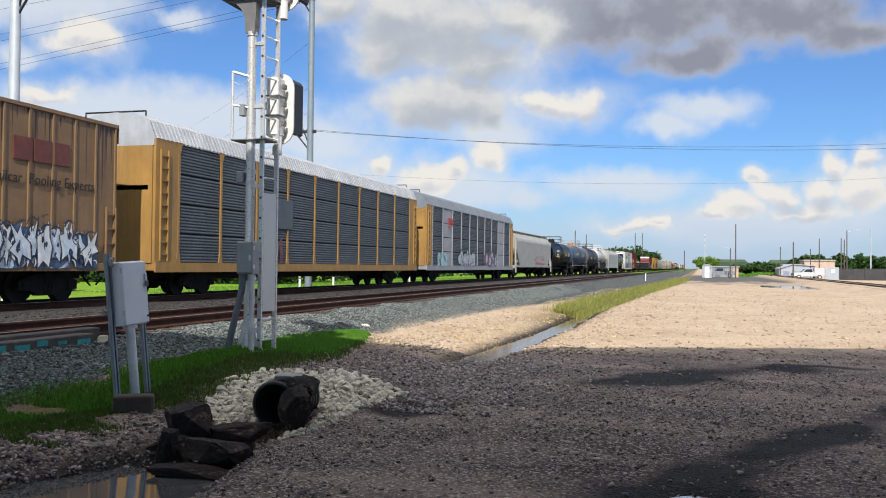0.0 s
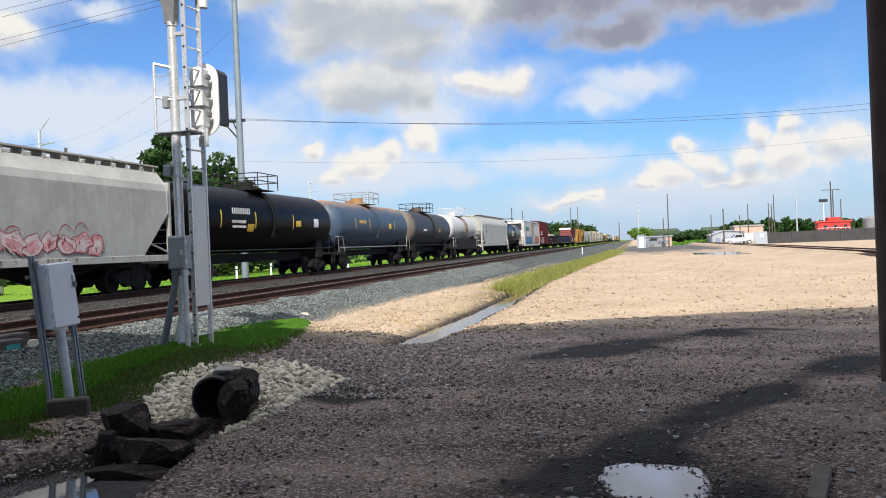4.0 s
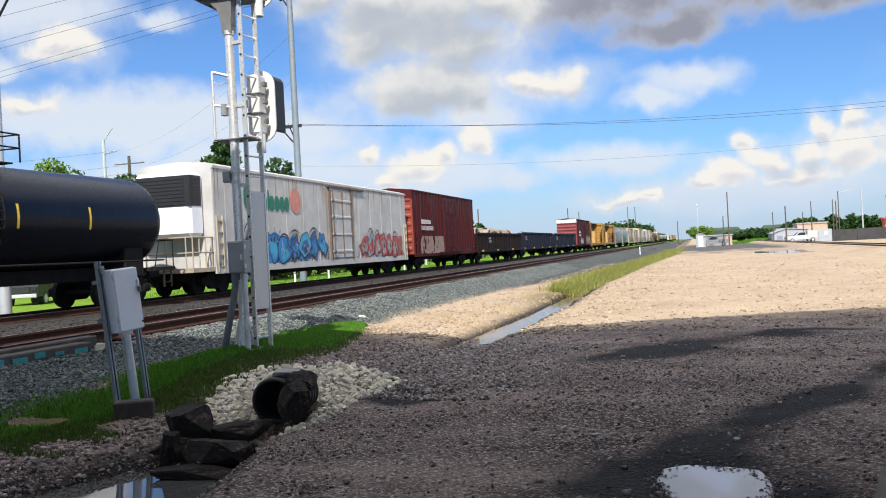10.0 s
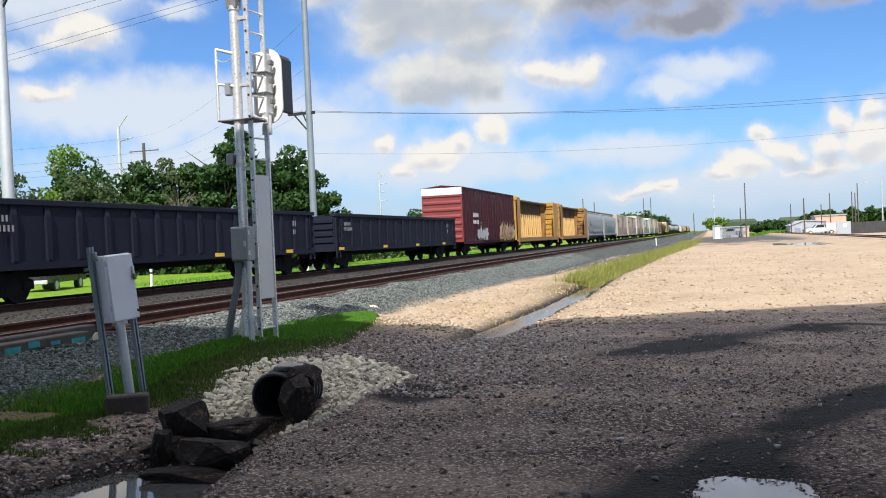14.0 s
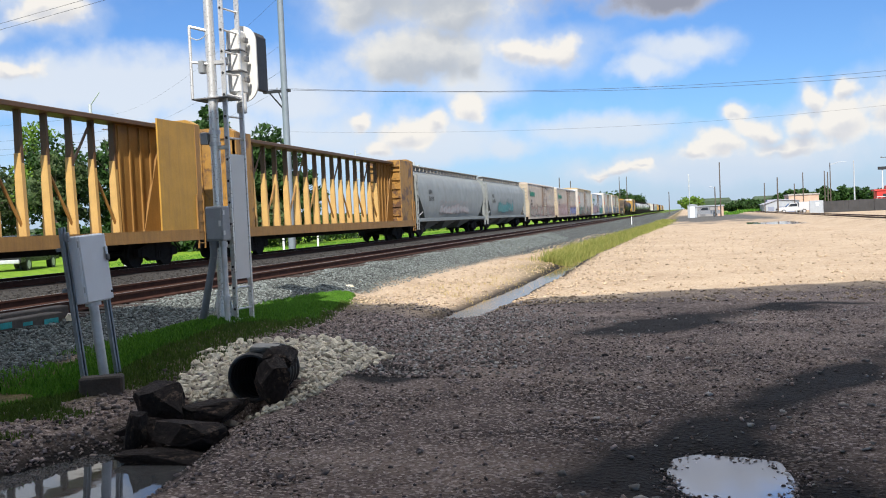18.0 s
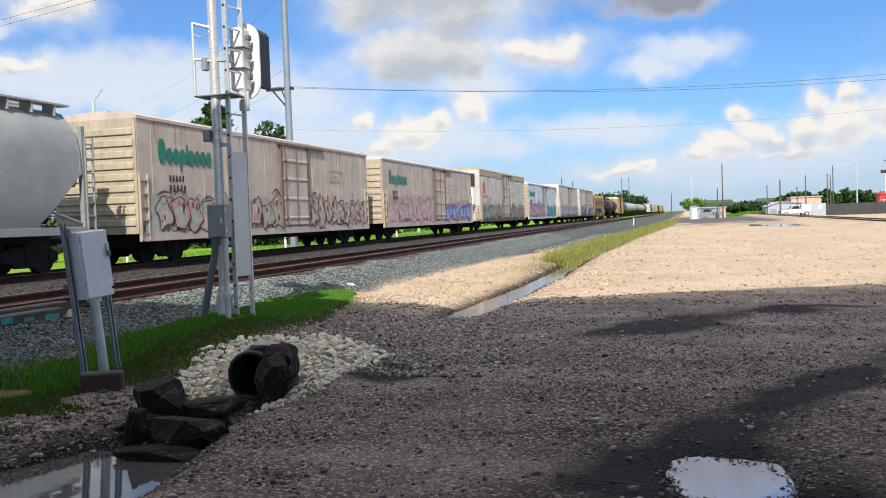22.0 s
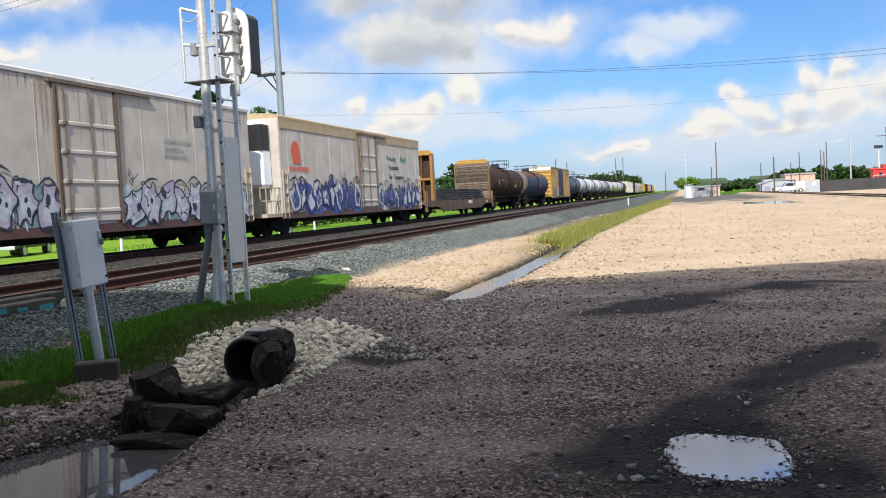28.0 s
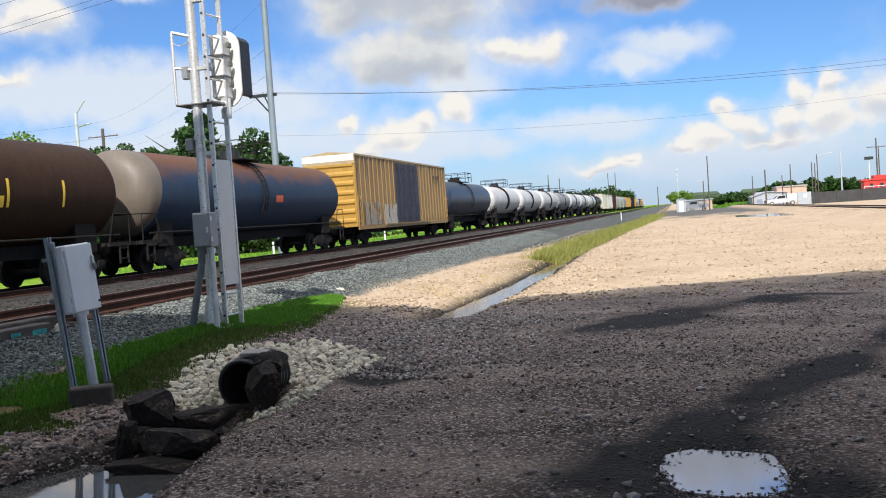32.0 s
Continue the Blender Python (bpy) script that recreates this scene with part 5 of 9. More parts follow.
def centerbeam(name, label, y0, y1, body_m, sun_m, top=4.95, solid_end=True):
    th, h = car(name, label, y0, y1, "centerbeam flatcar", 2.2)
    part("deck", box(B(), -HW, HW, -h + 0.1, h - 0.1, 1.0, 1.16, 0.01), body_m, th)
    part("side_sill", box(B(), HW - 0.06, HW + 0.03, -h + 0.1, h - 0.1, 0.8, 1.18), body_m, th)
    part("center_sill", box(B(), -0.35, 0.35, -h + 0.3, h - 0.3, 0.6, 1.0), M_UNDER, th)
    part("top_chord", box(B(), -0.4, 0.4, -h + 0.4, h - 0.4, top - 0.16, top, 0.02), P_BEAMBROWN, th, "rust-brown top chord")
    n = 14
    a0, a1 = -h + 4.2, h - 2.9
    pm = mesh_of("beam_post", prism(B(), [(-0.13, 1.16), (0.13, 1.16), (0.1, top - 0.16), (-0.1, top - 0.16)], "y", -0.05, 0.05), P_BEAMBROWN)
    fl = mesh_of("post_flange", prism(B(), [(-0.17, 1.16), (0.17, 1.16), (0.105, 3.55), (-0.105, 3.55)], "y", -0.09, 0.05), P_FLANGELIT)
    for k in range(n + 1):
        y = a0 + (a1 - a0) * k / n
        bp_ = part("beam_post", pm, None, th)
        bp_.location = (0, y, 0)
        part("post_flange", fl, None, bp_, "yellow tapered flange coloured lighter as if sunlit")
        w = (a1 - a0) / n
        if k < n and k % 2:
            up = k < n / 2
            part("diagonal_brace", tube(B(), [(0.0, y, 1.4 if up else 3.2), (0.0, y + w, 3.2 if up else 1.4)], 0.05, 6), body_m, th)
        elif k < n and k % 4 == 0:
            part("diagonal_brace", tube(B(), [(0.0, y, 3.2), (0.0, y + w, top - 0.2)], 0.045, 6), P_BEAMBROWN, th)
    for s in (-1, 1):
        part("web_plate", box(B(), -0.1, 0.1, *sorted((s * (h - 0.4), s * (h - (2.9 if s > 0 else 4.2)))), 1.16, top - 0.16), body_m, th)
        for q in (0.9, 1.5, 2.1, 2.7) + ((3.3, 3.9) if s < 0 else ()):
            part("stiffener", box(B(), -0.16, 0.16, *sorted((s * (h - q), s * (h - q - 0.08))), 1.16, top - 0.2), body_m, th)
        bk = part("bulkhead", box(B(), -HW + 0.02, HW - 0.05, *sorted((s * h, s * (h - 0.12))), 1.0, top - 0.05), sun_m, th)
        for z in np.linspace(1.5, top - 0.6, 6):
            part("stiffener", box(B(), -HW + 0.1, HW - 0.1, *sorted((s * (h - 0.12), s * (h - 0.22))), z, z + 0.14), sun_m, bk)
        for x in (-0.75, 0.0, 0.72):
            part("stiffener", box(B(), x - 0.07, x + 0.07, *sorted((s * h, s * (h + 0.07))), 1.1, top - 0.15, 0.01), sun_m, bk)
        part("bulkhead_cap", prism(B(), [(-HW + 0.02, top - 0.3), (HW - 0.02, top - 0.3), (HW - 0.02, top - 0.05), (HW - 0.35, top + 0.12), (-HW + 0.35, top + 0.12), (-HW + 0.02, top - 0.05)], "y", *sorted((s * (h + 0.08), s * (h - 0.3)))), sun_m, bk)
        part("side_plate", box(B(), HW - 0.08, HW - 0.02, *sorted((s * (h - 0.05), s * (h - (2.6 if s > 0 else 1.3)))), 1.1, top - 0.06), sun_m, th, "yellow steel side plate of the bulkhead")
        part("bulkhead_post", box(B(), HW - 0.18, HW, *sorted((s * h, s * (h - 0.3))), 0.85, top - 0.05, 0.01), body_m, th)
        part("bulkhead_gusset", prism(B(), [(s * (h - 0.3), 1.16), (s * (h - 1.6), 1.16), (s * (h - 0.3), top - 0.3)], "x", 0.1, 0.18), body_m, th)
        ladder(th, HW - 0.02, s * (h - 0.2), 0.5, 2.4, material=body_m)
    return th, h

# ---- the consist, from the head of what is seen to the far end ----
C_WHITE, C_BLACK, C_YEL = (0.72, 0.72, 0.7), (0.012, 0.012, 0.014), (0.75, 0.5, 0.04)
T_WHITE = mat("stencil_white", C_WHITE, 0.6, 0, 0.15, 6, bump=0)
T_BLACK = mat("stencil_black", C_BLACK, 0.6, 0, 0.15, 6, bump=0)
T_YELLOW = mat("reflector_yellow", C_YEL, 0.5, 0, 0.15, 6, bump=0)
T_RED = mat("logo_red", (0.42, 0.03, 0.04), 0.5, 0, 0.2, 5, bump=0)
T_DKRED = mat("faded_maroon_mark", (0.13, 0.035, 0.025), 0.6, 0, 0.25, 5, bump=0)
T_GREEN = mat("logo_green", (0.01, 0.16, 0.1), 0.5, 0, 0.2, 5, bump=0)
T_ORANGE = mat("logo_orange", (0.6, 0.1, 0.03), 0.5, 0, 0.2, 5, bump=0)

P_TAN = paint("sunfaded_ochre_paint", (0.3, 0.18, 0.085), streak=0.4, dirt=(0.12, 0.07, 0.035))
P_YELLOW = paint("railcar_yellow_paint", (0.47, 0.26, 0.065), streak=0.55, rust=(0.12, 0.05, 0.02), rust_at=0.68)
P_GALV = paint("galvanised_panel", (0.1, 0.125, 0.15), metal=0.1, rough=0.55, streak=0.3)
P_ROOFW = paint("pale_roof_metal", (0.62, 0.64, 0.66), streak=0.2, metal=0.3, rough=0.5)
P_GREYROOF = paint("dull_grey_roof_metal", (0.24, 0.27, 0.31), streak=0.3)
P_SILVER = paint("weathered_silver_paint", (0.42, 0.43, 0.46), streak=0.4)
P_GREYHOP = paint("light_grey_hopper_paint", (0.5, 0.5, 0.46), streak=0.3, dirt=(0.25, 0.2, 0.14))
P_WHITEHOP = paint("white_grey_hopper_paint", (0.56, 0.56, 0.5), streak=0.2, dirt=(0.3, 0.26, 0.2))
P_BLUEHOP = paint("blue_grey_hopper_paint", (0.34, 0.37, 0.365), streak=0.3, dirt=(0.24, 0.2, 0.16))
P_BLACKT = paint("black_tank_paint", (0.003, 0.003, 0.0045), rough=0.35, streak=0.0, spec=0.05)
P_GREYT = paint("weathered_dark_grey_tank", (0.06, 0.1, 0.155), rough=0.5, spec=0.3, streak=0.1, dirt=(0.16, 0.1, 0.06), rust=(0.2, 0.12, 0.06), rust_at=0.7, over=((0.32, 0.17, 0.07), 3.7, 4.4))
P_GREYT2 = paint("stained_grey_tank", (0.028, 0.042, 0.062), rough=0.5, spec=0.3, streak=0.25, dirt=(0.1, 0.07, 0.05), rust=(0.14, 0.1, 0.07), rust_at=0.7, over=((0.17, 0.12, 0.08), 4.1, 4.9))
P_WHITET = paint("white_tank_paint", (0.72, 0.71, 0.69), rough=0.42, streak=0.2, dirt=(0.4, 0.28, 0.18))
P_RUSTBAND = paint("rusty_spill", (0.3, 0.16, 0.09), streak=0.6, dirt=(0.5, 0.4, 0.3))
P_RUSTDARK = paint("dark_rust_run", (0.13, 0.075, 0.04), streak=0.6)
P_SPILL = paint("tan_spill", (0.08, 0.06, 0.045), streak=0.6, dirt=(0.2, 0.15, 0.1))
P_NAVYT = paint("dark_blue_tank_paint", (0.006, 0.01, 0.022), rough=0.3, streak=0.03, spec=0.15)
P_WHITER = paint("white_reefer_paint", (0.7, 0.69, 0.66), streak=0.18, dirt=(0.4, 0.33, 0.25))
P_DIRTYR = paint("grimy_white_reefer_paint", (0.7, 0.59, 0.49), streak=0.45, dirt=(0.3, 0.2, 0.13))
P_BLUER = paint("cool_white_reefer_paint", (0.72, 0.79, 0.88), streak=0.15, dirt=(0.45, 0.42, 0.4))
P_TANR = paint("yellowed_white_reefer_paint", (0.69, 0.64, 0.57), streak=0.25, dirt=(0.45, 0.34, 0.24))
P_TANROOF = paint("tan_roof", (0.58, 0.44, 0.25), streak=0.3)
P_DOORGRIME = paint("grimy_door_steel", (0.2, 0.14, 0.1), streak=0.7, dirt=(0.1, 0.06, 0.04))
P_SILLGRIME = paint("maroon_grimed_sill", (0.14, 0.06, 0.05), streak=0.5)
P_REEFEND = paint("cream_end_steel", (0.6, 0.5, 0.36), streak=0.5)
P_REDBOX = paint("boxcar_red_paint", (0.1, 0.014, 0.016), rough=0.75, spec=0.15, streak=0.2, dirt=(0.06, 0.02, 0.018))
# end walls: the side red made brighter, as with sun on them
P_REDLITEND = paint("boxcar_red_end_sunlit", (0.36, 0.06, 0.035), streak=0.3)
P_BEAMBROWN = paint("rusty_beam_paint", (0.13, 0.065, 0.025), streak=0.6, dirt=(0.09, 0.05, 0.025))
# beam yellow lightened so the post flanges look sunlit
P_FLANGELIT = paint("sunlit_beam_yellow", (0.72, 0.45, 0.15), streak=0.35, dirt=(0.2, 0.1, 0.04))
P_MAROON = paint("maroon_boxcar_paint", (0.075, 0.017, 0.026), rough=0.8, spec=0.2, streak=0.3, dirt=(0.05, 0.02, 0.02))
# maroon lightened for the end walls to look sunlit
P_MAROONLITEND = paint("maroon_boxcar_end_sunlit", (0.28, 0.04, 0.04), streak=0.3)
P_BROWNG = paint("rusty_brown_gondola", (0.013, 0.0075, 0.0085), rough=0.85, spec=0.2, streak=0.5, dirt=(0.04, 0.022, 0.016), rust=(0.1, 0.045, 0.028), rust_at=0.66)
P_NAVYG = paint("blue_black_gondola", (0.0085, 0.012, 0.028), streak=0.1, dirt=(0.03, 0.03, 0.04), rough=0.75, spec=0.25)
P_BEAM = paint("centerbeam_yellow", (0.42, 0.22, 0.055), streak=0.7, dirt=(0.13, 0.065, 0.025), rust=(0.11, 0.055, 0.025), rust_at=0.66)
# lighter copy of P_BEAM; bulkheads and ends get their sunlit look from it
P_BEAMSUN = paint("bright_centerbeam_yellow", (0.6, 0.33, 0.05), streak=0.4, rust=(0.12, 0.06, 0.03), rust_at=0.66)
P_BEAMRUST = paint("rust_eaten_yellow", (0.5, 0.26, 0.05), streak=0.6, rust=(0.09, 0.045, 0.025), rust_at=0.5)
P_BROWNT = paint("rust_brown_tank", (0.046, 0.023, 0.012), spec=0.15, rough=0.65, streak=0.4, dirt=(0.08, 0.038, 0.018))
P_BLUET = paint("blue_tank_brown_grime", (0.02, 0.052, 0.105), spec=0.25, rough=0.6, streak=0.25, dirt=(0.1, 0.05, 0.03), over=((0.1, 0.042, 0.022), 3.1, 3.8))
P_STEELBLUE = paint("steel_blue_tank", (0.03, 0.05, 0.085), rough=0.42, streak=0.25)
P_TANCAP = paint("bleached_tank_end", (0.2, 0.165, 0.13), streak=0.5, dirt=(0.09, 0.06, 0.04))
# rust brown, taken darker for the shade inside the bulkhead frame
P_BULKRECESS = paint("rust_shaded_bulkhead", (0.055, 0.026, 0.014), streak=0.6, dirt=(0.03, 0.016, 0.01))
P_BULKRIB = paint("worn_orange_rib", (0.2, 0.09, 0.025), streak=0.7, dirt=(0.07, 0.035, 0.016), rust=(0.06, 0.03, 0.015), rust_at=0.56)
P_YBOX = paint("mustard_boxcar_paint", (0.42, 0.26, 0.09), streak=0.5, dirt=(0.14, 0.08, 0.03))
P_DKBLUEDOOR = paint("dark_blue_door", (0.02, 0.022, 0.045), streak=0.4, dirt=(0.1, 0.09, 0.1))
P_PLANK = mat("weathered_planks", (0.26, 0.19, 0.14), 0.9, 0, 0.6, 6, streak=0.6, dirt=(0.06, 0.045, 0.035), bump=0.4)
P_STEELBAR = mat("dark_steel_bars", (0.03, 0.032, 0.035), 0.6, 0.3, 0.4, 6)
P_PIPES = mat("dusty_concrete_pipe", (0.3, 0.25, 0.2), 0.9, 0, 0.4, 3)
P_GRAIN = paint("grey_tank_paint", (0.36, 0.36, 0.36), streak=0.35)


def consist():
    # ochre boxcar, mostly past the viewer
    th, h = boxcar("boxcar", "sun-faded ochre boxcar with graffiti along its lower side", 4.6, 22.6, P_TAN, P_TAN, P_TAN, P_TAN, 5.4, 20, door_at=-1.5, rib_w=0.08)
    part("logo", box(box(box(B(), 1.502, 1.543, 4.75, 5.4, 3.75, 4.35), 1.502, 1.543, 5.5, 6.15, 3.75, 4.35), 1.502, 1.543, 6.25, 6.85, 3.75, 4.35), T_DKRED, th, "dark red block logo")
    for tx, y in (("Railcar", 3.95), ("Pooling", 5.3), ("Experts", 6.65)):
        o = part("slogan", words(tx, 0.41, T_BLACK), None, th, "black slogan lettering")
        o.location = (1.544, y, 3.15)
    graffiti(th, 1.56, 1.5, 7.9, 0.95, 2.2, [(0.62, 0.68, 0.74), (0.5, 0.6, 0.72), (0.7, 0.72, 0.72)], (0.03, 0.04, 0.07), 3, 14, 0.95, (0.06, 0.12, 0.22))

    th, h, w = autorack("autorack", "closed car carrier with grey corrugated panels and yellow posts", 24.5, 52.0, P_YELLOW, P_GALV, P_ROOFW, P_YELLOW, 9, (), 6.02)
    plate(th, "sign_plate", HW + 0.02, -5.2, 2.6, 1.5, 1.2, P_GALV, "grey metal sign plate")
    smear(th, HW + 0.06, -6.5, -4.7, 1.15, 2.2, (0.16, 0.05, 0.06), 4, 12, "maroon sprayed scribble")
    plate(th, "reflector", HW + 0.055, -8.5, 0.9, 1.2, 0.14, T_YELLOW)
    th, h, w = autorack("autorack", "silver car carrier with louvred panels, red logo and graffiti", 54.1, 81.5, P_SILVER, P_GALV, P_GREYROOF, P_YELLOW, 10, (1, 8), 5.95)
    part("logo", box(prism(B(), [(-8.55, 3.75), (-8.55, 4.45), (-8.05, 4.45), (-8.05, 4.28), (-8.35, 4.28), (-8.35, 3.92), (-8.05, 3.92), (-8.05, 3.75)], "x", HW, HW + 0.03), HW, HW + 0.03, -7.9, -7.4, 4.05, 4.45), T_RED, th, "red block logo")
    smear(th, HW + 0.03, -11.2, -8.9, 1.1, 2.0, (0.35, 0.55, 0.58), 8, 14, "pale aqua paint patch")
    graffiti(th, HW + 0.035, -5.5, -1.2, 1.0, 2.3, [(0.35, 0.38, 0.42), (0.5, 0.52, 0.55)], (0.02, 0.02, 0.03), 12, 5, 0.6, (0.4, 0.55, 0.58))
    graffiti(th, HW + 0.035, 2.3, 6.9, 1.0, 2.4, [(0.45, 0.4, 0.45), (0.12, 0.1, 0.14)], (0.02, 0.02, 0.03), 14, 4, 0.8, (0.25, 0.08, 0.12))

    th, h = hopper("covered_hopper", "light grey covered hopper with faded red graffiti", 82.9, 104.0, P_GREYHOP, False, 4.5)
    graffiti(th, HW + 0.01, -0.5, 5.8, 1.3, 2.1, [(0.5, 0.42, 0.4), (0.5, 0.25, 0.25)], (0.3, 0.05, 0.06), 21, 8, 0.7)
    th, h = tanker("tank_car", "glossy black tank car with yellow side stripes", 105.0, 122.6, P_BLACKT, 1.5, 2.75)
    marks(th, 1.5, -4.8, 2.95, T_WHITE, ((1.9, 0.26), (1.4, 0.13), (1.4, 0.1)))
    for y in (-5.9, -2.4, 2.2):
        on_tank(th, "stripe", 1.5, 2.75, y, 0.1, 1.35, 1.85, T_YELLOW)
    on_tank(th, "placard", 1.5, 2.75, -3.2, 0.7, 1.72, 1.95, T_YELLOW, "yellow placard")
    on_tank(th, "placard", 1.5, 2.75, 2.6, 0.7, 1.55, 1.75, T_YELLOW, "yellow placard")
    on_tank(th, "placard", 1.5, 2.75, 5.2, 0.7, 1.45, 1.75, T_WHITE, "white placard")
    th, h = tanker("tank_car", "weathered grey tank car with a rusty top", 123.1, 140.2, P_GREYT, 1.5, 2.75, dome_m=P_GREYT, rail_m=P_GRAIN, ladder_m=P_GREYT)
    marks(th, 1.5, -4.4, 2.85, T_YELLOW, ((1.5, 0.2),), "faded yellow lettering")
    for y in (-5.2, -2.2, 3.9):
        on_tank(th, "stripe", 1.5, 2.75, y, 0.09, 1.3, 1.75, T_YELLOW)
    on_tank(th, "placard", 1.5, 2.75, 2.4, 0.7, 1.45, 1.68, T_YELLOW, "yellow placard")
    th, h = tanker("tank_car", "dark grey stained tank car with tan spill marks", 140.7, 156.6, P_GREYT2, 1.48, 2.72, dome_m=P_GREYT2, end_m=P_TANCAP)
    r_ = random.Random(77)
    for k in range(22):
        y, w_ = -6.3 + k * 0.57 + r_.uniform(-0.3, 0.3), r_.uniform(0.03, 0.34) * r_.random() + 0.03
        on_tank(th, "spill_streak", 1.48 + 0.001 * k, 2.72, y, w_, -0.4, r_.uniform(0.8, 2.1), P_RUSTDARK if k % 3 else P_SPILL, "dull spill streak below the hatch")
    on_tank(th, "placard", 1.48, 2.72, 2.0, 0.6, 1.55, 1.75, T_YELLOW, "yellow placard")
    marks(th, 1.49, -3.8, 2.5, T_WHITE, ((1.2, 0.2),))
    th, h = tanker("tank_car", "white tank car with a rusty band below the hatch", 157.2, 171.2, P_WHITET, 1.36, 2.95, P_WHITET, P_WHITET, P_RUSTBAND, ladder_m=P_RUSTBAND)
    marks(th, 1.36, -2.3, 2.3, T_BLACK, ((2.2, 0.3),))
    for y in (-3.3, 3.6):
        on_tank(th, "stripe", 1.36, 2.95, y, 0.1, 1.3, 1.8, T_YELLOW)
    th, h = hopper("covered_hopper", "clean white-grey covered hopper with a full-length roof walk", 173.0, 194.2, P_WHITEHOP, False, 4.6)
    marks(th, HW + 0.005, -7.6, 3.1, T_BLACK, ((0.7, 0.3), (0.9, 0.2)))
    plate(th, "data_panel", HW + 0.004, 1.0, 2.0, 1.2, 0.8, P_GREYHOP)
    th, h = tanker("tank_car", "glossy black tank car with white stencils", 194.8, 210.6, P_NAVYT, 1.45, 2.65)
    marks(th, 1.45, -2.6, 2.7, T_WHITE, ((1.5, 0.22), (1.0, 0.1)))
    for y in (-5.6, -2.9, 0.6, 3.5):
        on_tank(th, "stripe", 1.45, 2.65, y, 0.09, 1.35, 1.8, T_YELLOW)

    th, h = reefer("refrigerator_car", "white refrigerator car with green logo and blue graffiti", 211.6, 235.8, P_WHITER, P_WHITER, P_REEFEND, P_WHITER, True, 4.95, door_at=1.6)
    wordmark(th, HW, -8.3, 3.2, 0.95, T_GREEN, "Txxpixxxx", "green word mark in rounded shapes")
    part("logo", cyl(B(), (HW, -3.6, 3.7), (HW + 0.01, -3.6, 3.7), 0.55, seg=20), spray((0.62, 0.25, 0.18)), th, "faded orange disc")
    graffiti(th, HW, -8.6, -0.3, 0.95, 2.5, [(0.02, 0.2, 0.5), (0.05, 0.35, 0.55), (0.03, 0.1, 0.25)], (0.03, 0.03, 0.05), 31, 8, 0.6, (0.03, 0.25, 0.55))
    graffiti(th, HW, 4.2, 10.2, 0.95, 2.4, [(0.3, 0.28, 0.26), (0.25, 0.33, 0.38), (0.5, 0.06, 0.05)], (0.05, 0.03, 0.03), 33, 6, 0.5, (0.45, 0.07, 0.05))
    smear(th, HW, 9.8, 11.3, 0.95, 2.2, (0.4, 0.1, 0.07), 35, 12)
    th, h = boxcar("boxcar", "dark red boxcar with scraped paint low on its side", 237.3, 253.3, P_REDBOX, P_REDLITEND, P_REDBOX, P_REDBOX, 5.3, 20, 3.0, 1, 0.6, rib_w=0.1)
    smear(th, HW, -6.6, -1.2, 1.05, 2.2, (0.34, 0.22, 0.17), 41, 22, "chalky scraped patch")
    marks(th, HW, -6.3, 3.0, T_WHITE, ((2.2, 0.27), (2.8, 0.27)))
    th, h = gondola("gondola", "rusty brown gondola heaped with grey concrete pipe halves", 254.4, 273.3, P_BROWNG, 2.42, 15)
    marks(th, HW + 0.06, -5.6, 1.95, P_SILVER, ((0.95, 0.17), (1.2, 0.17)))
    for y in (-8.2, -2.4, 4.4):
        plate(th, "reflector", HW + 0.045, y, 0.95, 0.7, 0.13, T_YELLOW)
    rnd = random.Random(6)
    for k in range(26):
        y = -h + 1.0 + k * (2 * h - 2.0) / 25
        r = rnd.uniform(0.4, 0.7)
        bm = B()
        ring = []
        for i in range(9):
            a = math.pi * i / 8
            ring.append((math.cos(a) * r, math.sin(a) * r))
        out = ring + [(p * 0.82, q * 0.82) for p, q in ring[::-1]]
        prism(bm, out, "y", -0.85, 0.85)
        o = part("pipe_half", bm, P_PIPES, th, "broken curved concrete pipe piece")
        o.location = (rnd.uniform(-0.2, 0.6), y, 2.2 + rnd.uniform(0, 0.16))
        o.rotation_euler = (rnd.uniform(-0.15, 0.15), rnd.uniform(-0.3, 0.3), rnd.uniform(-0.5, 0.5) + (1.4 if k % 3 == 0 else 0))
    part("scrap_heap", box(B(), -1.3, 1.3, -h + 0.4, h - 0.4, 1.2, 2.38, 0.1), P_PIPES, th)
    for a, b in ((274.6, 294.3), (296.6, 317.1)):
        th, h = gondola("gondola", "blue-black ribbed gondola with white stencils", a, b, P_NAVYG, 2.58, 16)
        marks(th, HW + 0.06, -h + 1.0, 2.1, P_SILVER, ((0.8, 0.16), (1.0, 0.16)))
        marks(th, HW + 0.06, h - 2.2, 2.05, P_SILVER, ((0.4, 0.22), (0.3, 0.2)))
        for y in (-h + 0.3, -4.0, 1.5, 7.0):
            plate(th, "reflector", HW + 0.045, y, 0.95, 0.6, 0.13, T_YELLOW)
    th, h = boxcar("boxcar", "maroon boxcar with white and yellow graffiti", 319.4, 336.8, P_MAROON, P_MAROONLITEND, P_MAROON, P_MAROON, 5.15, 20, 3.4, 2, 0.4)
    part("end_cap_paint", box(B(), -HW + 0.04, HW - 0.04, -h - 0.05, -h - 0.04, 4.45, 4.95), T_WHITE, th, "white painted end cap")
    marks(th, HW, -5.9, 2.85, T_WHITE, ((1.7, 0.33), (1.7, 0.3)))
    graffiti(th, HW + 0.01, -4.8, -1.6, 1.1, 2.2, [(0.5, 0.5, 0.5)], (0.4, 0.4, 0.42), 44, 4, 0.9)
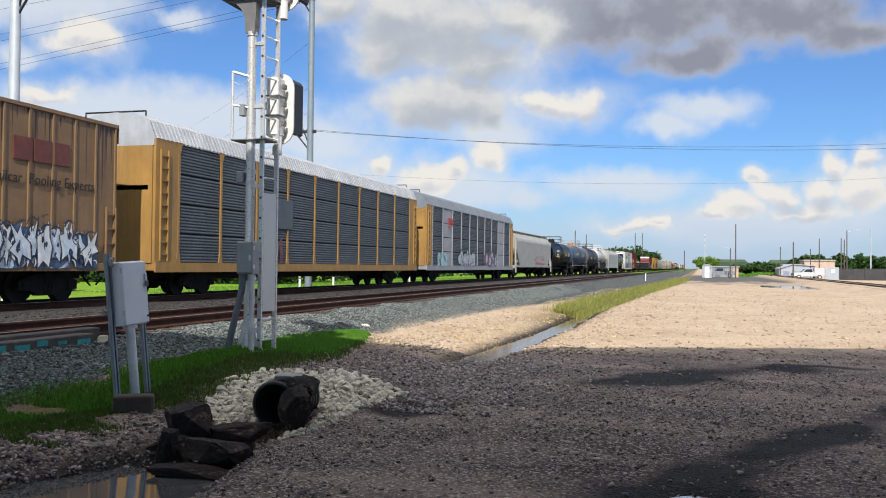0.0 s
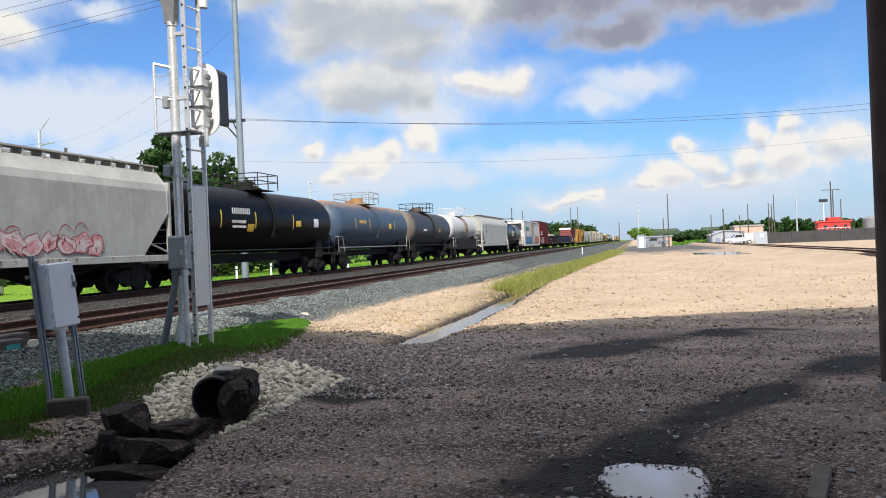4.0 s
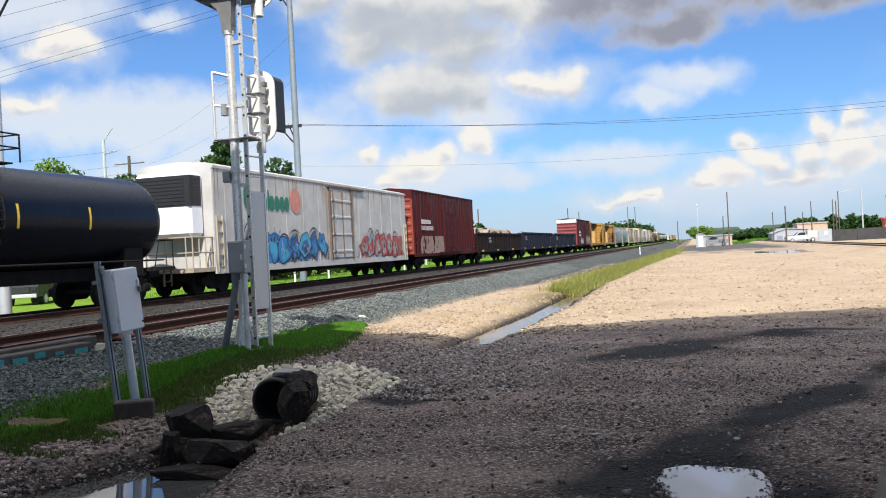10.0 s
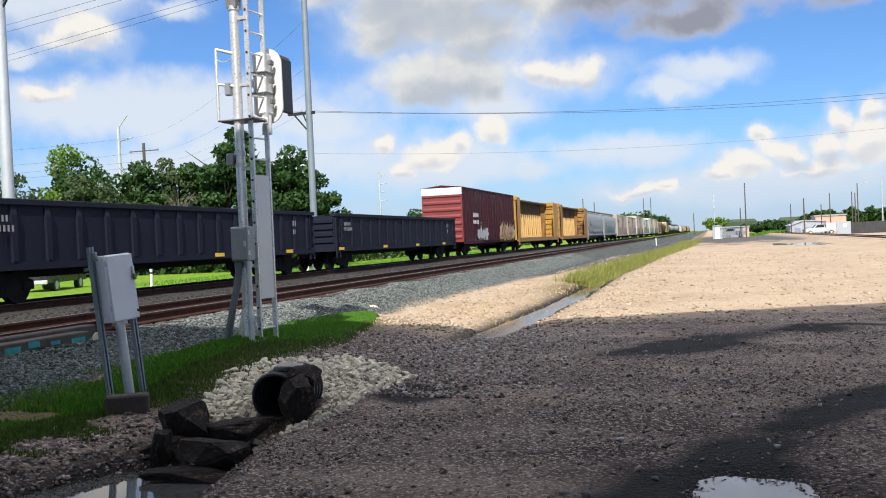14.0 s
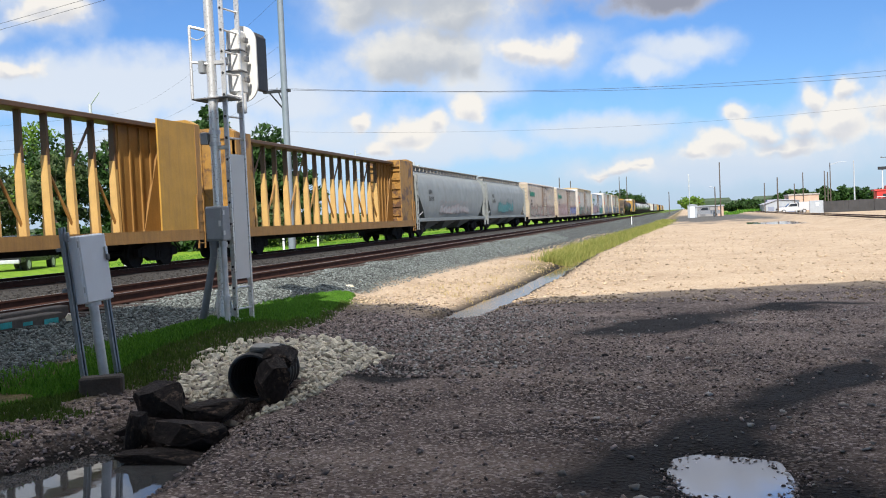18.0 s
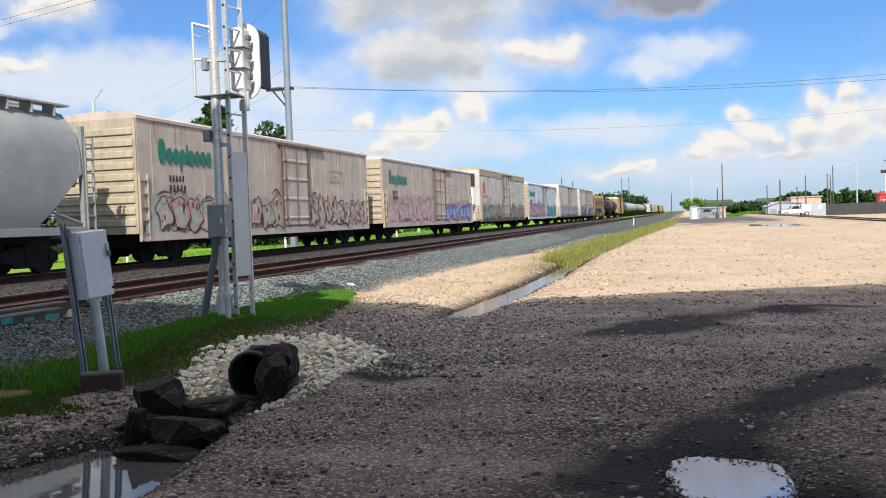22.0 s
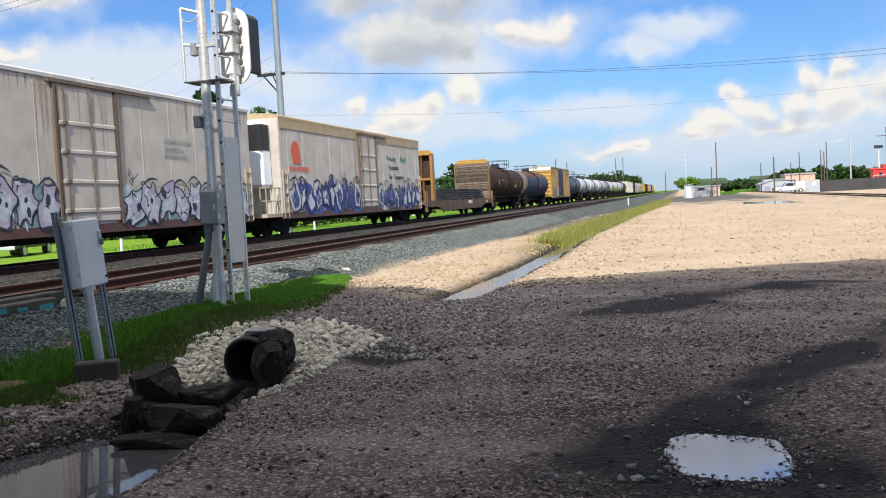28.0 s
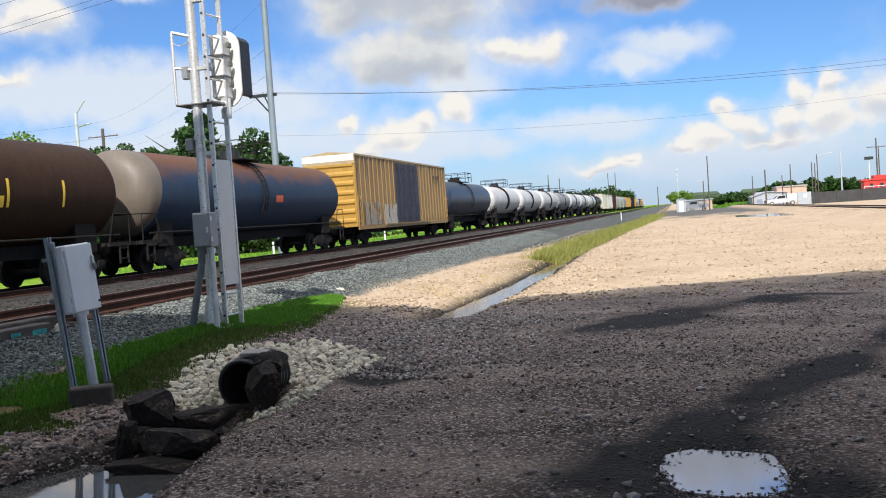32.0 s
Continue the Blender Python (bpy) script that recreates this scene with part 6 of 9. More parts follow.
    graffiti(th, HW + 0.02, 2.4, 8.0, 1.0, 2.55, [(0.6, 0.36, 0.07), (0.4, 0.06, 0.03), (0.6, 0.5, 0.36)], (0.04, 0.015, 0.015), 46, 8, 0.9, (0.55, 0.36, 0.1))
    th, h = centerbeam("centerbeam_flatcar", "empty yellow centerbeam flatcar with open truss", 338.4, 360.7, P_BEAM, P_BEAMSUN)
    th, h = centerbeam("centerbeam_flatcar", "empty yellow centerbeam flatcar with a rust-eaten bulkhead", 363.4, 386.8, P_BEAM, P_BEAMRUST)
    for a, b, s in ((387.3, 407.8, 51), (408.6, 428.2, 52)):
        th, h = hopper("covered_hopper", "round-sided blue-grey covered hopper with graffiti", a, b, P_BLUEHOP, True, 4.7)
        marks(th, HW, -7.2, 2.9, T_BLACK, ((0.9, 0.3), (1.3, 0.3)))
        graffiti(th, HW, *((-4.5, 4.0, 1.5, 2.3) if s == 51 else (-5.0, 2.5, 1.5, 2.6)), [(0.33, 0.35, 0.36), (0.36, 0.32, 0.32)] if s == 51 else [(0.03, 0.22, 0.22), (0.1, 0.3, 0.3)], (0.33, 0.24, 0.23) if s == 51 else (0.02, 0.08, 0.1), s, 9, 0.8)
    spec = [(430.4, 451.5, "grimy white refrigerator car with green logo and red-brown graffiti", P_DIRTYR, P_DIRTYR, False, "g", [(0.46, 0.27, 0.23), (0.36, 0.38, 0.31), (0.52, 0.38, 0.32)], (0.09, 0.045, 0.035), (0.36, 0.36, 0.3)),
            (454.0, 475.9, "white refrigerator car with green logo, pink and blue graffiti", P_DIRTYR, P_WHITER, False, "g", [(0.55, 0.4, 0.38), (0.5, 0.36, 0.34)], (0.4, 0.2, 0.2), None),
            (477.5, 500.4, "yellowed refrigerator car with green and red graffiti", P_TANR, P_TANROOF, True, "o", [(0.08, 0.3, 0.22), (0.35, 0.3, 0.26), (0.4, 0.12, 0.1)], (0.06, 0.05, 0.05), (0.3, 0.26, 0.2)),
            (502.6, 524.5, "cool white refrigerator car with green logo and pink graffiti", P_BLUER, P_BLUER, False, "g", [(0.55, 0.3, 0.36), (0.5, 0.38, 0.42)], (0.06, 0.04, 0.06), (0.3, 0.5, 0.55)),
            (526.4, 549.2, "white refrigerator car with orange logo and silver graffiti", P_TANR, P_WHITER, True, "o", [(0.45, 0.5, 0.55), (0.4, 0.36, 0.45)], (0.02, 0.03, 0.06), (0.2, 0.3, 0.33)),
            (550.5, 573.4, "yellowed refrigerator car with tan roof and dark blue graffiti", P_TANR, P_TANROOF, True, "o", [(0.03, 0.05, 0.22), (0.5, 0.52, 0.55), (0.04, 0.07, 0.25)], (0.01, 0.01, 0.04), (0.05, 0.08, 0.3))]
    for i, (a, b, lab, bm_, rm_, unit, logo, fills, line, ex) in enumerate(spec):
        th, h = reefer("refrigerator_car", lab, a, b, bm_, rm_, P_REEFEND, bm_, unit, 5.42 if unit else 4.95, trim_m=P_SILLGRIME if logo == "o" else None, door_at=1.2)
        s = -h + (1.5 if unit else 0.2)
        if logo == "g":
            wordmark(th, HW, s + 1.0, 3.3, 0.8, T_GREEN, "Txxpixxxx", "green word mark in rounded shapes")
            marks(th, HW, s + 1.6, 2.7, T_BLACK, ((1.0, 0.22), (1.1, 0.24)))
        else:
            part("logo", box(cyl(B(), (HW, s + 1.6, 3.75), (HW + 0.01, s + 1.6, 3.75), 0.45, seg=16), HW, HW + 0.012, s + 1.3, s + 2.1, 3.2, 3.75), T_ORANGE, th, "orange rounded logo")
            marks(th, HW, s + 0.9, 2.85, T_ORANGE, ((2.2, 0.22),), "orange lettering")
        graffiti(th, HW, s + 0.7, -0.3, 0.85, 2.45 + 0.2 * (i % 2), fills, line, 60 + i, 10, 0.6 + 0.1 * (i % 4), ex)
        f2 = [(0.06, 0.12, 0.4), (0.3, 0.36, 0.6)] if i == 1 else ([(0.03, 0.35, 0.3), (0.1, 0.4, 0.36)] if i == 3 else fills)
        graffiti(th, HW, 2.8, h - 0.5, 0.85, 2.45, f2, line, 80 + i, 9, 0.75, (0.4, 0.3, 0.08) if i == 1 else ex)
        if i == 5:
            for k, tx in enumerate(("Protecting", "Today's", "Perishables", "For", "Tomorrow")):
                o = part("slogan", words(tx, 0.42, T_GREEN if k < 2 else T_BLACK), None, th, "faded slogan lettering")
                o.location = (HW, (4.6, 7.2, 4.95, 4.95, 5.9)[k], (3.75, 3.75, 3.2, 2.65, 2.65)[k])
        else:
            marks(th, HW, 5.2, 3.6, P_GREYHOP, ((1.8, 0.16), (1.2, 0.16), (1.5, 0.16)), "small grey stencils")

    # bulkhead flatcar with steel bars
    th, h = car("bulkhead_flatcar", "brown flatcar with yellow steel bulkheads and dark steel bar stacks", 574.2, 596.7, "flatcar", 2.2)
    sill_m = paint("brown_sill_paint", (0.13, 0.065, 0.03), streak=0.5)
    part("deck", box(B(), -HW, HW, -h, h, 1.0, 1.22, 0.01), P_PLANK, th)
    part("side_sill", prism(B(), [(-h, 0.85), (-h, 1.24), (h, 1.24), (h, 0.85), (h - 3.5, 0.8), (h - 5, 0.5), (-h + 5, 0.5), (-h + 3.5, 0.8)], "x", HW - 0.02, HW + 0.04), sill_m, th)
    part("center_sill", box(B(), -0.35, 0.35, -h + 0.3, h - 0.3, 0.6, 1.0), M_UNDER, th)
    for k in range(9):
        part("stake_pocket", box(B(), HW + 0.04, HW + 0.1, -h + 1.6 + 2.5 * k, -h + 1.76 + 2.5 * k, 0.8, 1.3), sill_m, th)
    for s in (-1, 1):
        yb = -8.75 if s < 0 else 10.1
        bk = part("bulkhead", box(B(), -1.4, 1.4, yb + 0.38, yb + 0.46, 1.22, 4.5), P_BULKRECESS, th, "rust-brown steel bulkhead plate darkened as a shaded recess")
        cap = [(-1.5, 4.45), (1.5, 4.45), (1.5, 4.55), (1.25, 4.78), (-1.25, 4.78), (-1.5, 4.55)]
        part("cap", prism(B(), cap, "y", yb - 0.05, yb + 0.5), P_BEAMSUN, bk, "yellow steel bulkhead cap")
        for x in (-1.5, 1.5):
            part("bulkhead_post", prism(B(), [(yb - 0.05, 1.22), (yb + 0.62, 1.22), (yb + 0.45, 4.5), (yb - 0.05, 4.5)], "x", x - 0.12 if x < 0 else x - 0.16, x + 0.12 if x < 0 else x + 0.02), P_BEAM, bk)
        if s < 0:
            part("cross_rail", box(B(), -1.4, 1.36, yb, yb + 0.38, 2.7, 2.85), P_BEAM, bk)
            for x in (-0.85, -0.3, 0.1, 0.7):
                part("bulkhead_rib", box(B(), x - 0.05, x + 0.05, yb + 0.02, yb + 0.38, 2.85 if x != -0.85 else 1.22, 4.45), P_BULKRIB, bk)
            for x in (-0.1, 0.8):
                part("bulkhead_rib", box(B(), x - 0.06, x + 0.06, yb + 0.05, yb + 0.38, 1.22, 2.7), P_BULKRIB, bk)
        else:
            for k in range(19):
                z = 1.24 + k * 0.169
                r_ = random.Random(k)
                part("plank", box(B(), -HW + 0.02 + r_.uniform(-0.03, 0.03), HW - 0.04 + r_.uniform(-0.04, 0.04), yb - 0.13 - r_.uniform(0, 0.09), yb - 0.05, z, z + r_.uniform(0.125, 0.16), 0.012), P_PLANK, bk)
        ladder(th, HW + 0.0, s * (h - 0.3), 0.5, 1.9, material=P_BEAM)
    for k in range(20):
        row, lay, pile = k % 2, (k // 2) % 5, k // 10
        z = 1.3 + lay * 0.17
        a, b = (-7.6, -1.6) if pile == 0 else (-1.2, 9.3 - 0.3 * lay)
        part("steel_bar", box(B(), -1.3 + 1.35 * row, -0.05 + 1.35 * row, a + 0.2 * lay, b, z, z + 0.125, 0.02), P_STEELBAR, th, "long dark steel bar")
        for y in (a + 1.0, (a + b) / 2, b - 1.0):
            part("spacer", box(B(), -1.3 + 1.35 * row, -0.03 + 1.35 * row, y, y + 0.12, z - 0.045, z), P_PLANK, th)
    marks(th, HW + 0.045, 1.5, 0.9, T_WHITE, ((1.6, 0.26),))
    plate(th, "reflector", HW + 0.045, 8.2, 0.92, 0.6, 0.2, T_YELLOW)

    th, h = tanker("tank_car", "rust-brown tank car with yellow hazard stripes", 597.4, 615.2, P_BROWNT, 1.52, 2.72, dome_m=M_BLACK)
    marks(th, 1.5, -4.4, 2.7, T_WHITE, ((1.7, 0.26),))
    for y in (-5.9, -2.5, 3.4, 5.6):
        on_tank(th, "stripe", 1.52, 2.72, y, 0.1, 1.4, 1.9, T_YELLOW)
    on_tank(th, "placard", 1.52, 2.72, 2.6, 0.7, 1.7, 1.9, T_YELLOW, "yellow placard")
    th, h = tanker("tank_car", "blue tank car under brown grime with a bleached end", 615.7, 634.3, P_BLUET, 1.52, 2.72, end_m=P_TANCAP, dome_m=M_BLACK)
    marks(th, 1.5, -3.6, 2.6, T_WHITE, ((1.7, 0.24),))
    on_tank(th, "placard", 1.52, 2.72, 1.0, 0.7, 1.6, 1.8, T_ORANGE, "orange placard")
    # ends take the brighter yellow so they read as sunlit
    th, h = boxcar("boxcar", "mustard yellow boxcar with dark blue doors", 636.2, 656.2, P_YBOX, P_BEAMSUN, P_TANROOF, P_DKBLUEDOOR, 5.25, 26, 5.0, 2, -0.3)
    part("end_cap_paint", box(B(), -HW + 0.04, HW - 0.04, -h - 0.05, -h - 0.04, 4.7, 5.05), T_WHITE, th, "bleached pale end cap")
    smear(th, HW, -5.4, -2.9, 1.1, 2.3, (0.46, 0.42, 0.36), 71, 22, "bare primer patch")
    smear(th, HW, -8.8, -6.0, 1.1, 2.4, (0.3, 0.26, 0.2), 72, 12)
    marks(th, HW + 0.03, 6.2, 4.0, T_BLACK, ((1.8, 0.3),))
    th, h = tanker("tank_car", "steel blue tank car in the long freight train", 657.2, 674.4, P_STEELBLUE, 1.5, 2.72)
    y = 675.4
    far = [("t", P_WHITET, "white tank car streaked with black spills", 16.2)] * 3 + [("t", P_GRAIN, "grey tank car with rusty streaks", 16.2)] + [("t", P_WHITET, "white tank car streaked with black spills", 16.2)] * 3
    far += [("t", P_BLACKT, "black tank car in the long freight train", 16.0), ("b", P_TANR, "pale tan boxcar in the long freight train", 16.5), ("b", P_WHITER, "white boxcar with graffiti", 18.5), ("b", P_MAROON, "maroon boxcar in the long freight train", 16.5), ("h", P_GREYHOP, "light grey covered hopper in the train", 18.5), ("h", P_GREYHOP, "light grey covered hopper in the train", 18.5), ("h", P_BLUEHOP, "blue-grey covered hopper in the train", 18.5),
            ("b", P_BEAMSUN, "yellow boxcar in the long freight train", 18.5), ("b", P_BEAMSUN, "yellow boxcar in the long freight train", 18.5), ("t", P_BLACKT, "black tank car in the long freight train", 16.0), ("b", P_NAVYG, "dark blue boxcar in the long freight train", 18.5), ("b", P_BEAMSUN, "yellow boxcar in the long freight train", 18.5), ("t", P_WHITET, "white tank car in the long freight train", 16.2), ("h", P_GREYHOP, "light grey covered hopper in the train", 18.5), ("b", P_MAROON, "maroon boxcar in the long freight train", 16.5),
            ("b", P_YBOX, "mustard boxcar in the long freight train", 18.5), ("t", P_BLACKT, "black tank car in the long freight train", 16.0), ("h", P_WHITEHOP, "white covered hopper in the long freight train", 18.5), ("b", P_TANR, "pale tan boxcar in the long freight train", 16.5)]
    for kind, m_, lab, L_ in far:
        if kind == "t":
            th, h = tanker("tank_car", lab, y, y + L_, m_, 1.42, 2.7, dome_m=M_BLACK)
            if m_ is P_WHITET:
                on_tank(th, "spill_streak", 1.42, 2.7, -0.6, 1.3, 0.3, 2.3, M_UNDER, "black spill streak below the hatch")
        elif kind == "b":
            boxcar("boxcar", lab, y, y + L_, m_, m_, m_, m_, 4.8, 12, 3.2, 2, fine=False)
        else:
            hopper("covered_hopper", lab, y, y + L_, m_, True, 4.6)
        y += L_ + 1.1


consist()


def motions():
    for th, y in TRAIN:
        walk(th, [(t, pose(TRACK_FAR, y - SPEED * t, RAIL_FAR)) for t in (0.0, 8.0, 16.0, 24.0, 32.0)])

# ---- signal mast ----
M_SIGWHITE = mat("signal_white_paint", (0.7, 0.7, 0.68), 0.45, 0, 0.12, 4, streak=0.25, dirt=(0.3, 0.25, 0.2))
M_CONDUIT = mat("grey_conduit", (0.14, 0.16, 0.18), 0.5, 0.2, 0.2, 5)
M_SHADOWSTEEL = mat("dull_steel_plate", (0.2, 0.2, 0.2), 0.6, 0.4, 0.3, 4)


def signal_head(parent, name, cx, cy, cz):
    hd = part(name, box(B(), cx - 0.11, cx + 0.11, cy - 0.26, cy - 0.02, cz - 0.5, cz + 0.42, 0.03), M_SIGWHITE, parent, "white signal housing seen from behind")
    pts = []
    for i in range(13):
        a = math.pi * i / 12
        pts.append((cx + 0.24 * math.cos(a), cz + 0.28 + 0.24 * math.sin(a)))
    for i in range(13):
        a = math.pi + math.pi * i / 12
        pts.append((cx + 0.24 * math.cos(a), cz - 0.36 + 0.24 * math.sin(a)))
    part("backplate", prism(B(), pts, "y", cy, cy + 0.03), M_SIGWHITE, hd, "white oval signal backplate")
    for k, z in enumerate((0.27, -0.03, -0.33)):
        bm, n = B(), 14
        o, i_ = [], []
        for q in range(n + 1):
            a = math.radians(-35) + math.radians(250) * q / n
            for lst, r in ((o, 0.125), (i_, 0.115)):
                lst.append((cx + r * math.cos(a), cz + z + r * math.sin(a)))
        prism(bm, o + i_[::-1], "y", cy + 0.03, cy + 0.3)
        part("visor", bm, M_BLACK, hd, "black sun visor")
        part("lens", cyl(B(), (cx, cy + 0.03, cz + z), (cx, cy + 0.05, cz + z), 0.1, seg=16), M_GLASS, hd)
    part("wind_shield", prism(B(), [(cx + 0.2, cz + 0.42), (cx + 0.24, cz + 0.36), (cx + 0.24, cz - 0.42), (cx + 0.2, cz - 0.44)], "y", cy + 0.03, cy + 0.34), M_BLACK, hd, "black side shield")
    for z in (-0.3, 0.0, 0.27):
        part("hinge", box(B(), cx + 0.13, cx + 0.17, cy - 0.2, cy - 0.08, cz + z - 0.04, cz + z + 0.04, 0.01), M_SHADOWSTEEL, hd)
    for z in (-0.18, 0.12):
        part("door_seam", box(B(), cx - 0.135, cx + 0.135, cy - 0.305, cy - 0.05, cz + z - 0.008, cz + z + 0.008), M_SHADOWSTEEL, hd)
    part("latch", box(B(), cx - 0.1, cx - 0.05, cy - 0.33, cy - 0.29, cz - 0.1, cz + 0.02, 0.01), M_STEEL, hd)
    part("stub_pipe", cyl(B(), (cx + 0.05, cy - 0.16, cz - 0.5), (cx + 0.05, cy - 0.16, cz - 0.78), 0.075, seg=14), M_SIGWHITE, hd)
    return hd


def signal_mast():
    mx, my, g = -6.47, 11.72, 0.42
    th = thing("signal_mast", "galvanised railway signal mast with ladder and two signal heads", "railway signal", pose(0, 0, 0))
    part("mast", cyl(B(), (mx, my, g - 0.1), (mx, my, 5.35), 0.068, seg=20), M_ALU, th, "round galvanised mast tube", smooth=True)
    for z in (1.62, 2.95, 3.12, 3.6, 5.2):
        part("mast_collar", cyl(B(), (mx, my, z - 0.03), (mx, my, z + 0.03), 0.082, seg=20), M_STEEL, th)
    L0, L1 = Vector((-6.28, 11.72, 0)), Vector((-6.215, 12.07, 0))
    d = (L1 - L0).normalized()
    rot = Matrix.Rotation(math.atan2(d.y, d.x), 4, "Z")
    for p in (L0, L1):
        o = part("ladder_rail", box(B(), -0.015, 0.015, -0.038, 0.038, g, 5.72, 0.004), M_ALU, th)
        o.location, o.rotation_euler = p, (0, 0, math.atan2(d.y, d.x))
    k = 0
    z = g + 0.17
    while z < 5.7:
        part("rung", cyl(B(), L0 + Vector((0, 0, z)), L1 + Vector((0, 0, z)), 0.014, seg=8), M_ALU, th)
        part("rung_bolt", cyl(B(), L0 - d * 0.022 + Vector((0, 0, z)), L0 - d * 0.012 + Vector((0, 0, z)), 0.019, seg=8), M_BLACK, th)
        z += 0.305
    a, b = L0 + d * 0.03, L1 - d * 0.03
    nrm = Vector((d.y, -d.x, 0)) * 0.03
    bm = loft(B(), [[(*(p + nrm * s).xy, zz) for p, s in ((a, 1), (b, 1), (b, 0.6), (a, 0.6))] for zz in (1.02, 2.8)])
    part("climb_guard", bm, mat("smooth_guard_plate", (0.68, 0.68, 0.67), 0.4, 0.2, 0.05, 2, bump=0), th, "smooth anti-climb plate over the ladder")
    for z in (0.75, 1.5, 2.9, 4.1, 5.05):
        part("ladder_bracket", box(B(), mx, L0.x + 0.02, my - 0.03, my + 0.05, z - 0.025, z + 0.025), M_ALU, th)
    # cabinet and conduits
    cb = part("cabinet", box(B(), mx + 0.0, mx + 0.26, my - 0.38, my - 0.16, 1.58, 2.06, 0.012), M_GREYBOX, th, "grey steel junction cabinet on the mast")
    part("cabinet_door", box(B(), mx + 0.012, mx + 0.248, my - 0.396, my - 0.379, 1.6, 2.04, 0.006), M_GREYBOX, cb)
    part("latch", box(B(), mx + 0.215, mx + 0.24, my - 0.41, my - 0.395, 1.78, 1.86), M_STEEL, cb)
    for z in (1.66, 1.94):
        part("hinge", box(B(), mx + 0.26, mx + 0.272, my - 0.37, my - 0.33, z, z + 0.06), M_STEEL, cb)
    part("mount_strap", box(B(), mx - 0.09, mx + 0.2, my - 0.16, my - 0.06, 1.76, 1.84), M_STEEL, cb)
    part("conduit", pipe(B(), [(mx + 0.06, my - 0.28, 1.6), (mx + 0.04, my - 0.28, 1.35), (mx - 0.22, my - 0.3, g - 0.15)], 0.05, 14), M_CONDUIT, th, "dark plastic cable conduit")
    part("conduit_collar", cyl(B(), (mx + 0.06, my - 0.28, 1.48), (mx + 0.06, my - 0.28, 1.6), 0.065, seg=14), M_CONDUIT, th)
    part("conduit", cyl(B(), (mx + 0.19, my - 0.25, g), (mx + 0.19, my - 0.25, 1.6), 0.04, seg=14), M_STEEL, th)
    for z in (1.5, 0.75):
        part("conduit_clamp", cyl(B(), (mx + 0.19, my - 0.25, z), (mx + 0.19, my - 0.25, z + 0.06), 0.055, seg=12), M_STEEL, th)
    # foot
    part("foot_plate", box(B(), mx - 0.2, mx + 0.25, my - 0.25, my + 0.3, g - 0.12, g + 0.03, 0.01), M_STEEL, th)
    for s in ((-1, 0), (1, 0), (0, -1), (0, 1)):
        bm = prism(B(), [(0.06, g), (0.2, g), (0.06, g + 0.5)], "y", -0.01, 0.01)
        o = part("foot_gusset", bm, M_ALU, th)
        o.location, o.rotation_euler = (mx, my, 0), (0, 0, math.atan2(s[1], s[0]))
    part("base_casting", cyl(B(), (mx, my, g), (mx, my, g + 0.45), 0.12, 0.085, seg=16), M_ALU, th)
    # work platform with hand frame
    part("platform", box(B(), mx - 0.28, mx + 0.3, my - 0.1, my + 0.3, 3.585, 3.605, 0.004), M_SHADOWSTEEL, th, "small steel work platform")
    bm = B()
    x0 = mx - 0.26
    for y in (my - 0.1,):
        pipe(bm, [(x0, y, 3.6), (x0, y, 4.62), (mx - 0.02, y + 0.05, 4.55)], 0.022, 8)
        pipe(bm, [(x0, y, 4.12), (mx - 0.02, y + 0.05, 4.08)], 0.018, 8)
    part("hand_frame", bm, M_ALU, th)
    pts = [(x0 + (mx - x0) * u, my - 0.1, 4.48 - 0.06 * math.sin(math.pi * u)) for u in np.linspace(0, 1, 6)]
    part("safety_chain", pipe(B(), pts, 0.008, 5), M_STEEL, th)
    part("small_box", box(B(), mx - 0.14, mx - 0.06, my - 0.12, my - 0.02, 3.95, 4.13, 0.01), M_GREYBOX, th)
    part("small_box", box(B(), mx - 0.18, mx - 0.07, my - 0.1, my + 0.02, 2.95, 3.12, 0.01), M_GREYBOX, th)
    signal_head(th, "signal_head", -6.29, 12.3, 4.2)
    signal_head(th, "signal_head", -6.22, 12.3, 6.3)
    # top bracket
    part("bracket", loft(B(), [[(mx - r * 1.0, my - r, z), (mx + r, my - r, z), (mx + r, my + r, z), (mx - r * 1.0, my + r, z)] for r, z in ((0.075, 5.2), (0.085, 5.45))]), M_SHADOWSTEEL, th)
    part("bracket_arm", prism(B(), [(mx - 0.085, 5.32), (mx + 0.085, 5.32), (mx + 0.1, 5.75), (mx - 0.45, 5.75), (mx - 0.42, 5.7), (mx - 0.24, 5.66), (mx - 0.15, 5.57), (mx - 0.1, 5.45)], "y", my - 0.07, my + 0.07), M_SHADOWSTEEL, th)
    tp = part("top_platform", box(B(), mx - 0.5, mx - 0.44, my - 0.2, my + 0.6, 5.74, 5.84), M_SHADOWSTEEL, th, "slatted steel platform at the mast head")
    part("edge_bar", box(B(), mx + 0.24, mx + 0.3, my - 0.2, my + 0.6, 5.74, 5.84), M_SHADOWSTEEL, tp)
    for k in range(9):
        part("slat", box(B(), mx - 0.46, mx + 0.26, my - 0.18 + k * 0.085, my - 0.14 + k * 0.085, 5.76, 5.82), M_SHADOWSTEEL, tp)


signal_mast()


# ---- white control box ----
M_STRUT = mat("dull_galvanised_strut", (0.3, 0.34, 0.38), 0.45, 0.4, 0.15, 6, bump=0.03)


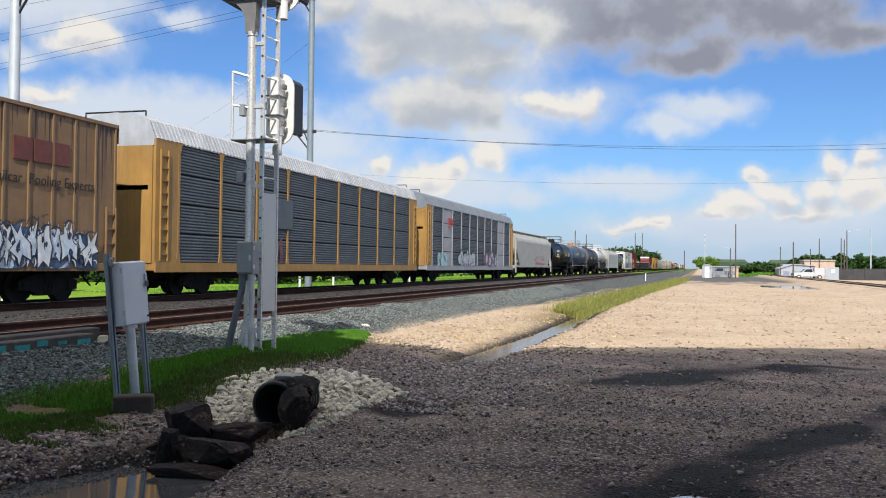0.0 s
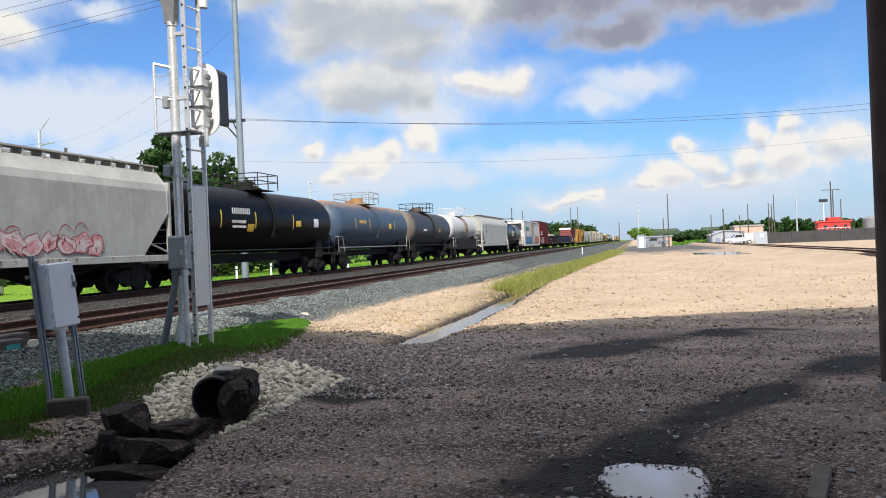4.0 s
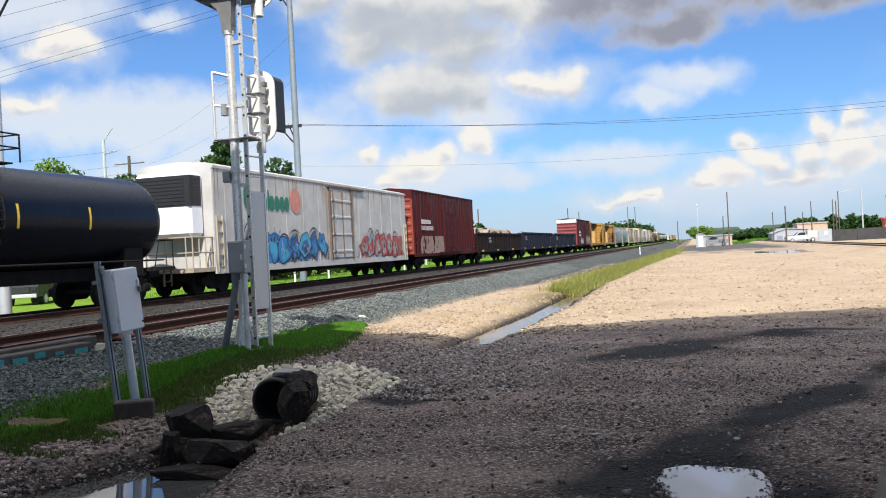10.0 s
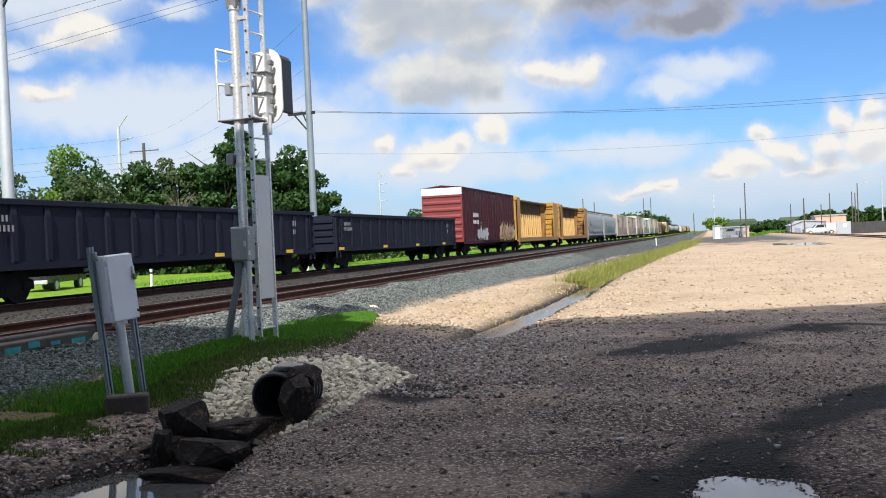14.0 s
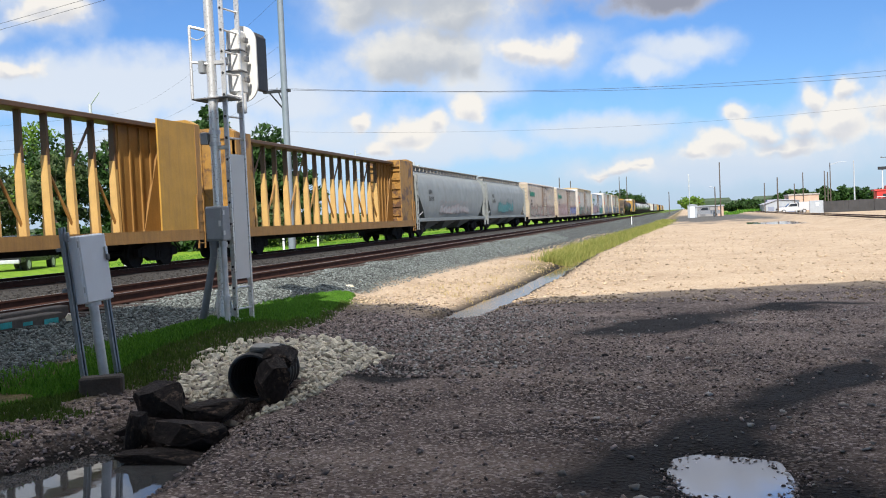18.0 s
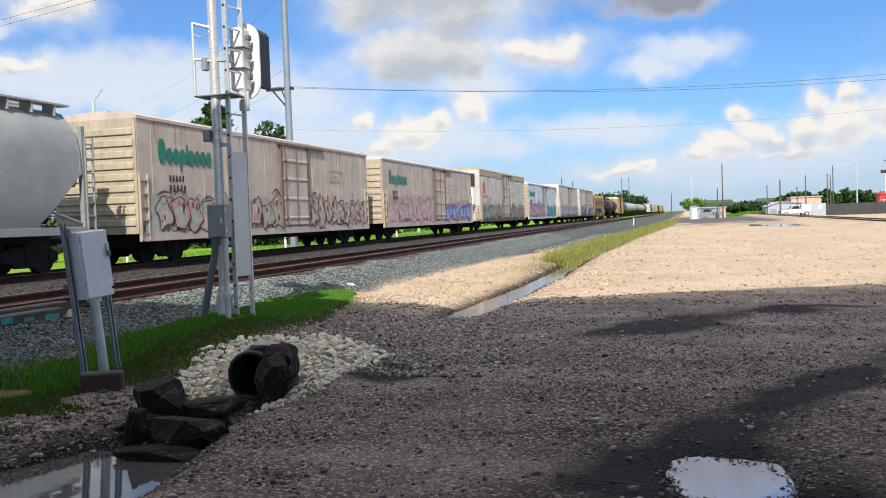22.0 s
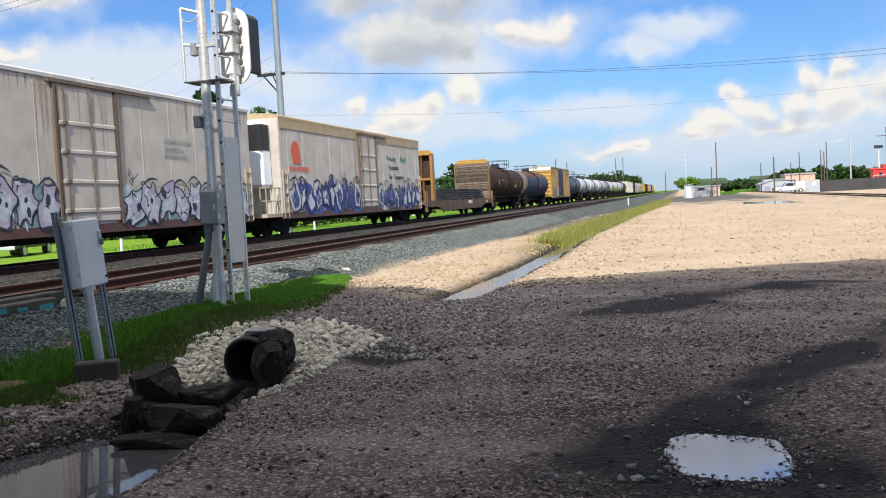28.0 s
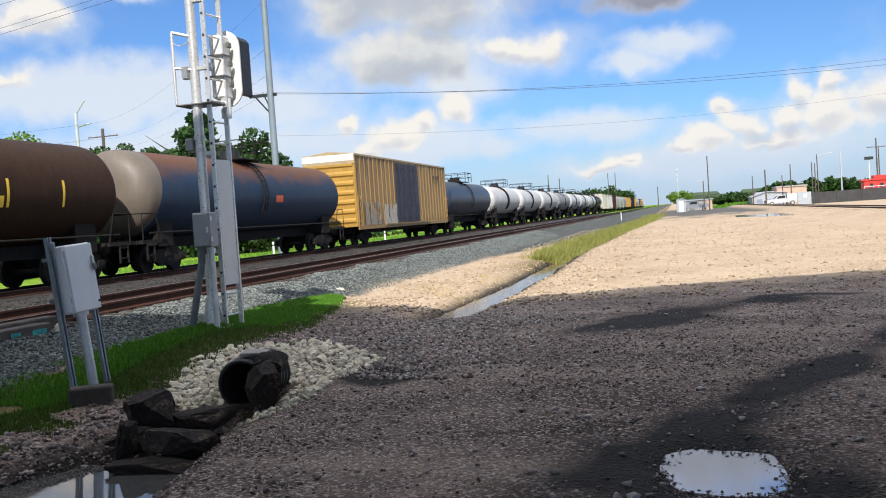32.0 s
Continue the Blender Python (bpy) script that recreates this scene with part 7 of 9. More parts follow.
def control_box():
    th = thing("control_box", "white metal control box on a galvanised post", "control box",
               Matrix.Translation((-6.38, 8.76, 1.35)) @ Matrix.Rotation(radians(-5.0), 4, Vector((-0.588, 0.809, 0))) @ pose(0, 0, -1.35, 0, 0, 79))
    # local: x along the door face, -y out of the door
    g = float(height(-6.5, 8.8)) - 0.1
    body = part("body", box(B(), -0.19, 0.19, 0.0, 0.22, 1.0, 1.75, 0.012), M_WHITEBOX, th)
    door = part("door", box(B(), -0.18, 0.19, -0.03, -0.004, 1.01, 1.74, 0.008), M_WHITEBOX, th)
    part("hasp", box(B(), 0.145, 0.18, -0.055, -0.03, 1.5, 1.6, 0.008), M_STEEL, door)
    part("padlock", box(B(), 0.14, 0.185, -0.07, -0.035, 1.44, 1.51, 0.01), M_SHADOWSTEEL, door)
    part("lower_latch", cyl(B(), (0.165, -0.05, 1.09), (0.165, -0.03, 1.09), 0.014, seg=8), M_BLACK, door)
    for z in (1.12, 1.62):
        part("hinge", cyl(B(), (-0.19, -0.018, z), (-0.19, -0.018, z + 0.07), 0.012, seg=8), M_STEEL, door)
    part("post", cyl(B(), (0.0, 0.1, g), (0.0, 0.1, 1.0), 0.054, seg=18), M_STEEL, th, smooth=True)
    part("post_flange", cyl(B(), (0.0, 0.1, 0.96), (0.0, 0.1, 1.0), 0.085, seg=18), M_STEEL, th)
    for x, z1 in ((-0.235, 1.86), (0.235, 1.7)):
        bm = B()
        box(bm, x - 0.03, x + 0.03, 0.158, 0.166, g, z1)
        for q in (-0.03, 0.023):
            box(bm, x + q, x + q + 0.007, 0.115, 0.158, g, z1)
            box(bm, x + q + (0.007 if q < 0 else -0.012), x + q + (0.019 if q < 0 else 0.0), 0.115, 0.122, g, z1)
        part("strut_channel", bm, M_STRUT, th, "galvanised strut channel")
    for z in (1.15, 1.6):
        part("crossbar", box(B(), -0.27, 0.27, 0.222, 0.24, z, z + 0.04), M_STRUT, th)
    part("cable_gland", box(B(), -0.255, -0.215, 0.05, 0.11, 1.7, 1.8, 0.01), M_GREYBOX, th)


control_box()


# ---- stones, culvert, rubble ----
M_RIPRAP = mat("white_limestone", (0.9, 0.8, 0.63), 0.9, 0, 0.2, 9, bump=0.6, coord="Object")
M_RUBBLE = mat("dark_wet_rubble", (0.05, 0.038, 0.034), 0.85, 0, 0.7, 4, bump=1.0, rust=(0.22, 0.15, 0.11), rust_at=0.55, spec=0.2)
M_HDPE = mat("black_corrugated_plastic", (0.012, 0.013, 0.015), 0.5, 0, 0.3, 6)
M_BALLASTROCK = mat("grey_ballast_stone", (0.14, 0.158, 0.152), 0.9, 0, 0.35, 12, bump=0.2, coord="World")
M_FOULROCK = mat("fouled_ballast_stone", (0.032, 0.028, 0.026), 0.9, 0, 0.35, 12, bump=0.2, coord="World")
M_GREYROCK = mat("pale_grey_crushed_stone", (0.38, 0.355, 0.33), 0.9, 0, 0.3, 12, bump=0.2, coord="World")
M_PEBBLE = mat("mixed_gravel", (0.22, 0.173, 0.157), 0.9, 0, 0.4, 12, bump=0.2, coord="World")
M_PEBBLELIME = mat("pale_limestone_gravel", (0.46, 0.355, 0.245), 0.9, 0, 0.3, 10, bump=0.2, coord="World")
M_BLOCK = mat("grey_concrete_block", (0.075, 0.06, 0.05), 0.9, 0, 0.3, 8, bump=0.4)


def island_tint(m, lo, hi):
    """Each stone of a joined heap gets a tone of its own."""
    N, L = m.node_tree.nodes, m.node_tree.links
    b = N["Principled BSDF"]
    src = b.inputs["Base Color"].links[0].from_socket
    g = N.new("ShaderNodeNewGeometry")
    r = N.new("ShaderNodeMapRange")
    r.inputs[3].default_value, r.inputs[4].default_value = lo, hi
    L.new(g.outputs["Random Per Island"], r.inputs[0])
    mul = N.new("ShaderNodeMix")
    mul.data_type, mul.blend_type = "RGBA", "MULTIPLY"
    mul.inputs[0].default_value = 1.0
    L.new(src, mul.inputs[6])
    L.new(r.outputs[0], mul.inputs[7])
    L.new(mul.outputs[2], b.inputs["Base Color"])


def object_tint(m, lo, hi):
    N, L = m.node_tree.nodes, m.node_tree.links
    b = N["Principled BSDF"]
    src = b.inputs["Base Color"].links[0].from_socket
    g = N.new("ShaderNodeObjectInfo")
    r = N.new("ShaderNodeMapRange")
    r.inputs[3].default_value, r.inputs[4].default_value = lo, hi
    L.new(g.outputs["Random"], r.inputs[0])
    mul = N.new("ShaderNodeMix")
    mul.data_type, mul.blend_type = "RGBA", "MULTIPLY"
    mul.inputs[0].default_value = 1.0
    L.new(src, mul.inputs[6])
    L.new(r.outputs[0], mul.inputs[7])
    L.new(mul.outputs[2], b.inputs["Base Color"])


object_tint(M_RIPRAP, 0.72, 1.12)
object_tint(P_PLANK, 0.35, 1.3)
island_tint(M_BALLASTROCK, 0.3, 1.9)
island_tint(M_PEBBLE, 0.2, 2.5)
island_tint(M_FOULROCK, 0.5, 1.6)
island_tint(M_GREYROCK, 0.35, 1.5)
island_tint(M_PEBBLELIME, 0.6, 1.35)


def rock_mesh(seed, material, flat=1.0, n=16):
    rnd = random.Random(seed)
    bm = B()
    for _ in range(n):
        v = Vector((rnd.gauss(0, 1), rnd.gauss(0, 1), rnd.gauss(0, 1))).normalized() * rnd.uniform(0.75, 1.05)
        bm.verts.new((v.x, v.y, v.z * flat))
    r = bmesh.ops.convex_hull(bm, input=bm.verts)
    junk = [v for v in bm.verts if not v.link_faces]
    bmesh.ops.delete(bm, geom=junk, context="VERTS")
    es = [e for e in bm.edges]
    bmesh.ops.bevel(bm, geom=es, offset=0.035, segments=1, affect="EDGES")
    return mesh_of("rock", bm, material)


def in_poly(x, y, poly):
    c = False
    for (x0, y0), (x1, y1) in zip(poly, poly[1:] + poly[:1]):
        if (y0 > y) != (y1 > y) and x < (x1 - x0) * (y - y0) / (y1 - y0) + x0:
            c = not c
    return c


def riprap():
    th = thing("riprap", "heap of white limestone riprap round the culvert mouth", "stones", pose(0, 0, 0))
    meshes = [rock_mesh(s, M_RIPRAP, 0.75) for s in range(8)]
    rnd = random.Random(11)
    poly = [(-5.5, 8.8), (-5.9, 10.1), (-5.65, 10.7), (-5.25, 11.1), (-4.75, 11.35), (-3.9, 10.9), (-3.55, 10.5), (-3.8, 9.58), (-3.75, 8.79), (-3.95, 8.0), (-4.44, 7.95), (-4.85, 8.2)]
    pipe_zone = lambda x, y: abs(x + 4.43) < 0.34 and 8.0 < y < 9.25
    made, tries = 0, 0
    spots = []
    while made < 297 and tries < 9000:
        tries += 1
        x, y = rnd.uniform(-6.0, -3.5), rnd.uniform(7.8, 11.4)
        if not in_poly(x, y, poly) or pipe_zone(x, y):
            continue
        r = rnd.uniform(0.038, 0.07)
        if any((x - a) ** 2 + (y - b) ** 2 < (0.72 * (r + c)) ** 2 for a, b, c in spots):
            continue
        spots.append((x, y, r))
        o = part("stone", rnd.choice(meshes), None, th)
        o.matrix_basis = Matrix.LocRotScale((x, y, float(height(x, y)) + r * 0.45), Euler((rnd.uniform(-.4, .4), rnd.uniform(-.4, .4), rnd.uniform(0, 6.3))), (r * rnd.uniform(.9, 1.35), r, r))
        made += 1
    rest = scatter("stone_fill", "", 5200, (-6.0, -3.4), (7.8, 11.6), 0.024, 0.058, M_RIPRAPFILL, 21, lambda x, y, q: np.array([in_poly(a, b, poly) and not pipe_zone(a, b) for a, b in zip(x, y)]), 0.75, 0.1)
    rest.parent = th
    for key in ("label", "category"):
        if key in rest:
            del rest[key]


M_RIPRAPFILL = M_RIPRAP.copy()
M_RIPRAPFILL.name = "white_limestone_fill"
island_tint(M_RIPRAPFILL, 0.7, 1.1)



def scatter(name, label, n, xs, ys, r0, r1, material, seed, keep=None, flat=0.7, sink=0.25):
    """Thousands of small stones in one mesh."""
    rs = np.random.RandomState(seed)
    base = []
    for s in range(6):
        bm = B()
        rnd = random.Random(seed * 10 + s)
        for _ in range(8):
            v = Vector((rnd.gauss(0, 1), rnd.gauss(0, 1), rnd.gauss(0, 1))).normalized()
            bm.verts.new((v.x, v.y, v.z * flat))
        bmesh.ops.convex_hull(bm, input=bm.verts)
        bmesh.ops.triangulate(bm, faces=bm.faces)
        bm.verts.ensure_lookup_table()
        bmesh.ops.recalc_face_normals(bm, faces=bm.faces)
        bm.verts.index_update()
        base.append((np.array([v.co[:] for v in bm.verts]), np.array([[v.index for v in f.verts] for f in bm.faces])))
        bm.free()
    x, y = rs.uniform(*xs, n), ys[0] + (ys[1] - ys[0]) * rs.rand(n) ** 1.6
    if keep is not None:
        k = keep(x, y, rs.rand(n))
        x, y = x[k], y[k]
    z = height(x, y)
    r = r0 + (r1 - r0) * rs.rand(len(x)) ** 2
    a = rs.uniform(0, 6.28, len(x))
    V, F, off = [], [], 0
    kind = rs.randint(0, 6, len(x))
    for k in range(6):
        m = kind == k
        if not m.any():
            continue
        bv, bf = base[k]
        c, s = np.cos(a[m]), np.sin(a[m])
        st = rs.uniform(0.8, 1.4, m.sum())
        vx = (bv[None, :, 0] * st[:, None] * c[:, None] - bv[None, :, 1] * s[:, None]) * r[m][:, None] + x[m][:, None]
        vy = (bv[None, :, 0] * st[:, None] * s[:, None] + bv[None, :, 1] * c[:, None]) * r[m][:, None] + y[m][:, None]
        vz = bv[None, :, 2] * r[m][:, None] + (z[m] + r[m] * sink)[:, None]
        V.append(np.stack([vx, vy, vz], -1).reshape(-1, 3))
        F.append((bf[None] + (np.arange(m.sum()) * len(bv))[:, None, None]).reshape(-1, 3) + off)
        off += m.sum() * len(bv)
    ob = new(name, mesh_np(name, np.concatenate(V), np.concatenate(F), material))
    return tagged(ob, label, "gravel", "", "stuff")


riprap()

streaks = lambda x, y, q: q < 0.1 + 0.9 * smooth01(value_noise(0.35 * x + 0.1 * y, y - 0.25 * x, 0.8) * 0.6 + value_noise(x, y, 0.25) * 0.4, 0.36, 0.62)
not_wet = lambda x, y: ~((np.hypot((x - 0.17) / 0.37, (y - 6.2) / 0.5) < 0.8) | (np.hypot((x + 4.75) / 1.05, (y - 4.9) / 2.2) < 0.95))
in_open = lambda x, y: ~((np.abs(x + 4.43) < 0.36) & (y > 8.0) & (y < 9.3))
scatter("ballast_stones", "coarse grey railway ballast stones", 52000, (-9.3, -7.2), (7, 60), 0.015, 0.036, M_BALLASTROCK, 1, lambda x, y, q: (x < -7.5 + 0.3 * (q - 0.5)), sink=0.3)
scatter("ballast_stones", "coarse grey ballast between the tracks", 9000, (-16.4, -11.2), (9, 60), 0.02, 0.045, M_FOULROCK, 2)
scatter("loose_gravel", "loose mixed gravel on the dirt yard", 105000, (-6.5, 3.5), (3.6, 16), 0.005, 0.025, M_PEBBLE, 3, lambda x, y, q: not_wet(x, y) & (q > 0.96 * damp(x, y)) & in_open(x, y) & streaks(x, y, (q * 7.3) % 1.0) & ((q * 13.7) % 1.0 < 0.1 + 1.6 * np.clip(value_noise(x * 0.45 + 5, y, 0.9) - 0.3, 0, 1) + 0.7 * (x < -2.4)))
scatter("loose_gravel", "bigger stones scattered over the yard", 1300, (-6.5, 6), (4.2, 20), 0.015, 0.045, M_PEBBLE, 4, lambda x, y, q: not_wet(x, y) & in_open(x, y))
scatter("crossing_gravel", "grey crushed stone over the culvert", 12000, (-7.0, -1.0), (9.6, 18.5), 0.012, 0.04, M_PEBBLE, 5, lambda x, y, q: (q < np.exp(-((x + 4.6) / 1.7) ** 2)) & (x > lerp_at(y, [9, 11, 14, 17, 18.5], [-5.6, -5.6, -5.9, -6.7, -7.0])) & in_open(x, y))
scatter("crossing_gravel", "coarse pale grey crushed stone beside the culvert", 11000, (-6.0, -0.6), (9.8, 18.4), 0.012, 0.042, M_GREYROCK, 9, lambda x, y, q: q < np.exp(-((x + 3.3) / 1.2) ** 2 - ((y - 13.6) / 3.0) ** 2))
scatter("pale_stones", "flat pale stones trodden into the dirt", 420, (-1.0, 4.5), (5.6, 16), 0.014, 0.05, M_GREYROCK, 10, lambda x, y, q: not_wet(x, y), 0.45)
scatter("bank_gravel", "gravel and clods on the bank by the pool", 9000, (-8.3, -4.4), (4.5, 9.3), 0.012, 0.04, M_PEBBLE, 6, lambda x, y, q: not_wet(x, y) & ((y < 7.6) | (x > -5.9)))
scatter("limestone_gravel", "pale limestone pieces on the sunlit yard", 15000, (-7.2, 9), (17.5, 75), 0.018, 0.06, M_PEBBLELIME, 7, lambda x, y, q: (np.abs(x - ditch_x(y)) > 0.5) & (q < np.where(x < -1.5, 1.0, 0.35)))

scatter("puddle_pebbles", "small wet pebbles along the edge of the puddle", 3200, (-0.6, 0.95), (5.3, 7.1), 0.005, 0.017, M_PEBBLE, 8, lambda x, y, q: np.abs(np.hypot((x - 0.17) / 0.38, (y - 6.2) / 0.52) - 1.05) < 0.12 + 0.3 * q * q, sink=0.9)


def culvert():
    th = thing("culvert_pipe", "black corrugated plastic culvert pipe end", "pipe", pose(-4.41, 8.5, 0.2, 0, 0, 4))
    rings = []
    n = 32
    L_ = 0.75
    k = 0
    y = 0.0
    rows = []
    while y < L_:
        for dy, r in ((0, 0.245), (0.022, 0.262), (0.05, 0.262), (0.07, 0.245)):
            rows.append((y + dy, r))
        y += 0.085
    rings = [[(r * math.cos(i / n * math.tau), yy, r * math.sin(i / n * math.tau)) for i in range(n)] for yy, r in rows]
    part("outer_wall", loft(B(), rings, cap=False), M_HDPE, th, smooth=False)
    rings = [[(r * 0.91 * math.cos(i / n * math.tau), yy, r * 0.91 * math.sin(i / n * math.tau)) for i in range(n)] for yy, r in rows]
    part("inner_wall", loft(B(), rings, cap=False), M_HDPE, th)
    lip = [[(r * math.cos(i / n * math.tau), 0.0, r * math.sin(i / n * math.tau)) for i in range(n)] for r in (0.245, 0.222)]
    # black disc added for the darkness deep inside the open pipe
    part("blind_end", cyl(B(), (0, L_ - 0.06, 0), (0, L_ - 0.02, 0), 0.235, seg=24), M_BLACK, th)
    part("rim", loft(B(), lip, cap=False), M_HDPE, th)


culvert()


def broken_mesh(seed, cuts=9):
    """An angular broken chunk: a block with random corners struck off."""
    rnd = random.Random(seed)
    bm = B()
    bmesh.ops.create_cube(bm, size=2.0)
    for _ in range(cuts):
        n = Vector((rnd.gauss(0, 1), rnd.gauss(0, 1), rnd.gauss(0, 0.9))).normalized()
        r = bmesh.ops.bisect_plane(bm, geom=bm.verts[:] + bm.edges[:] + bm.faces[:], plane_co=n * rnd.uniform(0.8, 1.12), plane_no=n, clear_outer=True)
        es = [e for e in r["geom_cut"] if isinstance(e, bmesh.types.BMEdge)]
        if len(es) > 2:
            bmesh.ops.contextual_create(bm, geom=es)
    bmesh.ops.triangulate(bm, faces=bm.faces)
    bmesh.ops.subdivide_edges(bm, edges=bm.edges, cuts=2, use_grid_fill=True)
    for v in bm.verts:
        v.co += Vector((rnd.uniform(-1, 1), rnd.uniform(-1, 1), rnd.uniform(-1, 1))) * 0.035
    return mesh_of("rock", bm, M_RUBBLE)


def rubble(label, x, y, z, sx, sy, sz, rz, seed, rx=0.0, ry=0.0, name="boulder", cat="rock"):
    ob = new(name, broken_mesh(seed))
    ob.matrix_basis = Matrix.LocRotScale((x, y, z), Euler((rx, ry, rz)), (sx, sy, sz))
    return tagged(ob, label, cat, "rubble at the culvert")


rubble("brown broken rock leaning on the culvert", -4.13, 8.42, 0.22, 0.16, 0.19, 0.22, 0.5, 101, 0.25, 0.35)
rubble("brown broken rock wedged above the leaning one", -4.12, 8.6, 0.4, 0.15, 0.14, 0.1, 0.2, 112, 0.2, 0.3)
rubble("flat pale slab on top of the culvert", -4.36, 8.75, 0.475, 0.13, 0.15, 0.03, 0.3, 109, 0.0, 0.1).data.materials[0] = M_CONC
rubble("brown-topped broken rock chunk in the ditch", -5.02, 7.8, 0.1, 0.22, 0.24, 0.16, 0.4, 102, 0.1, -0.15)
rubble("dark broken rock in the shade of the heap", -5.0, 7.5, -0.12, 0.22, 0.18, 0.13, 0.1, 110)
rubble("dark flat broken slab by the pool", -4.5, 7.85, 0.02, 0.3, 0.22, 0.09, 0.1, 103, 0.1, -0.05)
rubble("dark broken slab with a pale worn corner", -4.32, 7.16, -0.06, 0.31, 0.22, 0.12, 0.15, 104, -0.15, 0.05)
rubble("dark wet slab at the edge of the pool", -4.4, 6.88, -0.17, 0.38, 0.16, 0.06, 0.05, 105)
rubble("small upright broken rock chunk", -4.85, 7.12, -0.04, 0.09, 0.09, 0.18, 0.9, 106, 0.3, 0.2)
rubble("small white stone on the ballast", -7.91, 20.33, 0.2, 0.1, 0.09, 0.07, 0.9, 107).data.materials[0] = M_RIPRAP
rubble("small white stone beside the rail", -8.75, 11.35, 0.56, 0.07, 0.07, 0.05, 0.9, 108).data.materials[0] = M_RIPRAP


def block():
    th = thing("concrete_block", "rough grey concrete block at the foot of the post", "block", pose(-6.12, 8.42, float(height(-6.12, 8.42)) - 0.05, 0, 0, 28))
    part("block_body", box(B(), -0.22, 0.22, -0.1, 0.1, 0, 0.24, 0.02), M_BLOCK, th)


block()


def crossing_panel():
    M_TEAL = mat("teal_spray", (0.03, 0.33, 0.34), 0.6, 0, 0.4, 9, bump=0.1)
    th = thing("crossing_timber", "old crossing timbers beside the rail with teal spray paint", "timber", pose(-9.05, 0, 0))
    for k in range(2):
        part("timber", box(B(), -0.28 + 0.27 * k, -0.03 + 0.27 * k, 4.0, 11.75 - 0.5 * k, 0.46, 0.7 - 0.05 * k, 0.015), mat("grey_old_timber", (0.09, 0.075, 0.065), 0.9, 0, 0.4, 5, bump=0.4), th)
    rnd = random.Random(5)
    for k in range(9):
        y = 7.5 + 0.42 * k
        part("paint_patch", box(B(), 0.243, 0.247, y, y + rnd.uniform(0.15, 0.38), 0.49 + rnd.uniform(0, 0.06), 0.58 + rnd.uniform(0, 0.06)), M_TEAL, th, "teal spray paint")


crossing_panel()


def plank():
    ob = new("plank", mesh_of("plank", box(B(), -0.06, 0.06, -0.45, 0.45, 0, 0.05, 0.008), mat("grey_plank", (0.17, 0.14, 0.11), 0.9, 0, 0.35, 9, bump=0.4)))
    ob.matrix_basis = pose(1.27, 6.1, 0.0, 0, 0, -14)
    tagged(ob, "weathered grey plank lying on the dirt", "plank")


plank()


def porch_post():
    th = thing("steel_post", "brown painted steel post standing in the yard", "post", pose(2.78, 10.05, -0.1))
    part("shaft", cyl(B(), (0, 0, 0), (0, 0, 8.8), 0.13, seg=20), mat("brown_post_paint", (0.1, 0.065, 0.05), 0.7, 0, 0.3, 3, coord="World"), th)
    part("collar", cyl(B(), (0, 0, 0.05), (0, 0, 0.2), 0.17, seg=20), M_CONC, th)


porch_post()


# ---- grass ----
def blades(name, label, spots, h0, h1, material, seed, lean=0.35, w=0.012):
    rs = np.random.RandomState(seed)
    n = len(spots)
    x, y = spots[:, 0], spots[:, 1]
    z = height(x, y) - 0.01
    a = rs.uniform(0, 6.28, n)
    h = h0 + (h1 - h0) * rs.rand(n)
    l = lean * rs.rand(n) * h
    b = rs.uniform(0, 6.28, n)
    ww = w * rs.uniform(0.6, 1.4, n)
    p0 = np.stack([x - ww * np.cos(a), y - ww * np.sin(a), z], -1)
    p1 = np.stack([x + ww * np.cos(a), y + ww * np.sin(a), z], -1)
    m0 = np.stack([x - 0.7 * ww * np.cos(a) + 0.35 * l * np.cos(b), y - 0.7 * ww * np.sin(a) + 0.35 * l * np.sin(b), z + 0.6 * h], -1)
    m1 = np.stack([x + 0.7 * ww * np.cos(a) + 0.35 * l * np.cos(b), y + 0.7 * ww * np.sin(a) + 0.35 * l * np.sin(b), z + 0.6 * h], -1)
    t0 = np.stack([x + l * np.cos(b), y + l * np.sin(b), z + h], -1)
    V = np.stack([p0, p1, m1, m0, t0], 1).reshape(-1, 3)
    k = np.arange(n)[:, None] * 5
    F = np.concatenate([k + np.array([[0, 1, 2]]), k + np.array([[0, 2, 3]]), k + np.array([[3, 2, 4]])])
    return tagged(new(name, mesh_np(name, V, F, material)), label, "grass", "", "stuff")


def leaf_material(name, c1, c2, trans=0.25):
    m = bpy.data.materials.new(name)
    m.use_nodes = True
    N, L = m.node_tree.nodes, m.node_tree.links
    b = N["Principled BSDF"]
    g = N.new("ShaderNodeNewGeometry")
    mx = N.new("ShaderNodeMix")
    mx.data_type = "RGBA"
    mx.inputs[6].default_value, mx.inputs[7].default_value = (*c1, 1), (*c2, 1)
    L.new(g.outputs["Random Per Island"], mx.inputs[0])
    L.new(mx.outputs[2], b.inputs["Base Color"])
    b.inputs["Roughness"].default_value = 0.6
    b.inputs["Specular IOR Level"].default_value = 0.25
    t = N.new("ShaderNodeBsdfTranslucent")
    L.new(mx.outputs[2], t.inputs["Color"])
    ms = N.new("ShaderNodeMixShader")
    ms.inputs[0].default_value = trans
    L.new(b.outputs[0], ms.inputs[1])
    L.new(t.outputs[0], ms.inputs[2])
    L.new(ms.outputs[0], N["Material Output"].inputs["Surface"])
    return m


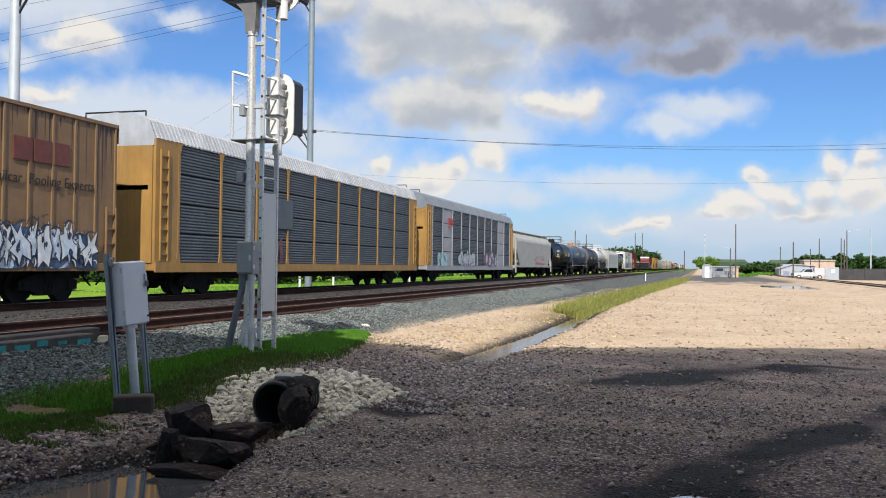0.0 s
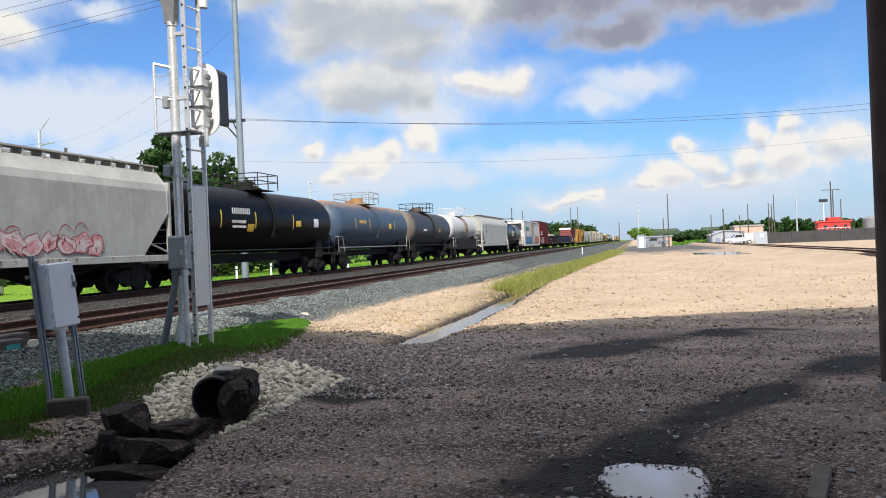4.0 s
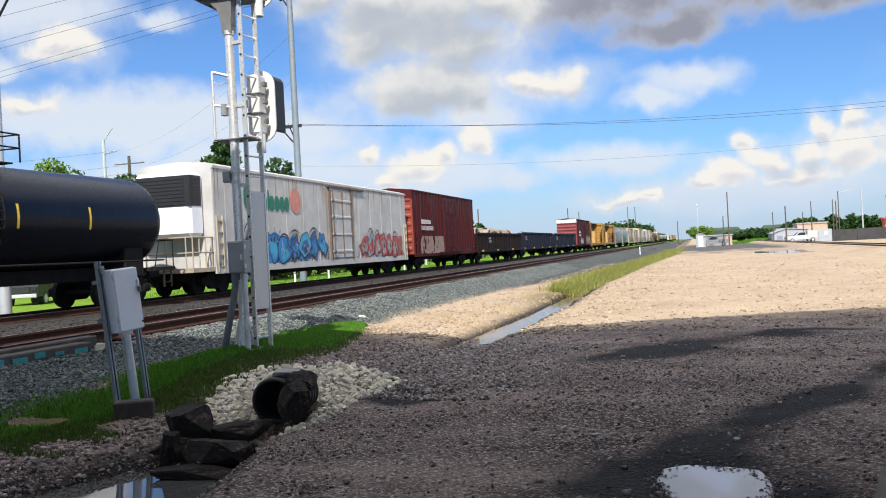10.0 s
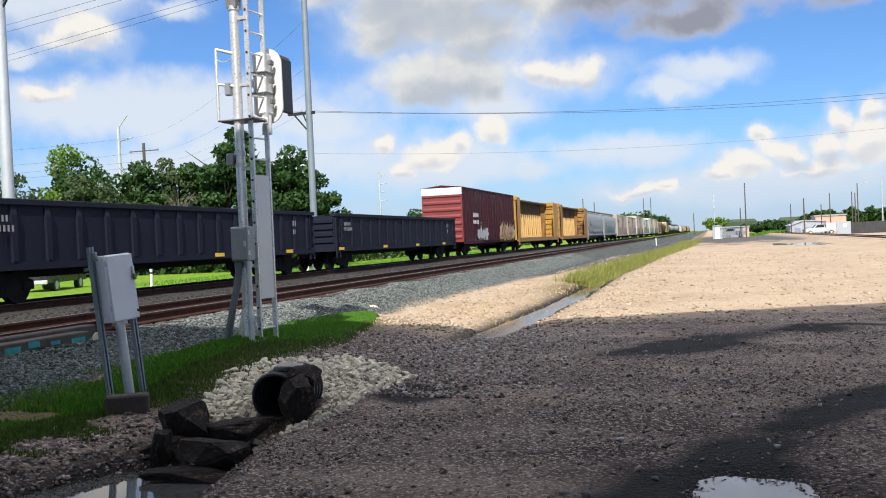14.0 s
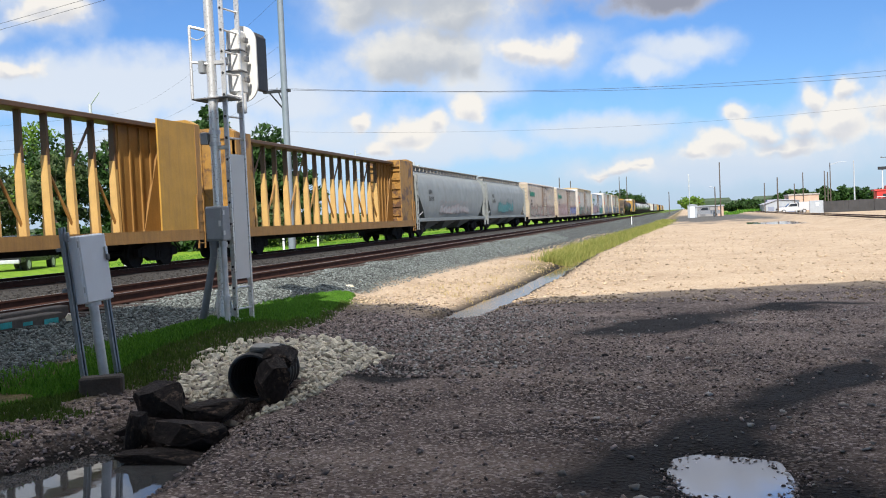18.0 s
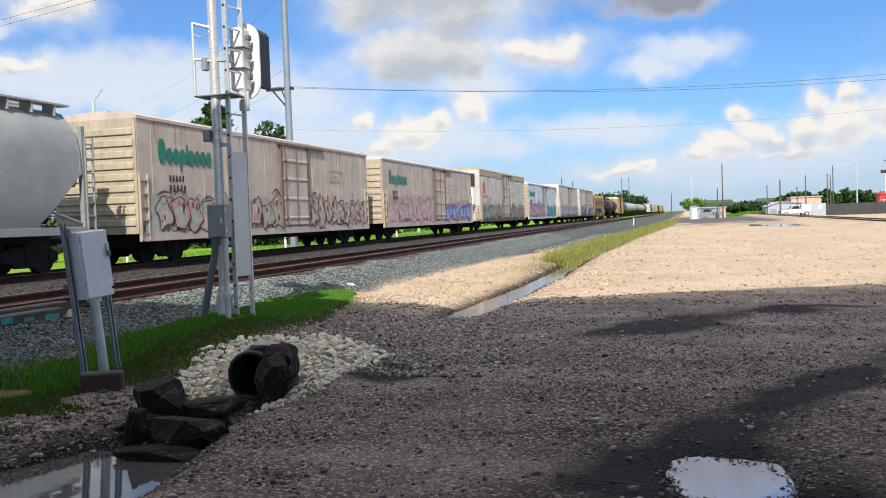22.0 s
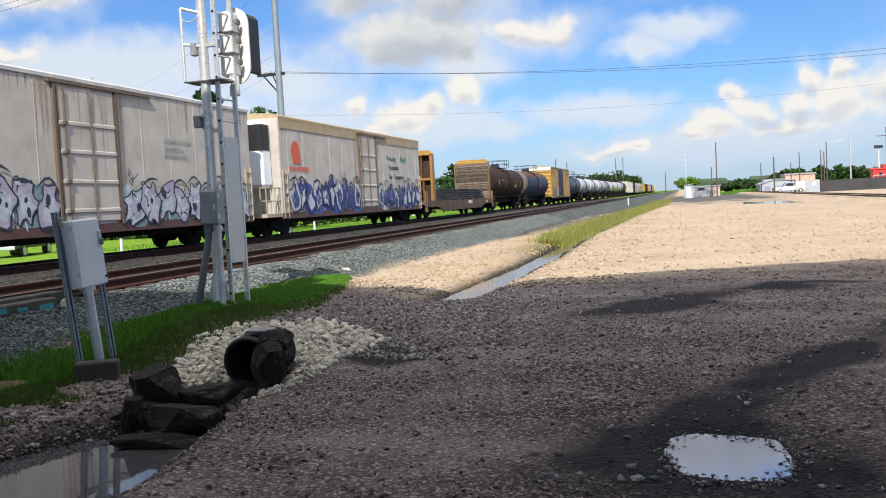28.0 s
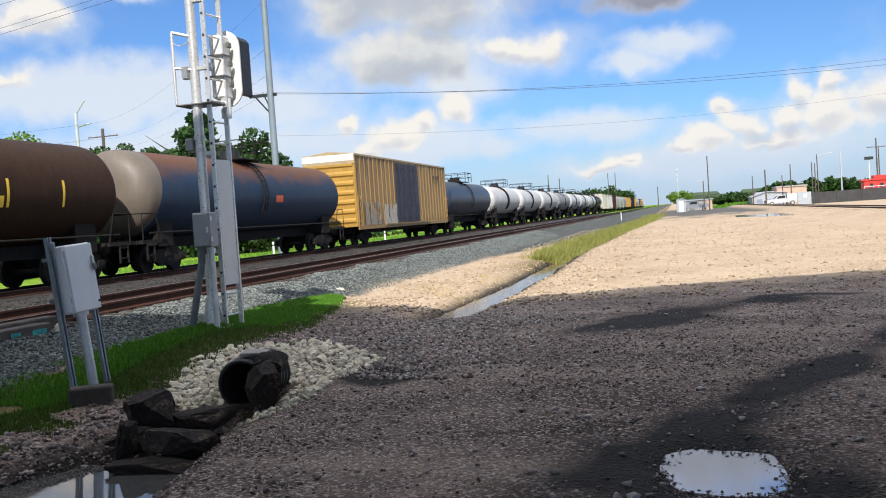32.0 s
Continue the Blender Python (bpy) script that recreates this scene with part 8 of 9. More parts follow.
M_GRASS = leaf_material("verge_grass", (0.045, 0.13, 0.012), (0.13, 0.3, 0.03))
M_OLIVE = leaf_material("olive_grass", (0.05, 0.09, 0.014), (0.11, 0.17, 0.03))
M_TALL = leaf_material("tall_seeding_grass", (0.1, 0.15, 0.02), (0.36, 0.33, 0.1))
M_DRY = leaf_material("dry_grass", (0.35, 0.28, 0.1), (0.5, 0.38, 0.17))
rs = np.random.RandomState(8)


def verge_spots(n):
    y = 6.6 + (18.9 - 6.6) * rs.rand(n)
    cx = lerp_at(y, [2, 8, 10, 12, 14, 18.5], [-6.6, -6.65, -6.6, -6.55, -6.7, -7.3])
    wd = lerp_at(y, [6.6, 9, 11, 14, 17, 19], [1.0, 1.1, 1.15, 0.95, 0.55, 0.1])
    x = cx + wd * (rs.rand(n) * 2 - 1) * np.sqrt(rs.rand(n))
    keep = (value_noise(x * 1.0 + 3, y, 0.5) > np.where(y < 8.6, 0.48, np.where(y < 9.8, 0.28, 0.03)))
    return np.stack([x, y], -1)[keep]


spots = verge_spots(105000)
side = spots[:, 0] + 0.35 * (value_noise(spots[:, 0], spots[:, 1], 0.6) - 0.5) > lerp_at(spots[:, 1], [7, 10, 12, 14, 17, 19], [-6.7, -6.35, -5.95, -6.0, -6.7, -7.2])
blades("verge_grass", "short green grass on the berm by the signal mast", spots[~side], 0.025, 0.09, M_GRASS, 1, w=0.009)
blades("verge_grass", "thin olive grass low on the berm", spots[side], 0.025, 0.075, M_OLIVE, 11, w=0.008)
yy = 34 + (150 - 34) * rs.rand(26000) ** 1.6
xx = ditch_x(yy) - 0.55 + rs.normal(0, 0.42, len(yy)) * lerp_at(yy, [35, 40, 150], [0.6, 1.0, 1.5])
blades("ditch_grass", "tall yellow-green grass along the ditch", np.stack([xx, yy], -1), 0.08, 0.36, M_TALL, 2, 0.9, 0.012)
yy = 20 + 25 * rs.rand(3500)
xx = -5.6 + rs.normal(0, 0.8, len(yy))
kk = value_noise(xx, yy, 1.6) > 0.55
blades("dry_grass", "thin dry grass tufts on the pale bank", np.stack([xx, yy], -1)[kk], 0.03, 0.12, M_DRY, 3, 0.9, 0.006)
yy = 40 + 90 * rs.rand(9000)
xx = -25.6 - 6 * rs.rand(9000)
blades("lawn_grass", "mown lawn beyond the train", np.stack([xx, yy], -1), 0.05, 0.15, M_GRASS, 4, 0.5, 0.02)

# ---- trees ----
M_BARK = mat("grey_bark", (0.12, 0.095, 0.075), 0.9, 0, 0.4, 4, bump=0.5)
M_OAK = leaf_material("dark_green_leaves", (0.013, 0.035, 0.009), (0.045, 0.1, 0.02), 0.2)
M_LIGHTLEAF = leaf_material("light_green_leaves", (0.06, 0.13, 0.015), (0.16, 0.26, 0.035), 0.25)
M_DUSTLEAF = leaf_material("dull_green_leaves", (0.03, 0.06, 0.02), (0.08, 0.11, 0.04), 0.2)


def crown_mesh(seed, R, H, n, leaf, material, clumps=44, gap=0.32):
    rs = np.random.RandomState(seed)
    cd = rs.normal(0, 1, (clumps, 3))
    cd /= np.linalg.norm(cd, axis=1, keepdims=True)
    rad = rs.uniform(0.35, 0.92, clumps)
    C = cd * rad[:, None] * np.array([R, R, H * 0.5]) + np.array([0, 0, H * 0.48])
    S = rs.uniform(0.2, 0.38, clumps) * R
    k = rs.randint(0, clumps, n)
    d = rs.normal(0, 1, (n, 3))
    d /= np.linalg.norm(d, axis=1, keepdims=True)
    P = C[k] + d * (S[k] * rs.uniform(0.55, 1.05, n) ** 0.5)[:, None] * np.array([1, 1, 0.7])
    u = rs.normal(0, 1, (n, 3))
    u /= np.linalg.norm(u, axis=1, keepdims=True)
    v = np.cross(u, d + 0.3 * rs.normal(0, 1, (n, 3)))
    v /= np.linalg.norm(v, axis=1, keepdims=True) + 1e-9
    l = (leaf * rs.uniform(0.6, 1.4, n))[:, None]
    V = np.stack([P - u * l, P + v * l * 0.55, P + u * l, P - v * l * 0.55], 1).reshape(-1, 3)
    F = np.arange(n * 4).reshape(n, 4)
    return mesh_np("crown", V, F, material)


def tree(label, x, y, trunk_h, R, H, n, leaf, material, seed, z=0.1, bare=False, group=""):
    th = thing("tree", label, "tree", pose(x, y, z), group)
    rnd = random.Random(seed)
    r0 = 0.05 * R + 0.08
    bm = B()
    pts = [(0, 0, -0.2)]
    for k in range(1, 5):
        pts.append((rnd.uniform(-.06, .06) * R, rnd.uniform(-.06, .06) * R, (trunk_h + H * 0.45) * k / 4))
    for k in range(4):
        cyl(bm, pts[k], pts[k + 1], r0 * (1 - 0.2 * k), r0 * (1 - 0.2 * (k + 1)), 9)
    part("trunk", bm, M_BARK, th)
    for k in range(9 if not bare else 22):
        a = rnd.uniform(0, math.tau)
        s = Vector(pts[2]).lerp(Vector(pts[4]), rnd.uniform(0, 1))
        e = s + Vector((math.cos(a) * R * rnd.uniform(.5, .9), math.sin(a) * R * rnd.uniform(.5, .9), H * rnd.uniform(.2, .7)))
        e.z = min(e.z, trunk_h + H * 0.82)
        m_ = s.lerp(e, 0.5) + Vector((0, 0, H * 0.08))
        bm = cyl(B(), s, m_, r0 * 0.35, r0 * 0.22, 6)
        cyl(bm, m_, e, r0 * 0.22, r0 * 0.06, 6)
        part("limb", bm, M_BARK, th)
    if n:
        part("crown", crown_mesh(seed, R, H, n, leaf, material), None, th).location = (0, 0, trunk_h)
    return th


def trees():
    for i, (x, y, t, R, H, n, m_) in enumerate([(-40.3, 70, 3.5, 4.0, 9.3, 10000, M_OAK), (-35.4, 71, 2.6, 3.9, 8.0, 9000, M_OAK), (-38.0, 73, 2.2, 3.4, 7.2, 5000, M_OAK), (-32.9, 72, 1.6, 2.6, 5.6, 3500, M_OAK)]):
        tree("tall dark green tree beyond the railway", x, y, t, R, H, n, 0.22, m_, 200 + i)
    row = [(-66.5, 66, 1.6, 3.2, 7.2, M_LIGHTLEAF), (-62.0, 64, 1.4, 3.0, 6.6, M_LIGHTLEAF), (-57.6, 62, 1.6, 2.8, 6.4, M_DUSTLEAF), (-55.0, 68, 2.0, 3.0, 8.0, M_LIGHTLEAF), (-52.2, 66, 1.8, 2.8, 7.0, M_OAK), (-49.6, 63, 1.4, 2.6, 6.2, M_DUSTLEAF),
           (-47.4, 68, 2.0, 2.6, 7.6, M_OAK), (-45.2, 70, 2.2, 2.4, 7.4, M_DUSTLEAF), (-43.6, 66, 0.8, 2.2, 4.2, M_DUSTLEAF), (-60.0, 70, 1.0, 3.4, 6.6, M_DUSTLEAF), (-50.8, 72, 0.8, 3.2, 6.0, M_DUSTLEAF), (-37.0, 66, 0.6, 2.4, 3.4, M_OAK), (-33.0, 66, 0.5, 2.2, 3.0, M_DUSTLEAF)]
    for i, (x, y, t, R, H, m_) in enumerate(row):
        tree("bushy green tree in the row beyond the lawn", x, y, t * 1.15, R * 1.12, H * 1.2, 4200, 0.2, m_, 230 + i, group="tree row")
    tree("leafless grey tree among the bushes", -42.6, 66, 2.5, 2.2, 5.2, 160, 0.15, M_DUSTLEAF, 260, bare=True)
    for i, (x, y, R, H) in enumerate([(-49.2, 150, 2.6, 6.6), (-46.2, 152, 2.4, 4.6), (-38.4, 150, 2.8, 7.2), (-35.6, 153, 2.2, 5.0)]):
        tree("distant round tree beyond the train", x, y, 1.4, R, H, 1600, 0.35, M_OAK, 270 + i)
    for i, (x, y, R, H) in enumerate([(-54, 650, 12, 15), (-43, 655, 12, 16.5), (-34, 652, 9, 12.5), (-66, 650, 11, 14)]):
        tree("far dark tree at the end of the line", x, y, 1.2, R, H, 1500, 1.1, M_OAK, 280 + i)
    tree("round light green tree by the road end", 1.8, 262, 1.6, 3.4, 3.4, 1500, 0.35, M_LIGHTLEAF, 290)
    rnd = random.Random(4)
    for i in range(9):
        x = 9 + i * 2.2
        tree("dark tree in the belt beyond the tracks", x, 232 + rnd.uniform(-6, 6), 0.8, 2.4, rnd.uniform(1.6, 3.2), 900, 0.4, M_OAK, 300 + i, group="tree belt")
    for i in range(16):
        x = 27 + i * 2.6
        tree("dark tree in the belt beyond the wall", x, 262 + rnd.uniform(-6, 6), 1.2, rnd.uniform(2.6, 3.4), rnd.uniform(3.4, 5.2), 1000, 0.5, M_OAK, 320 + i, group="tree belt")
    for i in range(26):
        x, y = -230 + i * 8.5 + rnd.uniform(-2, 2), 400 + rnd.uniform(-40, 60)
        if abs(x + 18) < 9:
            continue
        tree("far tree on the horizon", x, y, 1.0, rnd.uniform(5, 8), rnd.uniform(5, 8), 500, 0.9, M_OAK, 350 + i, group="far woods")


def hedge():
    """Low dark bushes that close the lawn under the tree rows."""
    rs_ = np.random.RandomState(41)
    line = np.array([(-90, 62), (-60, 60), (-34, 64), (-36, 110), (-40, 220)], float)
    n = 26000
    seg = rs_.randint(0, 4, n)
    seg[: n // 2] = rs_.randint(0, 2, n // 2)
    u = rs_.rand(n)
    p = line[seg] * (1 - u[:, None]) + line[seg + 1] * u[:, None] + rs_.normal(0, 0.8, (n, 2))
    top = 1.1 + 1.3 * value_noise(p[:, 0], p[:, 1], 4.0) + 0.6 * value_noise(p[:, 0], p[:, 1], 1.3)
    P = np.stack([p[:, 0], p[:, 1], 0.1 + top * rs_.rand(n) ** 0.7], -1)
    a, b = rs_.normal(0, 1, (n, 3)), rs_.normal(0, 1, (n, 3))
    a /= np.linalg.norm(a, axis=1, keepdims=True)
    b /= np.linalg.norm(b, axis=1, keepdims=True)
    l = rs_.uniform(0.15, 0.34, (n, 1))
    V = np.stack([P - a * l, P + b * l * 0.7, P + a * l, P - b * l * 0.7], 1).reshape(-1, 3)
    V[:, 2] = np.maximum(V[:, 2], 0.02)
    tagged(new("hedge", mesh_np("hedge", V, np.arange(n * 4).reshape(n, 4), M_OAK)), "low dark bushes along the lawn edge", "bushes", "", "stuff")


trees()
hedge()

# ---- poles and wires ----
M_POLESTEEL = mat("pale_steel_pole", (0.5, 0.53, 0.55), 0.5, 0.3, 0.12, 2, coord="World", streak=0.15)
M_WOODPOLE = mat("weathered_pole_wood", (0.1, 0.08, 0.065), 0.9, 0, 0.35, 3, coord="World")
M_WIRE = mat("dark_wire", (0.05, 0.05, 0.055), 0.6, 0.3, 0.1, 3, bump=0)


M_POLEDARK = mat("blue_grey_steel_pole", (0.2, 0.24, 0.27), 0.6, 0.2, 0.12, 2, coord="World", streak=0.15)


def steel_pole(x, y, h, arm_z, lab, r0=0.21, r1=0.15, material=None):
    th = thing("steel_pole", lab, "utility pole", pose(x, y, 0))
    part("shaft", cyl(B(), (0, 0, -0.3), (0, 0, h), r0, r1, 20), material or M_POLESTEEL, th, smooth=True)
    for az, dirx in arm_z:
        part("arm", box(B(), *sorted((0.35 if dirx < 0 else -0.35, dirx)), -0.08, 0.08, az - 0.08, az + 0.08), M_BLACK, th, "dark steel crossarm")
        part("brace", cyl(B(), (dirx * 0.75, 0, az), (0, 0, az - 1.15), 0.045, seg=6), M_BLACK, th)
        part("brace", cyl(B(), (dirx * 0.3, 0, az), (0.05, 0, az - 1.1), 0.04, seg=6), M_BLACK, th)
        for k in (0.35, 0.95):
            part("insulator", cyl(B(), (dirx * k, 0, az + 0.05), (dirx * k, 0, az + 0.2), 0.035, seg=8), M_GREYBOX, th)
    return th


steel_pole(-22.6, 24.9, 19, ((11.2, 1.1),), "tall pale steel utility pole beside the railway")
steel_pole(-21.62, 47.0, 21, ((9.4, -1.3), (17.3, -1.0)), "tall steel utility pole with a low bracket arm", material=M_POLEDARK)


def wood_pole(x, y, h, lab, arms=(), r=0.15, material=None, lamp=0.0):
    th = thing("utility_pole", lab, "utility pole", pose(x, y, 0))
    part("shaft", cyl(B(), (0, 0, -0.3), (0, 0, h), r, r * 0.7, 10), material or M_WOODPOLE, th)
    for z, w in arms:
        part("crossarm", box(B(), -w, w, -0.06, 0.06, z - 0.07, z + 0.07), material or M_WOODPOLE, th)
        for k in (-0.9, -0.4, 0.4, 0.9):
            part("insulator", cyl(B(), (w * k, 0, z + 0.07), (w * k, 0, z + 0.24), 0.05, seg=6), M_GREYBOX, th)
    if lamp:
        part("lamp_arm", pipe(B(), [(0, 0, h - 0.4), (lamp * 0.6, 0, h + 0.1), (lamp, 0, h)], 0.05, 6), material or M_POLESTEEL, th)
    return th


def poles():
    wood_pole(-76.5, 110, 17.6, "dark wooden power pole with a crossarm", ((16.5, 2.4), (14.8, 0.9)), 0.3)
    th = wood_pole(-80.6, 110, 20.2, "pale steel transmission pole with side arms", (), 0.35, M_POLESTEEL)
    for z, w in ((18.2, 2.2), (14.0, 2.2)):
        part("side_arm", pipe(B(), [(0, 0, z), (w, 0, z + 0.3)], 0.12, 6), M_POLESTEEL, th)
    part("top_arm", pipe(B(), [(0, 0, 20), (1.6, 0, 21.8)], 0.1, 6), M_POLESTEEL, th)
    for x, h in ((-41.1, 11.2), (-33.2, 9.2)):
        th = wood_pole(x, 110, h, "slim transmission pole with short side arms", (), 0.16, M_POLESTEEL)
        for k in range(4):
            z = h - 0.5 - 1.1 * k
            part("side_arm", pipe(B(), [(0, 0, z), (1.0 if k % 2 else 0.8, 0, z + 0.1)], 0.06, 6), M_POLESTEEL, th)
    wood_pole(6.45, 171, 9.9, "tall wooden pole by the road end", (), 0.13)
    wood_pole(5.7, 176, 5.6, "short wooden pole with a small lamp", (), 0.13, None, -1.0)
    for x, h, lamp in ((16.5, 6.4, 0), (22.4, 6.0, 0), (24.1, 8.2, 0), (28.3, 8.3, 0), (28.9, 8.0, 0), (29.4, 9.9, 3.2), (42.7, 8.4, 0)):
        wood_pole(x, 200, h, "slim pole in the distance", (), 0.13, None, lamp)
    wood_pole(16.2, 170, 6.6, "wooden pole in front of the warehouse", (), 0.15)
    wood_pole(28.5, 168, 8.8, "pale pole behind the wall", (), 0.14, M_POLESTEEL)
    wood_pole(40.8, 200, 12.2, "wooden power pole with a crossarm", ((10.4, 1.8),), 0.18)
    wood_pole(41.6, 202, 10.4, "wooden power pole beside the wall", (), 0.15)
    th = wood_pole(38.5, 196, 8.0, "white floodlight mast behind the wall", (), 0.13, M_SIGWHITE)
    for s in (-0.5, 0.0, 0.5):
        part("floodlight", box(B(), s - 0.3, s + 0.3, -0.3, 0.3, 7.8, 8.4, 0.05), M_BLACK, th)
    th = wood_pole(1.55, 260, 11.0, "slim communication mast with white antennas", (), 0.16, M_POLESTEEL)
    for z in (8.0, 9.6, 11.0):
        part("antenna", box(B(), -0.22, 0.22, -0.15, 0.15, z - 0.3, z + 0.3, 0.06), M_POLESTEEL, th)
    for x, y, h in ((-40, 300, 14), (-37.5, 310, 13), (-27, 400, 17), (-24, 402, 17), (-5, 330, 8), (-52, 220, 12)):
        wood_pole(x, y, h, "distant pole beyond the train", (), 0.2)


poles()


def wire(name, p0, p1, sag, r, lab):
    n = 24
    pts = []
    for k in range(n + 1):
        u = k / n
        p = Vector(p0).lerp(Vector(p1), u)
        p.z -= sag * 4 * u * (1 - u)
        pts.append(p)
    th = new(name, mesh_of(name, tube(B(), pts, r, 5), M_WIRE))
    return tagged(th, lab, "wire", "overhead wires")


def wires():
    wire("overhead_wire", (-22.6, 47, 9.55), (45, 75, 14.0), 2.1, 0.011, "overhead power wire crossing the yard")
    wire("overhead_wire", (-21.9, 47, 9.55), (45, 75, 13.2), 2.0, 0.011, "overhead power wire crossing the yard")
    wire("overhead_wire", (-21.75, 47, 7.1), (45, 75, 12.4), 2.2, 0.005, "thin overhead cable crossing the yard")
    wire("overhead_wire", (-60, 38, 12.79), (6, 19, 10.47), 0.0, 0.0065, "power wire crossing high over the tracks")
    wire("overhead_wire", (-60, 38, 10.80), (6, 19, 10.44), 0.0, 0.0065, "power wire crossing high over the tracks")
    wire("overhead_wire", (-60, 38, 10.46), (6, 19, 10.25), 0.0, 0.0065, "power wire crossing high over the tracks")
    wire("overhead_wire", (-60, 38, 8.46), (6, 19, 9.96), 0.0, 0.0065, "power wire crossing high over the tracks")
    wire("overhead_wire", (-60, 38, 8.81), (6, 19, 10.07), 0.0, 0.0065, "power wire crossing high over the tracks")
    for z, y in ((18.5, 110), (14.3, 110), (15.1, 110), (16.3, 110)):
        wire("overhead_wire", (-150, y - 10, z + 1), (-78, y, z), 1.2, 0.015, "distant overhead power line wire")
        wire("overhead_wire", (-78, y, z), (-21.75, 47, 9.2 + (z - 14) * 1.2), 1.5, 0.006, "power line between the poles")


wires()

# ---- far end of the yard ----
M_SHED = mat("pale_grey_shed_metal", (0.36, 0.39, 0.42), 0.5, 0.1, 0.1, 2, streak=0.2)
M_WALL = mat("dark_grey_wall", (0.045, 0.045, 0.047), 0.9, 0, 0.3, 1, coord="World", streak=0.3)
M_CABRED = mat("caboose_red_paint", (0.5, 0.03, 0.02), 0.5, 0, 0.15, 2)
M_PINK = mat("pale_brick_building", (0.52, 0.36, 0.27), 0.9, 0, 0.15, 1)
M_CARWHITE = mat("white_car_paint", (0.5, 0.5, 0.5), 0.3, 0, 0.05, 1, bump=0)
M_CARGREY = mat("silver_car_paint", (0.3, 0.31, 0.33), 0.3, 0.4, 0.05, 1, bump=0)
M_LAMPRED = mat("red_lens", (0.4, 0.01, 0.01), 0.3, 0, 0.1, 1, bump=0)


def pickup(x, y, rz, paint_m, label, cab_long=False, utility=False):
    th = thing("pickup_truck", label, "truck", pose(x, y, 0.03, 0, 0, rz))
    hl = 2.75
    body = prism(B(), [(-hl, 0.5), (hl, 0.5), (hl, 1.0), (hl - 0.1, 1.1), (1.15, 1.18), (-hl, 1.18)], "y", -0.95, 0.95)
    body = part("body", body, paint_m, th)
    part("cab", prism(B(), [(-0.75, 1.16), (1.25, 1.16), (0.6, 1.82), (-0.6, 1.86)], "y", -0.85, 0.85), paint_m, th)
    for s in (-1, 1):
        part("side_window", prism(B(), [(-0.6, 1.24), (0.95, 1.24), (0.5, 1.74), (-0.5, 1.76)], "y", *sorted((s * 0.85, s * 0.86))), M_GLASS, th)
    part("windshield", prism(B(), [(1.26, 1.22), (1.28, 1.22), (0.66, 1.78), (0.63, 1.78)], "y", -0.75, 0.75), M_GLASS, th)
    part("rear_window", box(B(), -0.78, -0.7, -0.7, 0.7, 1.3, 1.75), M_GLASS, th)
    if utility:
        part("utility_bed", box(B(), -hl, -0.85, -1.0, 1.0, 0.7, 2.0, 0.04), paint_m, th)
    else:
        part("bed", box(B(), -hl + 0.08, -0.85, -0.8, 0.8, 1.18, 1.2), M_BLACK, th)
    for wx in (-1.75, 1.75):
        for s in (-1, 1):
            w = part("wheel", cyl(B(), (wx, s * 0.72, 0.37), (wx, s * 0.97, 0.37), 0.37, seg=18), M_BLACK, th)
            part("rim", cyl(B(), (wx, s * 0.965, 0.37), (wx, s * 0.98, 0.37), 0.22, seg=14), M_STEEL, w)
    part("bumper", box(B(), hl, hl + 0.1, -0.9, 0.9, 0.45, 0.65, 0.03), M_STEEL, th)
    part("grille", box(B(), hl, hl + 0.03, -0.55, 0.55, 0.7, 0.98), M_BLACK, th)
    for s in (-1, 1):
        part("headlight", box(B(), hl, hl + 0.04, *sorted((s * 0.6, s * 0.9)), 0.78, 0.98), M_GLASS, th)
        part("tail_light", box(B(), -hl - 0.02, -hl, *sorted((s * 0.75, s * 0.93)), 0.8, 1.12), M_LAMPRED, th)


